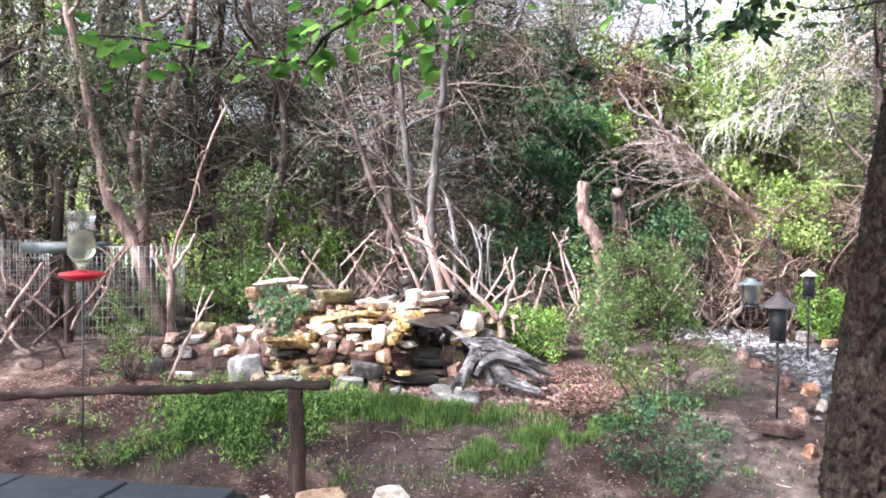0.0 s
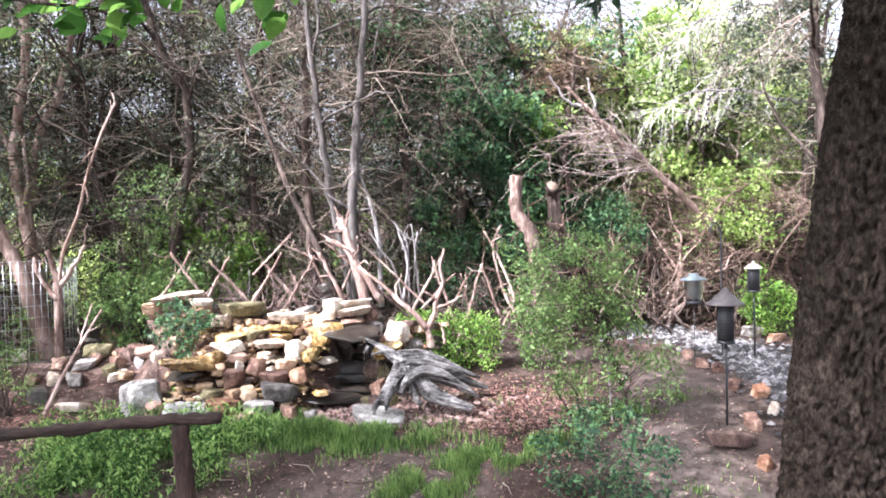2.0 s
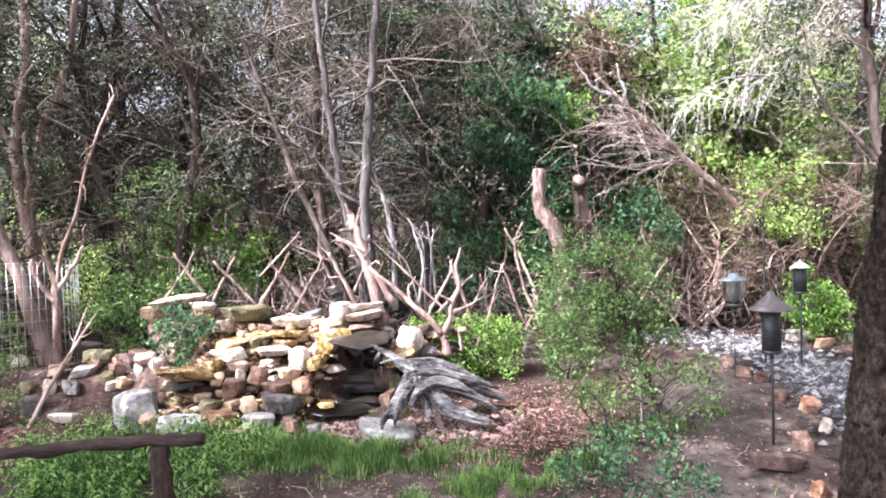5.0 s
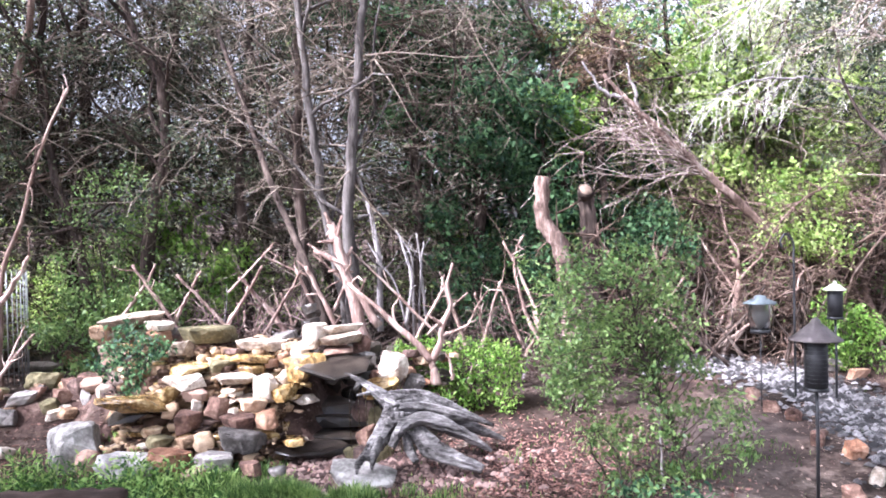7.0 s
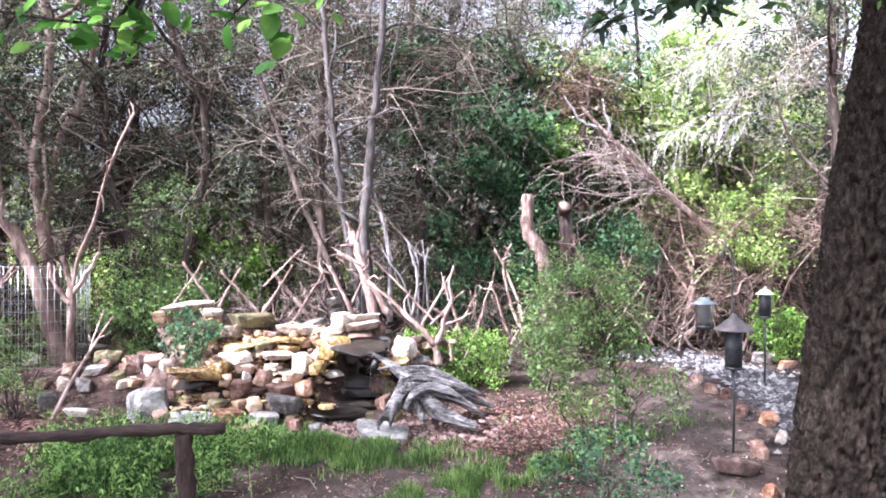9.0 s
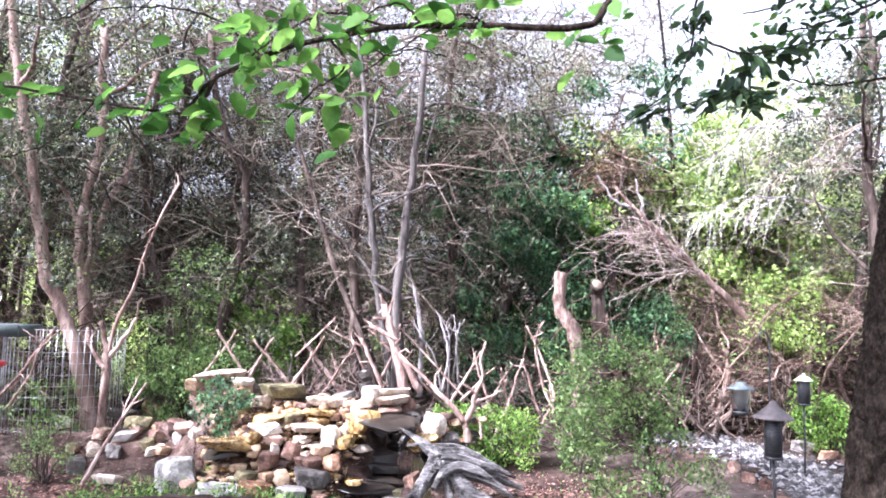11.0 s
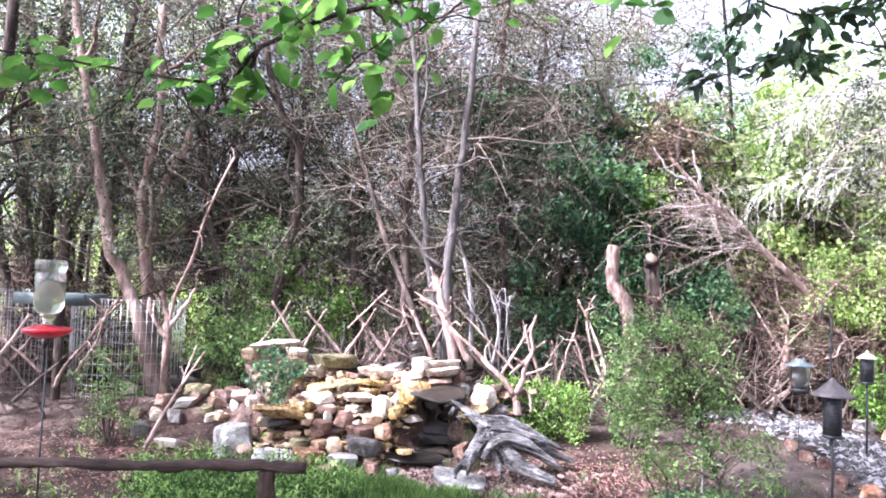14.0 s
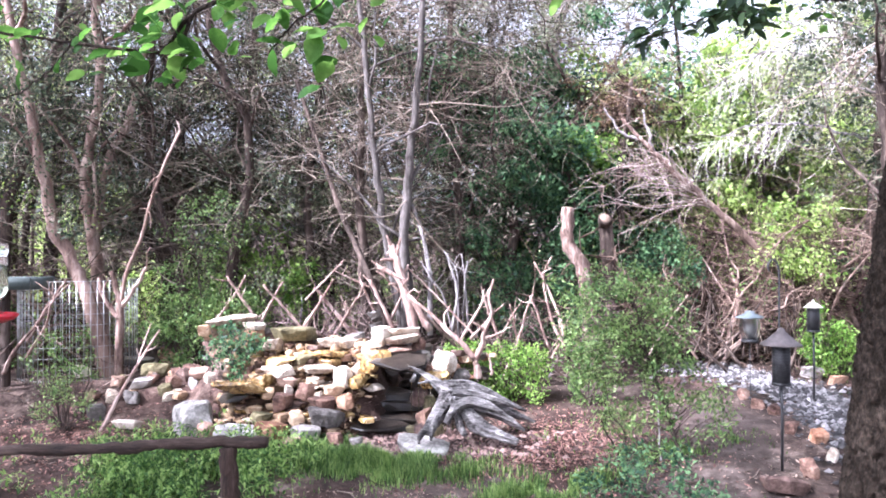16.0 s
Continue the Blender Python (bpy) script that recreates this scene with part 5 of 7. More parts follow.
def driftwood():
    base = np.array((0.0, 5.8, 0.05))
    t = thing("driftwood_root", tuple(base), "silvery weathered driftwood root beside the pool", "driftwood")
    rng = np.random.default_rng(61)

    def arm(pts, rs):
        n, sides = 44, 28
        p = bend(np.array(pts) - base, n, 0.0008, rng)
        r = np.interp(np.linspace(0, 1, n), np.linspace(0, 1, len(rs)), rs) * 0.8
        s = Soup()
        add_tube(s, p, r, sides)
        body = s.v[0][:n * sides].reshape(n, sides, 3)
        q, twist, off = np.arange(sides) * 2 * np.pi / sides, rng.uniform(-1.5, 1.5), rng.uniform(0, 50)
        for i in range(n):
            u = i / n
            groove = np.array([noise.noise((math.cos(a + twist * u) * 2.6 + off, math.sin(a + twist * u) * 2.6, u * 0.8)) + 0.6 * noise.noise((math.cos(a + twist * u) * 6 + off, math.sin(a + twist * u) * 6, u * 1.1)) for a in q])
            body[i] = p[i] + (body[i] - p[i]) * (1.0 + 0.55 * groove)[:, None]
        part("root_arm", s, M_SILVER, t, smooth=True)

    arm([(-0.61, 5.95, 0.61), (-0.49, 5.90, 0.56), (-0.36, 5.85, 0.47), (-0.27, 5.82, 0.41)], [0.010, 0.022, 0.05, 0.075])
    arm([(-0.27, 5.84, 0.43), (-0.31, 5.75, 0.34), (-0.37, 5.68, 0.24), (-0.43, 5.60, 0.15)], [0.075, 0.06, 0.058, 0.05])
    arm([(-0.36, 5.66, 0.26), (-0.39, 5.58, 0.18), (-0.40, 5.54, 0.11)], [0.03, 0.028, 0.012])
    arm([(-0.43, 5.62, 0.19), (-0.48, 5.57, 0.14), (-0.49, 5.54, 0.08)], [0.03, 0.025, 0.01])
    arm([(-0.30, 5.85, 0.44), (-0.13, 5.95, 0.44), (0.05, 6.00, 0.37), (0.35, 6.05, 0.23)], [0.07, 0.055, 0.05, 0.012])
    arm([(-0.27, 5.80, 0.41), (-0.11, 5.88, 0.39), (0.09, 5.92, 0.34), (0.25, 5.98, 0.28)], [0.06, 0.055, 0.045, 0.012])
    arm([(-0.22, 5.92, 0.40), (-0.02, 5.98, 0.33), (0.18, 6.02, 0.24), (0.42, 6.08, 0.13)], [0.05, 0.06, 0.05, 0.015])
    arm([(-0.20, 5.84, 0.34), (0.02, 5.88, 0.28), (0.20, 5.90, 0.19), (0.33, 5.92, 0.10)], [0.045, 0.055, 0.04, 0.012])
    arm([(-0.29, 5.62, 0.22), (-0.22, 5.66, 0.33), (-0.10, 5.68, 0.38), (0.03, 5.68, 0.35), (0.15, 5.66, 0.30)], [0.026, 0.036, 0.042, 0.034, 0.01])
    arm([(-0.15, 5.74, 0.31), (-0.05, 5.66, 0.21), (0.06, 5.62, 0.16), (0.26, 5.58, 0.09)], [0.055, 0.065, 0.05, 0.028])
    arm([(-0.21, 5.72, 0.27), (-0.18, 5.66, 0.20), (-0.14, 5.61, 0.13)], [0.028, 0.034, 0.024])
    arm([(-0.30, 5.80, 0.36), (-0.22, 5.74, 0.36), (-0.12, 5.74, 0.36)], [0.05, 0.05, 0.03])
    arm([(-0.40, 5.88, 0.50), (-0.44, 5.86, 0.50), (-0.52, 5.84, 0.49)], [0.022, 0.014, 0.006])


driftwood()
FALLEN = "thin pale stick leaning on the bed"
stick("thin_stick", [(-2.83, 5.30, 0.22), (-2.80, 5.50, 0.43), (-2.78, 5.80, 0.66), (-2.79, 6.20, 0.87)], 0.016, M_PALEWOOD, FALLEN, "stick", 520, stubs=3)
stick("thin_stick", [(-2.81, 5.80, 0.58), (-2.90, 6.10, 0.72), (-2.91, 6.30, 0.92)], 0.009, M_PALEWOOD, FALLEN, "stick", 521, stubs=3)
for k, (pts, r, mat_) in enumerate((([(-4.85, 6.25, 0.60), (-4.73, 6.20, 0.75), (-4.45, 6.2, 1.13)], 0.034, M_PALEWOOD), ([(-4.80, 6.15, 0.85), (-4.73, 6.20, 0.77), (-4.36, 6.2, 0.40), (-4.25, 6.2, 0.2)], 0.03, M_BARK), ([(-4.50, 6.1, 0.36), (-4.33, 6.1, 0.52), (-4.00, 6.1, 0.80)], 0.022, M_BARK),
                            ([(-4.15, 6.15, 0.5), (-4.02, 6.1, 0.70), (-3.83, 6.1, 0.92)], 0.026, M_REDPALE), ([(-4.1, 6.4, 0.75), (-3.97, 6.5, 1.05), (-3.79, 6.5, 1.31)], 0.026, M_REDPALE), ([(-5.3, 6.4, 0.25), (-4.9, 6.4, 0.5), (-4.6, 6.4, 0.85)], 0.03, M_BARK), ([(-5.5, 6.3, 0.9), (-5.0, 6.3, 0.55), (-4.7, 6.3, 0.2)], 0.028, M_REDBARK))):
    stick("leaning_branch", pts, r * 0.75, mat_, "dead branch heaped beside the wire cage", "branch", 530 + k, "branches heaped beside the cage", stubs=4)
stick("leaning_branch", [(-4.89, 6.20, 0.34), (-4.67, 6.30, 0.71), (-4.44, 6.40, 1.07)], 0.024, M_REDPALE, "pale branch leaning beside the wire cage", "branch", 522, stubs=8)
stick("leaning_branch", [(-4.39, 6.30, 0.60), (-4.61, 6.30, 0.77), (-4.84, 6.30, 0.93)], 0.018, M_REDBARK, "brown branch leaning beside the wire cage", "branch", 523, stubs=7)
stick("leaning_branch", [(-4.05, 6.30, 0.61), (-3.88, 6.33, 0.91), (-3.84, 6.35, 1.10), (-3.71, 6.40, 1.27)], 0.014, M_REDPALE, "brown branch leaning through the wire cage", "branch", 524, stubs=9)
stick("forked_sapling_trunk", [(-3.53, 6.95, 0.35), (-3.54, 7.00, 0.99), (-3.57, 7.00, 1.12), (-3.62, 7.00, 1.36)], 0.042, M_REDPALE, "pale forked stub of a cut sapling", "branch", 525, stubs=2)
stick("forked_sapling_trunk", [(-3.54, 7.00, 0.99), (-3.48, 7.00, 1.34), (-3.32, 7.00, 1.73), (-3.16, 7.00, 2.26), (-2.98, 7.10, 2.75)], 0.02, M_REDBARK, "pale slender fork of a cut sapling", "branch", 526, stubs=14)
stick("forked_sapling_trunk", [(-3.54, 6.98, 0.90), (-3.70, 6.98, 1.12), (-3.74, 6.98, 1.30)], 0.026, M_PALEWOOD, "short broken fork of a cut sapling", "branch", 528, stubs=1)
stick("forked_sapling_trunk", [(-3.52, 7.00, 1.02), (-3.38, 7.00, 1.22), (-3.28, 7.00, 1.40)], 0.025, M_PALEWOOD, "short pale fork of a cut sapling", "branch", 527, stubs=1)


# ---------------------------------------------------------------- dry creek and edging stones
def dry_creek():
    rng = np.random.default_rng(71)
    creek = thing("dry_creek_bed", (3.0, 6.5, 0.0), "dry creek bed of pale grey river cobbles", "creek bed")
    shapes = [rock_mesh("cobble", 2000 + k, 1.0, 0.8 + 0.05 * k, 0.5, M_RIVER, 0.4) for k in range(6)]
    line = np.array([(2.2, 8.3, 0.23), (2.7, 7.95, 0.21), (3.05, 7.3, 0.18), (3.12, 6.6, 0.1), (3.05, 5.8, 0.0), (2.92, 5.0, -0.1), (2.82, 4.3, -0.3), (2.75, 3.6, -0.4)])
    path = bend(line, 80)
    far = Soup()
    count = 0
    for k in range(5200):
        q = path[rng.integers(0, 80)] + np.array([rng.normal(0, 0.2), rng.normal(0, 0.2), 0])
        z = float(soil_z(q[0], q[1]))
        s = rng.uniform(0.03, 0.085)
        if k < 420 and 4.0 < q[1] < 9 and count < 300:
            ob = part("cobble", shapes[rng.integers(6)], parent=creek)
            ob.location = Vector((q[0], q[1], z + s * 0.15)) - creek.location
            ob.rotation_euler = (rng.normal(0, 0.3), rng.normal(0, 0.3), rng.uniform(0, 6.3))
            ob.scale = (s, s, s)
            count += 1
        else:
            v = np.array([(1, 0, 0), (0, 1, 0), (-1, 0, 0), (0, -1, 0), (0.1, 0.1, 0.6), (0, 0, -0.5)]) * s * 0.55 * rng.uniform(0.6, 1.3, (6, 3)) + np.array([q[0], q[1], z + s * 0.15]) - np.array(creek.location)
            far.add(v, [(0, 1, 4), (1, 2, 4), (2, 3, 4), (3, 0, 4)])
    tagged(part("cobble_rest", far, M_RIVER, creek), kind="stuff")


dry_creek()


def ground_rock(x, y, z, w, h, mat, label, depth=0.8, boxy=0.6):
    return loose_rock(x, y, float(soil_z(x, y)) + h * 0.28, w, h, mat, label, depth, boxy)


rock_seed[0] = 905
# darkened brown puts the shade on this rock into its colour
ground_rock(2.00, 4.99, -0.06, 0.46, 0.13, M_DARKBROWN, "flat reddish-brown rock at the feeder pole's foot", 0.55, 0.95)
ground_rock(2.25, 5.18, -0.02, 0.17, 0.17, M_BROWNROCK, "brown rock edging the dry creek")
ground_rock(2.10, 4.69, -0.14, 0.13, 0.12, M_ORANGEROCK, "orange-stained rock edging the dry creek")
ground_rock(2.50, 6.13, 0.05, 0.19, 0.13, M_BROWNROCK, "brown rock edging the dry creek")
ground_rock(2.62, 5.87, 0.02, 0.20, 0.13, M_ORANGEROCK, "orange-stained rock edging the dry creek")
ground_rock(2.58, 6.64, 0.09, 0.17, 0.12, M_BROWNROCK, "brown rock edging the dry creek")
ground_rock(2.52, 6.89, 0.11, 0.17, 0.12, M_BROWNROCK, "brown rock edging the dry creek")
ground_rock(2.47, 7.16, 0.14, 0.2, 0.13, M_BROWNROCK, "brown rock edging the dry creek")
ground_rock(3.59, 7.67, 0.18, 0.24, 0.13, M_ORANGEROCK, "rust-stained flat rock beyond the creek")
ground_rock(3.45, 7.90, 0.21, 0.3, 0.15, M_GREYROCK, "grey rock beyond the creek")
ground_rock(2.54, 5.49, -0.00, 0.14, 0.12, M_LIME, "white rock edging the dry creek")
ground_rock(-1.30, 4.02, -0.35, 0.4, 0.16, M_TAN, "tan rock beside the rail post")
ground_rock(-0.84, 4.09, -0.33, 0.3, 0.10, M_LIME, "pale flat rock sunk in the soil")
ground_rock(-1.64, 4.03, -0.35, 0.12, 0.1, M_LIME, "small pale rock beside the rail post")


# ---------------------------------------------------------------- pool, water and pebbles
def pool():
    rng = np.random.default_rng(81)
    s = Soup()
    for k in range(1500):
        x, y = rng.normal(-0.35, 0.42), rng.uniform(5.45, 6.1)
        z = float(soil_z(x, y)) + 0.005
        r = rng.uniform(0.012, 0.035)
        v = np.array([(1, 0, 0), (0.5, 0.8, 0), (-0.5, 0.8, 0), (-1, 0, 0), (-0.5, -0.8, 0), (0.5, -0.8, 0), (0, 0, 0.7)]) * r * rng.uniform(0.7, 1.25, (7, 3)) + np.array([x, y, z])
        s.add(v, [(0, 1, 6), (1, 2, 6), (2, 3, 6), (3, 4, 6), (4, 5, 6), (5, 0, 6)])
    tagged(part("pebbles", s, M_PEBBLE), "reddish-brown pebbles round the cascade's pool", "pebbles", kind="stuff")
    # thin sheets of water falling from the dark ledge
    w = thing("falling_water", (-0.36, 6.0, 0.5), "thin clear strands of falling water", "water")
    for k in range(9):
        x = -0.24 + 0.06 * k + rng.uniform(-0.02, 0.02)
        s = Soup()
        add_tube(s, bend([(x, 0.02, 0.0), (x, -0.04, -0.1), (x + 0.01, -0.06, -0.42)], 10), 0.0035, 6)
        part("strand", s, M_WATER, w, smooth=True)


pool()


# rubble packed behind the courses
def ledges():
    """Thin flat stones laid between the large ones."""
    rng = random.Random(94)
    for k in range(110):
        x, f = rng.uniform(-2.3, -0.95), rng.random()
        y = 5.92 + 0.75 * f
        z = float(soil_z(x, y)) + rng.uniform(0.03, 0.16)
        w = rng.uniform(0.09, 0.22)
        stone(cascade, x, y, z, w, w * rng.uniform(0.2, 0.42), rng.choice([M_LIME, M_TAN, M_WET, M_WET, M_ORANGEROCK, M_DARKBROWN, M_BROWNROCK]), 0.8, 0.9, 9)


ledges()


def rubble():
    rng = random.Random(91)
    for k in range(230):
        x, f = rng.uniform(-2.25, 0.1), rng.random()
        y = 5.95 + 0.75 * f
        z = float(soil_z(x, y)) + rng.uniform(-0.03, 0.08)
        if x > -1.05:
            y = rng.uniform(6.75, 7.0)
            z = float(soil_z(x, y - 0.5)) + rng.uniform(0.0, 0.55)
        s = rng.uniform(0.07, 0.19)
        # stones inside the hollow get the near-black colour in place of shade
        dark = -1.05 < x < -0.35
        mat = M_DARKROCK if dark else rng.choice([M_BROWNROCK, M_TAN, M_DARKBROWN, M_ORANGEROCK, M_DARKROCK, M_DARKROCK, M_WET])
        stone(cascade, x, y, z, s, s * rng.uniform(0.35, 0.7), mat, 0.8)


rubble()


def chinking():
    """Small broken stones wedged between the ledges."""
    rng = np.random.default_rng(93)
    s = Soup()
    loc = np.array(cascade.location)
    for k in range(1900):
        x, y = rng.uniform(-2.25, -1.05), rng.uniform(5.85, 6.75)
        z = float(ground_z(x, y)) + rng.uniform(0.0, 0.15)
        r = 0.014 + 0.05 * rng.random() ** 2
        v = np.array([(1, 1, -1), (1, -1, -1), (-1, -1, -1), (-1, 1, -1), (1, 1, 1), (1, -1, 1), (-1, -1, 1), (-1, 1, 1)]) * r * rng.uniform(0.35, 1.0, (8, 3)) * np.array([1, 1, 0.65])
        a = rng.uniform(0, 6.3)
        v = v @ np.array([[math.cos(a), -math.sin(a), 0], [math.sin(a), math.cos(a), 0], [0, 0, 1]])
        s.add(v + np.array([x, y, z]) - loc, [(0, 1, 2, 3), (4, 7, 6, 5), (0, 4, 5, 1), (1, 5, 6, 2), (2, 6, 7, 3), (3, 7, 4, 0)])
    tagged(part("chinking", s, M_CHINK, cascade), kind="stuff")


chinking()
# fill stones, coloured darker to paint shade into the gaps between courses
for k, (x, y, z) in enumerate([(-2.45, 6.72, 0.5), (-2.3, 6.7, 0.38), (-2.5, 6.65, 0.3), (-2.15, 6.68, 0.55), (-2.55, 6.8, 0.66), (-2.35, 6.75, 0.66), (-2.62, 6.7, 0.42), (-2.4, 6.55, 0.22), (-2.2, 6.55, 0.3), (-2.05, 6.5, 0.4), (-2.35, 6.75, 0.79), (-2.12, 6.76, 0.79), (-2.55, 6.76, 0.77), (-1.95, 6.7, 0.75), (-2.25, 6.68, 0.68), (-2.45, 6.66, 0.62)]):
    stone(cascade, x, y, z, 0.22, 0.14, (M_BROWNROCK, M_DARKBROWN, M_DARKROCK)[k % 3], 0.8)


# ---------------------------------------------------------------- shrubs and low plants
def shrub(name, place, stems, clumps, leaf_mat, leaf, label, seed, each=70, radius=0.12, category="shrub", bark=None, stem_r=0.008, lift=0.8):
    """A shrub: stems fanning out of the soil, and leaves in clumps; clumps are (x, y, z, radius) offsets."""
    rng = np.random.default_rng(seed)
    x, y = place[0], place[1]
    z = float(soil_z(x, y))
    t = thing(name, (x, y, z - 0.02), label, category)
    for k in range(stems):
        c = np.array(clumps[k % len(clumps)][:3])
        s = Soup()
        mid = c * 0.5 + np.array([rng.normal(0, 0.04), rng.normal(0, 0.04), 0.06])
        add_tube(s, bend([(rng.normal(0, 0.02), rng.normal(0, 0.02), -0.03), tuple(mid), tuple(c)], 12, 0.006, rng), np.linspace(stem_r, stem_r * 0.35, 12), 6, False)
        for _ in range(5):
            spray(s, rng, c + rng.normal(0, 0.05, 3), rng.normal(0, 1, 3) + np.array([0, 0, 0.4]), clumps[k % len(clumps)][3] * 1.3, stem_r * 0.35, 3, 0.2)
        part("stem", s, bark or M_BARK, t)
    lv = Soup()
    for cx, cy, cz, r in clumps:
        n = int(each * (r / radius) ** 2)
        leaves(lv, clump(rng, (cx, cy, cz), r, n, 0.85), leaf * rng.uniform(0.5, 1.35, n), rng)
    part("foliage", lv, leaf_mat, t)
    return t


def blob_clumps(seed, count, w, d, z0, z1, r):
    rng = np.random.default_rng(seed)
    out = []
    for _ in range(count):
        f = rng.random()
        out.append((rng.uniform(-w, w) * math.sqrt(1 - (2 * f - 1) ** 2 * 0.6), rng.uniform(-d, d), z0 + (z1 - z0) * f, r * rng.uniform(0.6, 1.3)))
    return out


sap_base = (1.39, 5.40, -0.00)
sap_rng = np.random.default_rng(15)
sap_clumps = []
for cx, cz, n, sx, sz in ((-0.35, 1.2, 38, 0.28, 0.18), (-0.56, 0.95, 22, 0.16, 0.16), (-0.12, 0.98, 24, 0.2, 0.2), (-0.58, 0.66, 16, 0.14, 0.12), (-0.12, 0.72, 22, 0.25, 0.14), (0.24, 0.46, 9, 0.2, 0.07), (0.03, 0.5, 6, 0.2, 0.1), (-0.3, 0.34, 8, 0.16, 0.08), (-0.36, 0.12, 7, 0.14, 0.1), (0.12, 0.22, 3, 0.12, 0.08)):
    for _ in range(n):
        sap_clumps.append((sap_rng.normal(cx, sx * 0.75), sap_rng.normal(0.05, 0.13), max(0.06, sap_rng.normal(cz, sz * 0.75)), sap_rng.uniform(0.05, 0.12)))
def sapling():
    rng = np.random.default_rng(151)
    x, y, z = sap_base
    t = thing("sapling_tree", (x, y, z - 0.03), "slender young tree with small airy green leaves", "tree")
    main = bend([(0, 0, -0.05), (0.01, 0, 0.12), (-0.03, 0.02, 0.3), (-0.1, 0.04, 0.55), (-0.2, 0.05, 0.85), (-0.3, 0.06, 1.25)], 30, 0.004, rng)
    s = Soup()
    add_tube(s, main, np.linspace(0.017, 0.004, 30), 8)
    part("trunk", s, M_BARK, t, smooth=True)
    side = bend([(-0.1, 0.03, -0.05), (-0.11, 0.03, 0.2), (-0.12, 0.04, 0.5)], 10, 0.003, rng)
    s = Soup()
    add_tube(s, side, np.linspace(0.009, 0.005, 10), 7)
    part("trunk", s, M_GREYWOOD, t, smooth=True)
    lv = Soup()
    for cx, cy, cz, r in sap_clumps:
        c = np.array([cx, cy, cz])
        near = main[4:][np.argmin(np.linalg.norm(main[4:] - c + np.array([0, 0, 0.15]), axis=1))]
        s = Soup()
        add_tube(s, bend([near, (near + c) / 2 + np.array([0, 0, 0.03]), c], 8, 0.006, rng), np.linspace(0.004, 0.0015, 8), 5, False)
        spray(s, rng, c, rng.normal(0, 1, 3), r, 0.0015, 3, 0.2)
        part("branch", s, M_BARK, t)
        n = int(72 * (r / 0.1) ** 2)
        leaves(lv, clump(rng, c, r * 1.2, n, 0.85), 0.034 * rng.uniform(0.5, 1.35, n), rng)
    part("foliage", lv, M_LEAF_SHRUB, t)


sapling()
shrub("low_shrub", (0.97, 4.34, -0.26), 8, blob_clumps(16, 56, 0.34, 0.24, 0.04, 0.58, 0.11), M_LEAF_WOOD, 0.036, "low grey-green shrub at the grass edge", 152, each=55)
shrub("low_shrub", (1.00, 5.26, -0.01), 5, blob_clumps(17, 20, 0.2, 0.12, 0.06, 0.5, 0.08), M_LEAF_SHRUB, 0.034, "small leafy shrub beside the young tree", 153, each=36)
shrub("bright_shrub", (0.27, 6.95), 12, blob_clumps(18, 70, 0.36, 0.16, 0.05, 0.5, 0.11), M_LEAF_LIME, 0.036, "bright yellow-green shrub beside the waterfall", 154, each=60)
shrub("bright_shrub", (-0.22, 6.95), 7, blob_clumps(19, 34, 0.26, 0.1, 0.2, 0.6, 0.1), M_LEAF_LIME, 0.036, "bright green shrub behind the waterfall rocks", 155, each=60)
shrub("bright_shrub", (3.63, 7.94, 0.21), 8, blob_clumps(20, 40, 0.3, 0.2, 0.1, 0.75, 0.13), M_LEAF_LIME, 0.042, "sunlit leafy shrub beyond the dry creek", 156, each=60)
shrub("green_shrub", (1.01, 6.89, 0.11), 8, blob_clumps(21, 22, 0.25, 0.15, 0.05, 0.75, 0.12), M_LEAF_SHRUB, 0.045, "green shrub round the base of a stump", 157, each=50)
shrub("green_shrub", (-2.95, 7.6), 9, blob_clumps(22, 52, 0.62, 0.3, 0.1, 0.9, 0.15), M_LEAF_SHRUB, 0.042, "dull green leafy shrub behind the rock edge", 158, each=55)
shrub("green_shrub", (-2.18, 6.35), 8, blob_clumps(23, 50, 0.26, 0.14, 0.02, 0.5, 0.09), M_LEAF_WOOD, 0.04, "dark green sprig trailing over the rocks", 159, each=60)
shrub("green_shrub", (-3.55, 6.05), 12, blob_clumps(24, 44, 0.3, 0.2, 0.05, 0.85, 0.09), M_LEAF_SHRUB, 0.03, "thin grey-green seedling on bare soil", 160, each=75)
shrub("low_shrub", (-3.02, 4.42), 6, blob_clumps(25, 14, 0.22, 0.12, 0.05, 0.3, 0.09), M_LEAF_SHRUB, 0.036, "small shrub at the feeder rod's foot", 161, each=36)
shrub("green_shrub", (-2.6, 8.6), 8, blob_clumps(26, 30, 0.6, 0.3, 0.3, 1.7, 0.2), M_LEAF_LIME, 0.06, "leafy green shrub under the junipers", 162, each=45)
shrub("green_shrub", (-3.0, 7.7), 10, blob_clumps(29, 64, 0.45, 0.2, 0.3, 1.9, 0.14), M_LEAF_SHRUB, 0.036, "tall airy grey-green shrub among the junipers", 165, each=34)
shrub("green_shrub", (-5.4, 8.3), 8, blob_clumps(30, 34, 0.7, 0.25, 0.05, 0.7, 0.16), M_LEAF_SHRUB, 0.05, "low dull green shrub behind the wire cage", 166, each=40)
shrub("bright_shrub", (3.45, 8.3), 9, blob_clumps(31, 30, 0.4, 0.2, 1.0, 1.8, 0.16), M_LEAF_BRIGHT, 0.055, "tall sunlit leafy shrub before the fallen tree", 167, each=40)
shrub("green_shrub", (1.9, 8.9), 8, blob_clumps(27, 36, 0.6, 0.3, 0.1, 1.5, 0.22), M_LEAF_WOOD, 0.06, "dark leafy shrub beside the sawn trunk", 163, each=45)
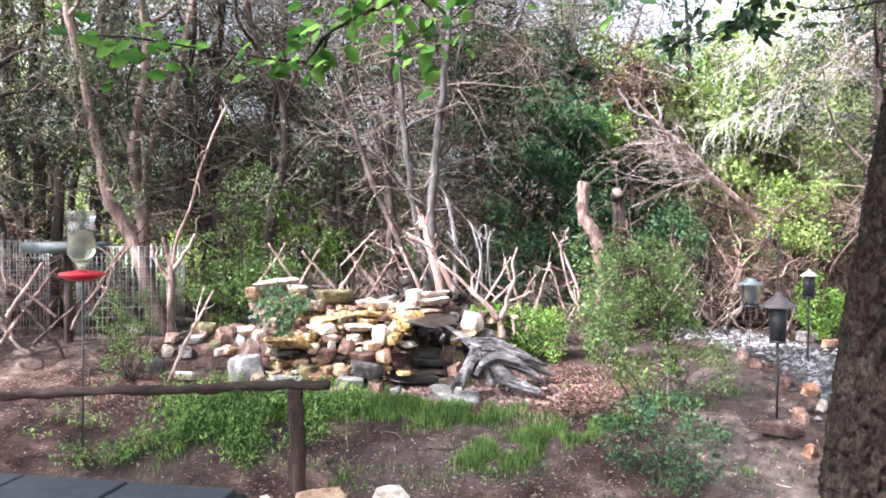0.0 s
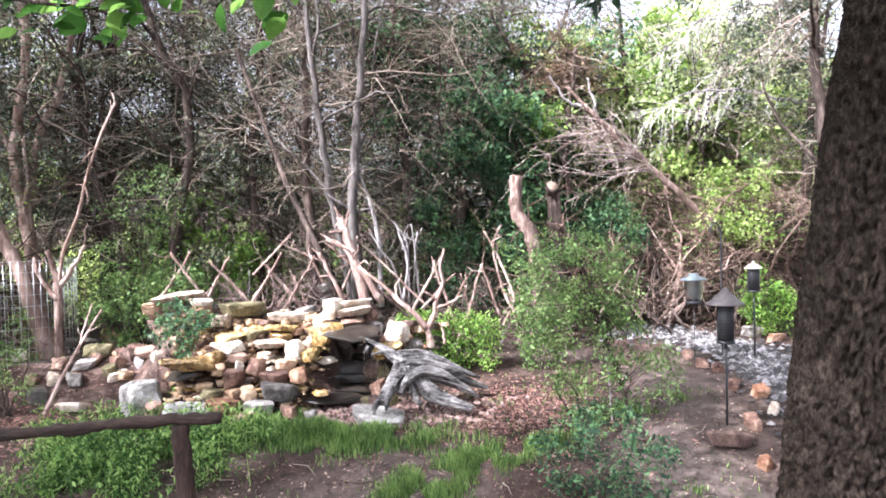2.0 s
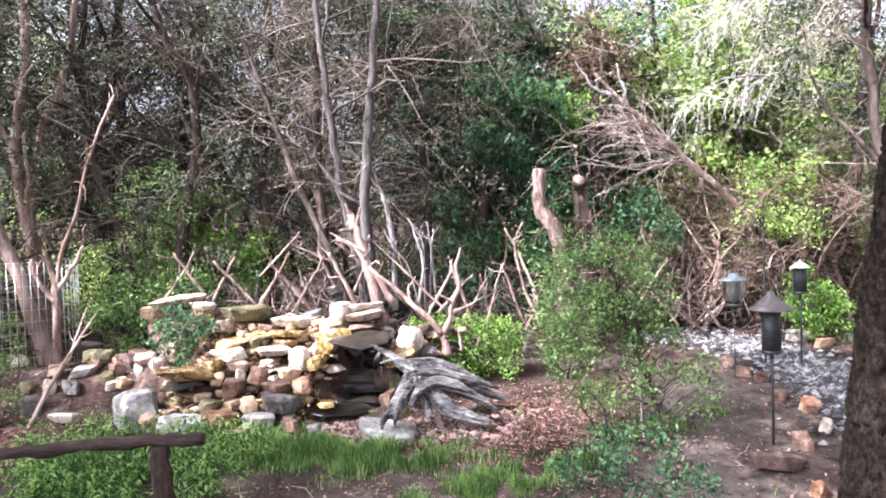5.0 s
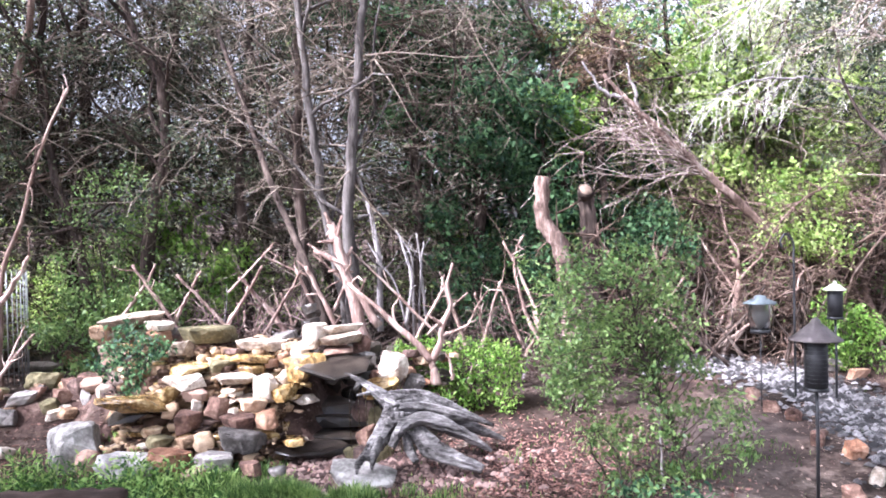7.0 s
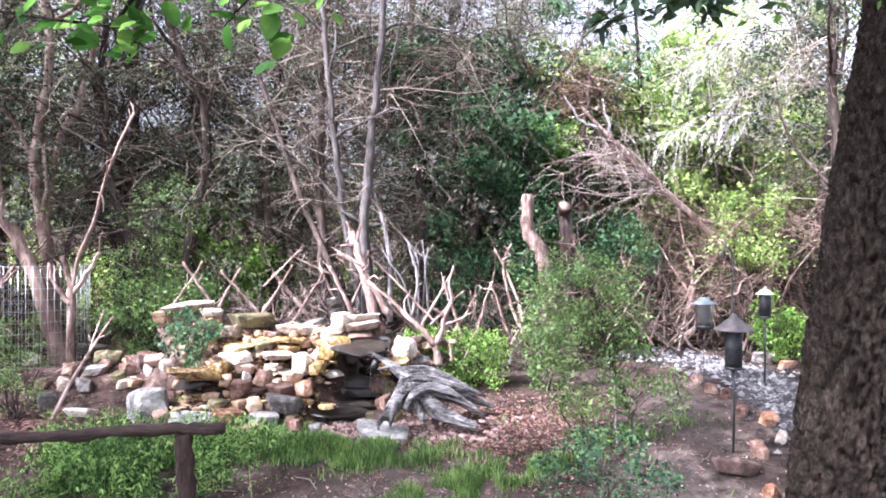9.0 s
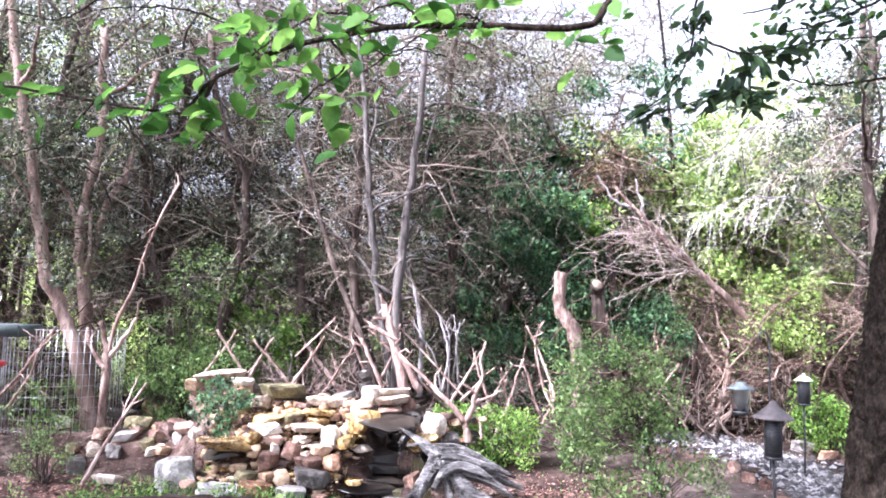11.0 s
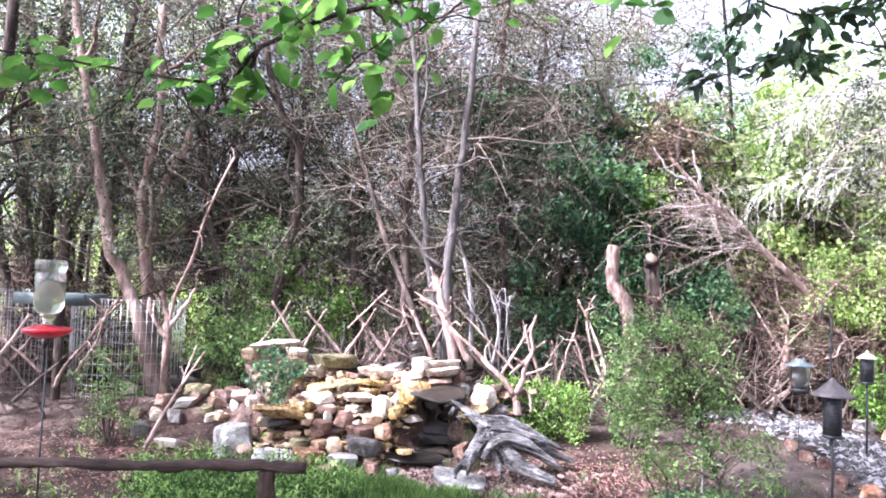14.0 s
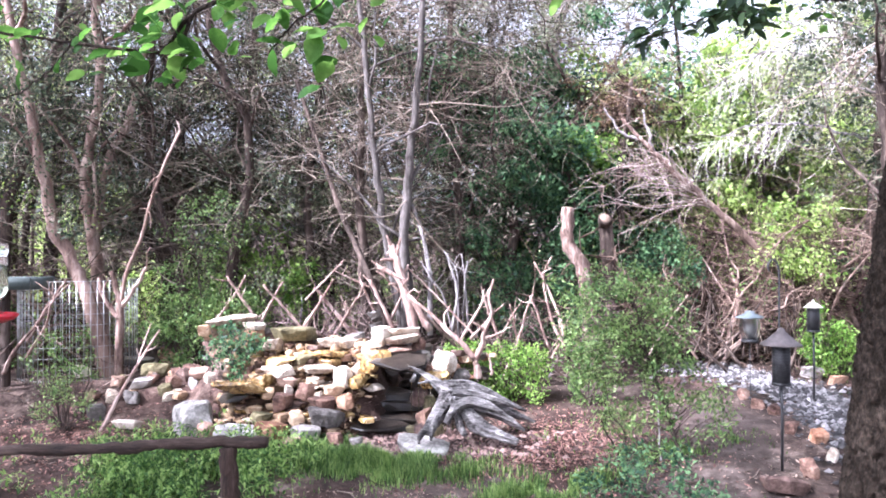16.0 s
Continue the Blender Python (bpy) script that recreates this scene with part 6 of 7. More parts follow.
shrub("green_shrub", (0.6, 8.7), 8, blob_clumps(28, 44, 0.75, 0.3, 0.2, 2.6, 0.26), M_LEAF_WOOD, 0.065, "tall dark leafy shrub behind the brush", 164, each=45)


def herbs():
    """Low leafy weeds along the rail, too many to count."""
    rng = np.random.default_rng(95)
    s, n = Soup(), 0
    for k in range(700):
        x, y = rng.normal(-2.2, 0.48), rng.normal(5.0, 0.3)
        if y < 4.4 or x > -1.2:
            continue
        if noise.noise((x * 2.2, y * 3.0, 4.0)) < -0.07:
            continue
        z = float(soil_z(x, y))
        h = rng.uniform(0.06, 0.27)
        add_tube(s, [(x, y, z - 0.01), (x + rng.normal(0, 0.02), y, z + h)], [0.003, 0.001], 3, False)
        m = 34
        p = np.array([x, y, z]) + np.stack([rng.normal(0, 0.05, m), rng.normal(0, 0.05, m), rng.uniform(0.02, h, m)], 1)
        leaves(s, p, rng.uniform(0.02, 0.06, m), rng, 0.34, 0.9)
    tagged(part("weeds", s, M_HERB), "low bright green leafy weeds along the rail", "weeds", kind="stuff")


herbs()


def grass():
    """Tufts of grass in patches on the trodden soil."""
    rng = np.random.default_rng(96)
    # centre, half length, half width, turn in degrees, blades, tallest
    spots = [((-0.72, 5.28), 0.82, 0.30, -4, 15000, 0.15), ((-1.25, 5.62), 0.34, 0.22, 30, 2600, 0.14), ((0.30, 4.86), 0.72, 0.17, 24, 8000, 0.13), ((-0.15, 4.55), 0.30, 0.16, 10, 3000, 0.12),
             ((1.45, 5.6), 0.3, 0.2, 0, 900, 0.1), ((2.0, 6.0), 0.4, 0.3, 0, 420, 0.08), ((-2.6, 4.5), 0.6, 0.2, 0, 260, 0.1), ((-1.3, 4.35), 0.5, 0.24, 0, 420, 0.1), ((0.4, 5.9), 1.0, 0.6, 0, 260, 0.07),
             ((1.6, 4.5), 0.8, 0.6, 0, 420, 0.07), ((4.2, 8.2), 1.0, 1.0, 0, 1200, 0.1), ((1.1, 6.3), 0.6, 0.8, 0, 420, 0.08), ((-0.3, 4.35), 1.4, 0.3, 0, 620, 0.07)]
    v = []
    for (cx, cy), sx, sy, turn, n, tall in spots:
        q, r = rng.uniform(0, 2 * np.pi, n), np.abs(rng.normal(0, 0.6, n))
        u, w_, k = r * np.cos(q) * sx, r * np.sin(q) * sy, radians(turn)
        x, y = cx + u * math.cos(k) - w_ * math.sin(k), cy + u * math.sin(k) + w_ * math.cos(k)
        tuft = np.array([noise.noise((a_ * 5, b_ * 5, 2.0)) for a_, b_ in zip(x, y)])
        keep = tuft > -0.3 + 0.25 * rng.random(n)
        x, y, r, tuft = x[keep], y[keep], r[keep], tuft[keep]
        n = len(x)
        z = soil_z(x, y)
        h = rng.uniform(0.3, 1.0, n) * tall * np.clip(0.75 + tuft, 0.45, 1.3) * np.clip(1.25 - 0.55 * r, 0.35, 1.0)
        a = rng.uniform(0, 2 * np.pi, n)
        bend_ = h * rng.uniform(0.1, 0.7, n)
        w = rng.uniform(0.002, 0.005, n)
        sx_, sy_ = -np.sin(a) * w, np.cos(a) * w
        p0 = np.stack([x, y, z - 0.01], 1)
        side = np.stack([sx_, sy_, 0 * w], 1)
        mid = p0 + np.stack([np.cos(a) * bend_ * 0.35, np.sin(a) * bend_ * 0.35, h * 0.65], 1)
        tip = p0 + np.stack([np.cos(a) * bend_, np.sin(a) * bend_, h], 1)
        v.append(np.stack([p0 - side, p0 + side, mid + side * 0.8, mid - side * 0.8, tip], 1).reshape(-1, 3))
    v = np.concatenate(v)
    n = len(v) // 5
    i = np.arange(n)[:, None] * 5
    s = Soup().add(v, i + np.array([[0, 1, 2, 3]]))
    s.f.append(i + np.array([[3, 2, 4]]))
    tagged(part("grass", s, M_GRASS), "tufts of green grass on trodden soil", "grass", kind="stuff")


grass()


def litter():
    """Dry leaves, bark chips and twigs over the soil."""
    rng = np.random.default_rng(97)
    n = 70000
    x, y = rng.uniform(-6, 6, n), 3.0 + 7.5 * rng.random(n) ** 1.2
    keep = np.array([noise.noise((a * 0.9, b * 0.9, 0.5)) > -0.15 + 0.5 * rng.random() - 0.25 for a, b in zip(x, y)])
    x, y = np.concatenate([x[keep], rng.normal(-0.4, 0.8, 5000)]), np.concatenate([y[keep], rng.uniform(3.9, 4.9, 5000)])
    p = np.stack([x, y, soil_z(x, y) + 0.008], 1)
    n = len(p)
    size = (0.008 + 0.036 * rng.random(n) ** 2.2)[:, None]
    a = rng.uniform(0, 2 * np.pi, n)
    d = np.stack([np.cos(a), np.sin(a), rng.normal(0, 0.25, n)], 1)
    s_ = np.stack([-np.sin(a), np.cos(a), rng.normal(0, 0.25, n)], 1) * rng.uniform(0.25, 0.6, (n, 1))
    v = np.stack([p - d * size / 2, p + s_ * size / 2, p + d * size / 2, p - s_ * size / 2], 1).reshape(-1, 3)
    s = Soup().add(v, np.arange(4 * n).reshape(n, 4))
    tagged(part("leaf_litter", s, M_LITTER), "dry reddish leaf litter and bark chips", "leaf litter", kind="stuff")
    m = 15000
    mx = np.concatenate([rng.normal(0.5, 0.5, 9000), rng.normal(-3.1, 0.7, 6000)])
    my = np.concatenate([rng.normal(5.7, 0.45, 9000), rng.normal(5.75, 0.5, 6000)])
    chips = Soup()
    cp = np.stack([mx, my, soil_z(mx, my) + 0.006], 1)
    ca = rng.uniform(0, 2 * np.pi, m)
    cd = np.stack([np.cos(ca), np.sin(ca), rng.normal(0, 0.3, m)], 1) * (0.008 + 0.025 * rng.random((m, 1)) ** 2)
    cs = np.stack([-np.sin(ca), np.cos(ca), rng.normal(0, 0.3, m)], 1) * 0.007
    chips.add(np.stack([cp - cd, cp + cs, cp + cd, cp - cs], 1).reshape(-1, 3), np.arange(4 * m).reshape(m, 4))
    tagged(part("bark_mulch", chips, M_MULCH), "reddish bark mulch chips on the beds", "mulch", kind="stuff")
    t = Soup()
    for k in range(420):
        q = p[rng.integers(n)]
        add_tube(t, walk_out(rng, q, (rng.normal(), rng.normal(), 0.03), rng.uniform(0.05, 0.24), 4, 0.15), [0.0035, 0.0035, 0.003, 0.0025, 0.0015], 4, False)
    tagged(part("fallen_twigs", t, M_TWIG), "fallen dry twigs scattered on the soil", "twigs", kind="stuff")


litter()


# ---------------------------------------------------------------- wire cage, green tray, deck corner
def wire_cage(place, r, h, a0, a1):
    x, y = place
    z = float(soil_z(x, y))
    t = thing("wire_cage", (x, y, z), "round galvanised wire mesh plant cage", "wire cage", "wire cages")
    n = int(abs(a1 - a0) * r / 0.06)
    for k in range(n + 1):
        a = a0 + (a1 - a0) * k / n
        part("wire", rod([(r * math.cos(a), r * math.sin(a), -0.03), (r * math.cos(a), r * math.sin(a), h)], 0.003, 5), M_WIRE, t)
    m = int(h / 0.1)
    for k in range(m + 1):
        zz = h * k / m
        part("hoop", rod([(r * math.cos(a), r * math.sin(a), zz) for a in np.linspace(a0, a1, 22)], 0.0022, 5), M_WIRE, t)


wire_cage((-4.12, 7.30), 0.55, 0.95, 0.0, radians(360))
wire_cage((-5.35, 7.0), 0.4, 1.0, 0.0, radians(360))


def green_tray():
    t = thing("platform_feeder", (-4.5, 6.7, 0.05), "faded grey-green wooden platform feeder on a post", "bird feeder", "bird feeders")
    for lo, hi in (((-0.36, -0.2, 1.16), (0.36, -0.175, 1.27)), ((-0.36, 0.175, 1.16), (0.36, 0.2, 1.27)), ((-0.36, -0.172, 1.16), (-0.335, 0.172, 1.265)), ((0.335, -0.172, 1.16), (0.36, 0.172, 1.265))):
        part("board", box(Soup(), lo, hi), M_GREENPAINT, t)
    part("base_panel", box(Soup(), (-0.33, -0.17, 1.165), (0.33, 0.17, 1.185)), M_GREENPAINT, t)
    part("post", box(Soup(), (-0.03, -0.03, -0.2), (0.03, 0.03, 1.163)), M_BARK, t)


green_tray()


def deck_corner():
    t = thing("deck", (-3.6, 3.42, -0.47), "dark grey rubber paver deck corner", "deck", kind="structure")
    t.rotation_euler = (0, 0, radians(-7))
    rng = random.Random(3)
    part("deck_bed", box(Soup(), (-2.6, -6.0, 0.0), (1.96, 0.36, 0.40)), M_JOINT, t)
    for i in range(6):
        for j in range(8):
            x0, y0 = -2.2 + i * 0.69, 0.34 - (j + 1) * 0.69
            bm = bmesh.new()
            bmesh.ops.create_cube(bm, size=1)
            for q in bm.verts:
                q.co = Vector(((q.co.x + 0.5) * 0.67 + x0, (q.co.y + 0.5) * 0.67 + y0, q.co.z * 0.05 + 0.42 + rng.uniform(-0.001, 0.001)))
            bmesh.ops.bevel(bm, geom=bm.edges[:], offset=0.008, segments=1, affect="EDGES")
            part("paver", bm, M_SLATE, t)


deck_corner()


# ---------------------------------------------------------------- the near tree and its boughs
def near_tree():
    """The big tree beside the viewer: a furrowed trunk that leans a little."""
    rng = np.random.default_rng(77)
    t = thing("elm_tree", (2.2, 4.2, -0.35), "thick dark furrowed tree trunk beside the path", "tree")
    rows_, sides = 420, 190
    stem = bend([(2.29, 4.2, -0.7), (2.33, 4.2, 0.0), (2.44, 4.2, 0.95), (2.61, 4.2, 2.1), (2.79, 4.2, 3.2), (2.95, 4.15, 5.0)], rows_) - np.array(t.location)
    s = Soup()
    add_tube(s, stem, np.linspace(0.335, 0.285, rows_) * (1 + 0.15 * np.exp(-np.linspace(0, 22, rows_))), sides)
    v = s.v[0]
    body = v[:rows_ * sides].reshape(rows_, sides, 3)
    out = np.zeros((rows_, sides))
    for i in range(rows_):
        for j in range(sides):
            a = 2 * math.pi * j / sides
            zz = stem[i][2]
            q = Vector((math.cos(a) * 13, math.sin(a) * 13, zz * 15))
            w = Vector((noise.noise(q * 0.5), noise.noise(q * 0.5 + Vector((7, 3, 1))), 0)) * 0.9
            d = noise.voronoi(q + w)[0]
            pit = min(1.0, max(0.0, (noise.noise(q * 0.95 + w) - 0.08) / 0.3))
            out[i, j] = min(0.35, d[1] - d[0]) * 0.045 - pit * 0.055 + noise.noise(q * 2.4) * 0.008 + noise.noise(q * 0.3) * 0.014
    centre = stem[:, None, :]
    body += (body - centre) / np.linalg.norm(body - centre, axis=2)[..., None] * (out[..., None] - 0.004)
    part("trunk", s, M_DARKBARK, t, smooth=True)
    return t


elm = near_tree()


def leaf_mesh(name, length, width, seed, mat):
    """A pointed leaf with a bent blade and toothed edge."""
    rng = random.Random(seed)
    n = 9
    v, f = [], []
    for i in range(n):
        u = i / (n - 1)
        w = width * 0.62 * math.sin(math.pi * min(1, u * 0.92 + 0.04)) ** 0.75 * (1.15 - 0.5 * u) * (1 if i < n - 1 else 0.03)
        tooth = 1 + 0.06 * (i % 2)
        sag = -0.16 * length * u * u
        for side in (-1, 0, 1):
            v.append((u * length, side * w * tooth, sag + (0.18 * w if side else 0) + rng.uniform(-0.002, 0.002)))
    for i in range(n - 1):
        a = i * 3
        f += [(a, a + 3, a + 4, a + 1), (a + 1, a + 4, a + 5, a + 2)]
    s = Soup().add(v, f)
    s.add([(-0.012, 0.0012, 0), (-0.012, -0.0012, 0), (0, -0.0012, 0), (0, 0.0012, 0)], [(0, 1, 2, 3)])
    return s.mesh(name, mat, True)


NEAR_LEAVES = [leaf_mesh("leaf", 0.044 + 0.0095 * k, 0.026 + 0.005 * k, k, M_LEAF_NEAR) for k in range(5)]
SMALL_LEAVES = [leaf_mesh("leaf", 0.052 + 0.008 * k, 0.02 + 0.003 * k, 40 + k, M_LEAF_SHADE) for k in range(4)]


# alternate leaf shapes take the plain and the shade-darkened colour
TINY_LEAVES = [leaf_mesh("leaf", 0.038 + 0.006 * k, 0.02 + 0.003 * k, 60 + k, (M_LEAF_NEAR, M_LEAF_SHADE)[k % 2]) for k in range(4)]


def bough(name, twigs, label, seed, shapes, per_metre, spread=0.03, droop=0.5):
    """A hanging bough: each twig a bent rod with leaves along it."""
    rng = np.random.default_rng(seed)
    base = np.array(twigs[0][0][0], float)
    t = thing(name, tuple(base), label, "branch", "overhanging boughs")
    made = 0
    for pts, r0, r1, rate in twigs:
        p = bend(np.array(pts, float) - base, 26, 0.002, rng)
        s = Soup()
        add_tube(s, p, np.linspace(r0, r1, 26), 8)
        part("twig", s, M_DARKBARK, t, smooth=True)
        L = np.linalg.norm(np.diff(p, axis=0), axis=1).sum()
        for k in range(int(L * per_metre * rate)):
            if made > 290:
                break
            i = rng.integers(1, 26)
            q = p[i] + rng.normal(0, spread, 3)
            d = p[i] - p[i - 1]
            d /= np.linalg.norm(d)
            d = d + rng.normal(0, 0.7, 3)
            d[2] = d[2] * 0.6 - droop * 0.5
            ob = part("leaf", shapes[rng.integers(len(shapes))], parent=t)
            ob.matrix_basis = Matrix.Translation(q) @ Vector(d).to_track_quat("X", "Z").to_matrix().to_4x4() @ Matrix.Rotation(rng.normal(0, 0.6), 4, "X")
            k_ = rng.uniform(0.75, 1.2)
            ob.scale = (k_, k_, k_)
            made += 1
    return t


bough_twigs = []
bough_twigs.append(([(0.86, 2.50, 2.99), (0.51, 2.30, 2.72), (0.34, 2.15, 2.49), (0.27, 2.10, 2.40), (-0.02, 2.05, 2.38), (-0.31, 2.00, 2.35), (-0.47, 1.95, 2.30), (-0.65, 1.92, 2.23), (-0.77, 1.90, 2.16), (-0.85, 1.90, 2.06)], 0.014, 0.005, 0.7))
bough_twigs.append(([(-0.77, 1.90, 2.16), (-0.81, 1.90, 2.08), (-0.87, 1.90, 2.06), (-1.10, 1.90, 2.09), (-1.30, 1.90, 2.12), (-1.47, 1.90, 2.15), (-1.67, 1.90, 2.16)], 0.006, 0.003, 1.5))
bough_twigs.append(([(-0.31, 2.00, 2.35), (-0.46, 1.95, 2.37), (-0.60, 1.90, 2.28), (-0.71, 1.85, 2.16)], 0.004, 0.002, 1.6))
bough_twigs.append(([(-0.47, 1.95, 2.30), (-0.41, 1.90, 2.20), (-0.49, 1.85, 2.11), (-0.55, 1.85, 2.04)], 0.004, 0.002, 1.8))
bough_twigs.append(([(-0.02, 2.05, 2.38), (-0.11, 2.00, 2.39), (-0.27, 2.00, 2.29), (-0.39, 1.95, 2.19)], 0.004, 0.002, 1.6))
bough_twigs.append(([(-0.65, 1.92, 2.23), (-0.78, 1.95, 2.34), (-0.95, 1.95, 2.38), (-1.15, 1.95, 2.37)], 0.004, 0.002, 1.6))
bough_twigs.append(([(-1.10, 1.90, 2.09), (-1.15, 1.90, 2.03), (-1.24, 1.90, 1.96), (-1.35, 1.90, 1.93)], 0.003, 0.002, 1.6))
bough_twigs.append(([(-0.87, 1.90, 2.06), (-0.83, 1.90, 2.04), (-0.75, 1.88, 1.99)], 0.003, 0.002, 1.6))
bough_twigs.append(([(-0.21, 2.00, 2.36), (-0.28, 2.00, 2.42), (-0.36, 1.95, 2.37), (-0.41, 1.90, 2.27)], 0.004, 0.002, 1.6))
bough_twigs.append(([(-0.39, 1.95, 2.31), (-0.31, 1.95, 2.25), (-0.23, 1.95, 2.27), (-0.14, 1.95, 2.25)], 0.003, 0.002, 1.4))
bough_twigs.append(([(-0.94, 1.90, 2.47), (-1.09, 1.90, 2.39), (-1.22, 1.90, 2.32), (-1.37, 1.90, 2.35)], 0.003, 0.002, 1.4))
bough_twigs.append(([(-1.44, 1.90, 2.12), (-1.48, 1.88, 1.96), (-1.42, 1.86, 1.80), (-1.32, 1.86, 1.66)], 0.003, 0.002, 0.9))
bough("elm_bough", bough_twigs,
      "overhanging elm bough with large bright green leaves", 111, NEAR_LEAVES, 54, 0.062, 0.2)
bough_twigs = []
bough_twigs.append(([(0.87, 2.70, 3.01), (0.79, 2.70, 2.79), (0.77, 2.70, 2.66), (0.75, 2.70, 2.54), (0.66, 2.65, 2.38), (0.48, 2.60, 2.24)], 0.006, 0.002, 1.0))
bough_twigs.append(([(0.79, 2.70, 2.60), (0.94, 2.70, 2.55), (1.10, 2.75, 2.58), (1.29, 2.80, 2.64), (1.60, 2.90, 2.70)], 0.005, 0.003, 0.5))
bough_twigs.append(([(0.94, 2.70, 2.55), (0.96, 2.70, 2.48), (0.87, 2.70, 2.40), (0.70, 2.65, 2.32), (0.58, 2.65, 2.29)], 0.004, 0.002, 2.2))
bough_twigs.append(([(0.87, 2.70, 2.40), (0.98, 2.70, 2.39), (1.02, 2.70, 2.41)], 0.003, 0.002, 2.5))
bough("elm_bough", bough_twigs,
      "drooping leafy bough coloured dark as if backlit", 112, SMALL_LEAVES, 75, 0.03)
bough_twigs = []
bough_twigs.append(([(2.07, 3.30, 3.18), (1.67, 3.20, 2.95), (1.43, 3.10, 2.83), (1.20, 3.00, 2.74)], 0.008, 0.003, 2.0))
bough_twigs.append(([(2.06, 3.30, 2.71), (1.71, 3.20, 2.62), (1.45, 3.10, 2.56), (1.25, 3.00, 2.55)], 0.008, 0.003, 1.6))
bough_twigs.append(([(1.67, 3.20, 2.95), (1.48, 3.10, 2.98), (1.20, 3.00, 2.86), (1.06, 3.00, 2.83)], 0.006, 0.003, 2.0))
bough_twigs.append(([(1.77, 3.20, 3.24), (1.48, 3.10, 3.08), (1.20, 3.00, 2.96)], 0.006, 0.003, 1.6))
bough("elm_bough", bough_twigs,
      "leafy bough of the near tree with some shade-dark leaves", 113, TINY_LEAVES, 110, 0.08)


def overhead_crown(owner, top, ends, seed, clumps=10):
    """Limbs and leaves overhead, out of view, added to cast the yard's dappled shade."""
    rng = np.random.default_rng(seed)
    base = np.array(owner.location)
    lv = Soup()
    for end in ends:
        end = np.array(end, float)
        mid = (top + end) / 2 + np.array([0, 0, rng.uniform(0.1, 0.5)])
        p = bend(np.array([np.array(top) - [0, 0, rng.uniform(0, 0.9)], mid, end]) - base, 16, 0.04, rng)
        s = Soup()
        add_tube(s, p, np.linspace(0.09, 0.015, 16), 8, False)
        part("limb", s, M_DARKBARK, owner, smooth=True)
        for _ in range(clumps):
            c = p[rng.integers(5, 16)] + rng.normal(0, 0.45, 3) * np.array([1, 1, 0.5])
            n = 150
            leaves(lv, clump(rng, c, rng.uniform(0.3, 0.75), n, 0.5), 0.1 * rng.uniform(0.6, 1.2, n), rng, 0.55, 0.9)
    part("crown", lv, M_LEAF_NEAR, owner, "unseen leafy crown added to dapple the yard")


# limb ends set along the sun's path, out of view, to shade chosen spots
overhead_crown(elm, np.array([2.9, 4.1, 5.2]), [(-1.0, 2.1, 5.0), (-0.5, 2.4, 5.0), (0.0, 2.7, 5.1), (0.6, 3.0, 5.0), (-0.8, 2.6, 4.9), (-0.2, 2.0, 4.8), (-1.3, 1.7, 4.7), (-2.8, 2.4, 5.1), (-2.2, 2.3, 5.0), (-1.7, 2.0, 5.0), (-2.4, 1.8, 5.0), (-3.2, 2.8, 5.2), (1.2, 0.5, 5.2), (2.6, 0.6, 5.5), (-0.6, 0.8, 5.0), (-1.7, 3.4, 5.2), (-1.2, 3.6, 5.2), (-2.2, 3.8, 5.3), (-2.0, 3.2, 5.1), (-0.8, 3.8, 5.3)], 120, 12)


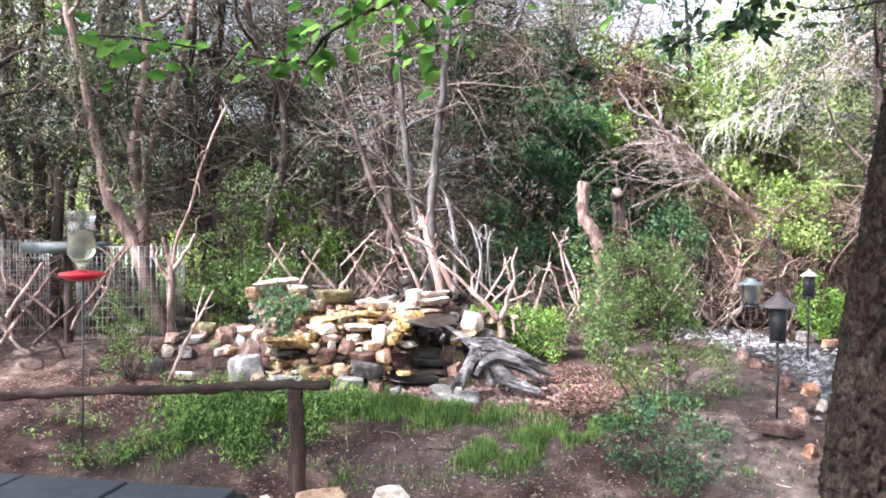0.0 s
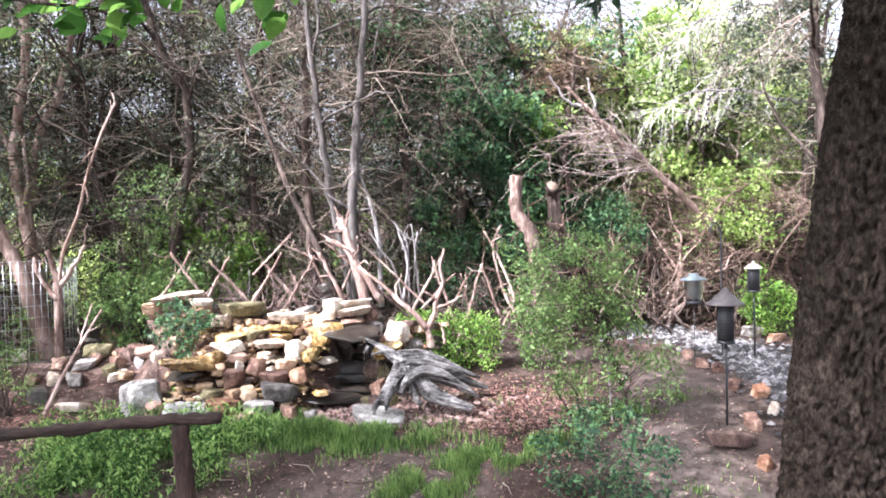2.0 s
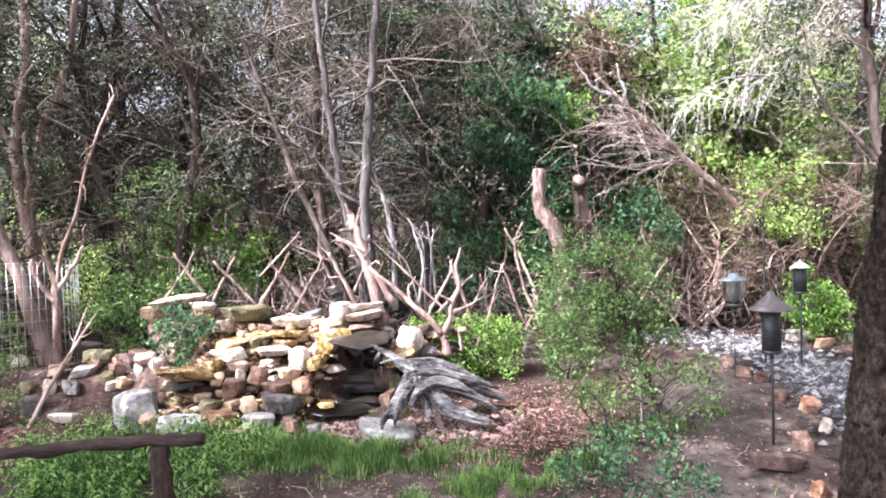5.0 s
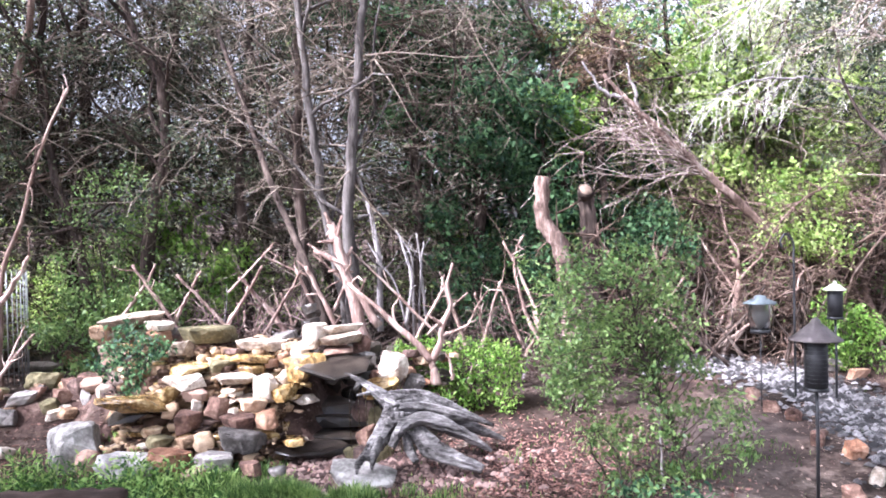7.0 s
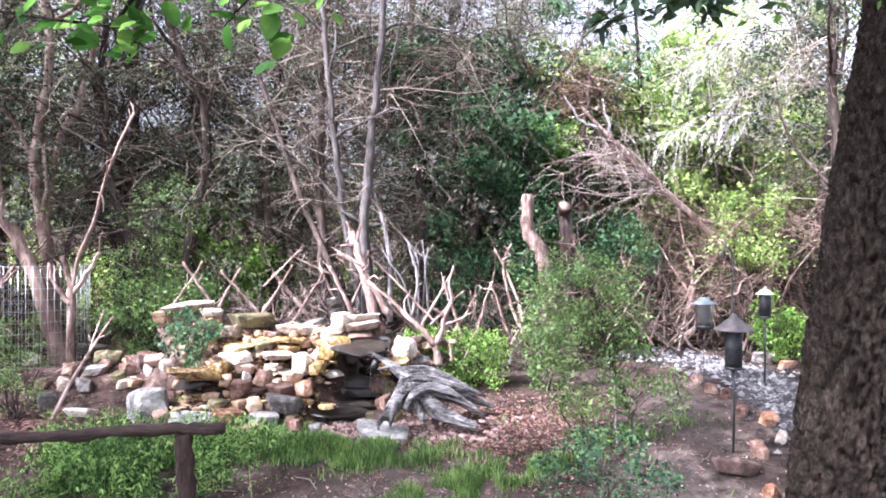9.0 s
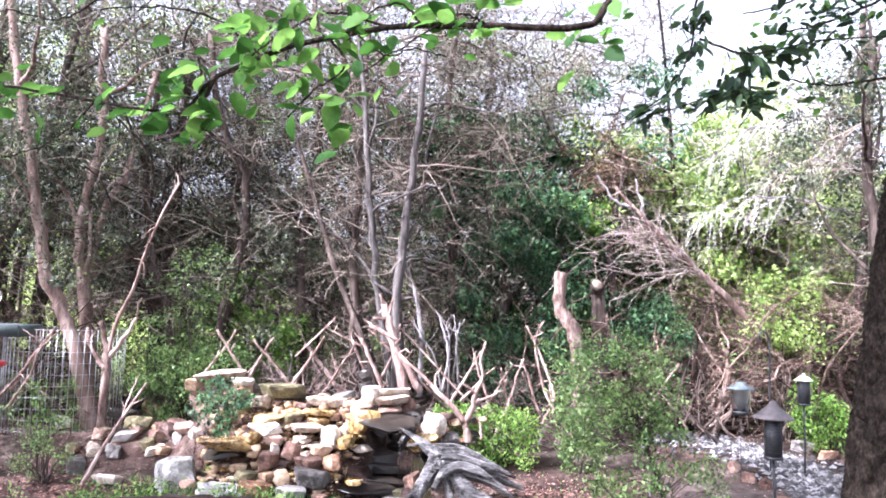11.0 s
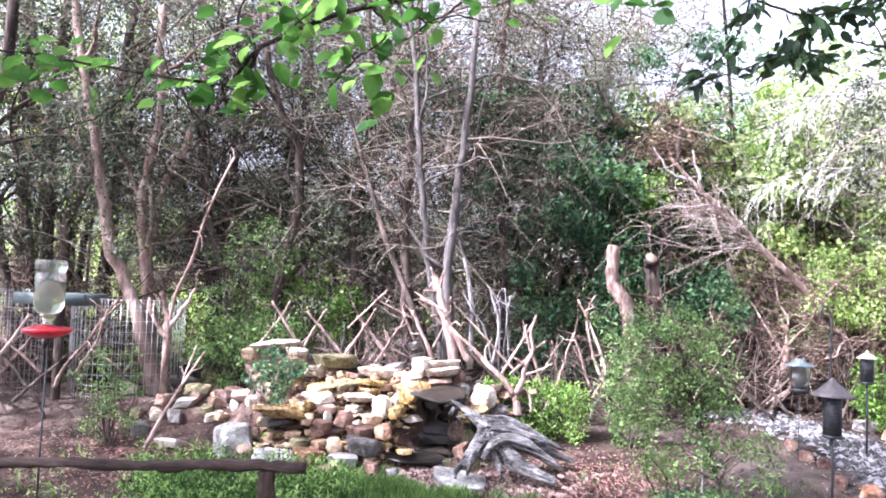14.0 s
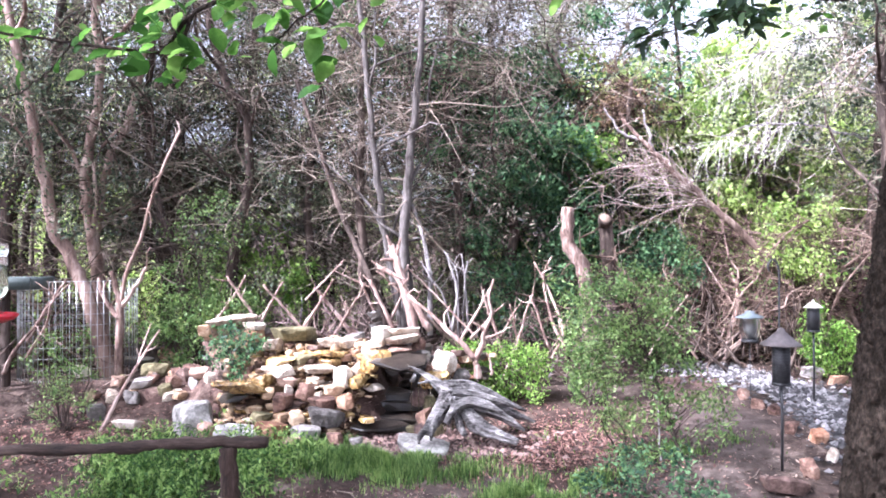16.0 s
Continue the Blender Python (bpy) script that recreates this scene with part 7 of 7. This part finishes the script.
def unseen_shade_elm(x, y, ends, seed):
    """An unseen tree beside the viewer, added to shade the yard."""
    rng = np.random.default_rng(seed)
    t = thing("elm_tree", (x, y, -0.45), "unseen elm added beside the deck to shade the yard", "tree")
    s = Soup()
    p = bend([(0, 0, 0), (0.1, 0.05, 1.8), (0.0, 0.1, 3.6), (0.1, 0.1, 4.6)], 40, 0.006, rng)
    add_tube(s, p, np.linspace(0.2, 0.1, 40), 16, rough=0.05, rng=rng)
    part("trunk", s, M_DARKBARK, t, smooth=True)
    overhead_crown(t, np.array([x + 0.1, y + 0.1, 4.1]), ends, seed + 1, 12)


unseen_shade_elm(-5.6, 0.6, [(-4.2, 1.4, 4.8), (-4.9, 1.9, 4.9), (-3.4, 1.6, 4.8), (-5.6, 2.0, 4.9), (-3.0, 1.2, 4.9), (-4.0, 2.3, 5.1), (-6.3, 1.6, 5.0), (-6.8, 2.2, 5.2), (-5.3, 2.6, 5.1), (-7.2, 1.2, 5.0), (-3.6, 0.8, 4.7), (-5.0, 0.9, 4.7), (-6.0, 2.7, 5.0), (-2.6, 1.6, 4.9), (-4.5, 2.7, 5.2), (-7.4, 2.5, 5.2), (-6.4, 0.7, 4.8), (-7.8, 2.9, 5.0), (-8.3, 2.3, 5.0), (-7.3, 3.4, 5.2), (-8.0, 3.5, 5.2), (-6.6, 3.3, 5.1)], 130)


# dead cedar scrub under the sunlit leaves and behind the wire cage
for k, (x, y, h, lean) in enumerate([(2.4, 9.0, 1.0, 0.2), (3.0, 8.9, 1.1, -0.2), (3.7, 8.7, 1.3, 0.2), (4.4, 8.7, 1.5, -0.2), (1.9, 9.8, 1.6, 0.2), (5.0, 8.4, 1.6, 0.2), (3.4, 9.9, 1.7, 0.2), (4.2, 9.9, 1.8, 0), (1.5, 8.6, 1.0, 0.2), (2.1, 8.4, 0.9, -0.2), (2.7, 8.5, 1.3, 0.2), (3.3, 8.4, 1.2, 0.2), (3.8, 8.3, 1.3, -0.1), (-5.1, 7.9, 0.8, 0.2), (-5.7, 7.4, 0.7, 0.1), (-4.7, 8.6, 0.9, -0.2), (-6.2, 8.3, 0.9, 0.2)]):
    woodland_tree("dead_scrub", [(x, y, 0.2), (x + lean * 0.4, y, h * 0.4), (x + lean, y, h * 0.75), (x + lean * 0.7, y, h)], 0.045, "dense reddish-brown dead cedar scrub", M_REDBARK, M_LEAF_SHRUB, 330 + k, sprays=130, spray_len=0.7, clumps=5, leaves_each=70, leaf=0.045, crown_radius=0.3, dead=M_DEADSCRUB, category="shrub", limb_count=4)
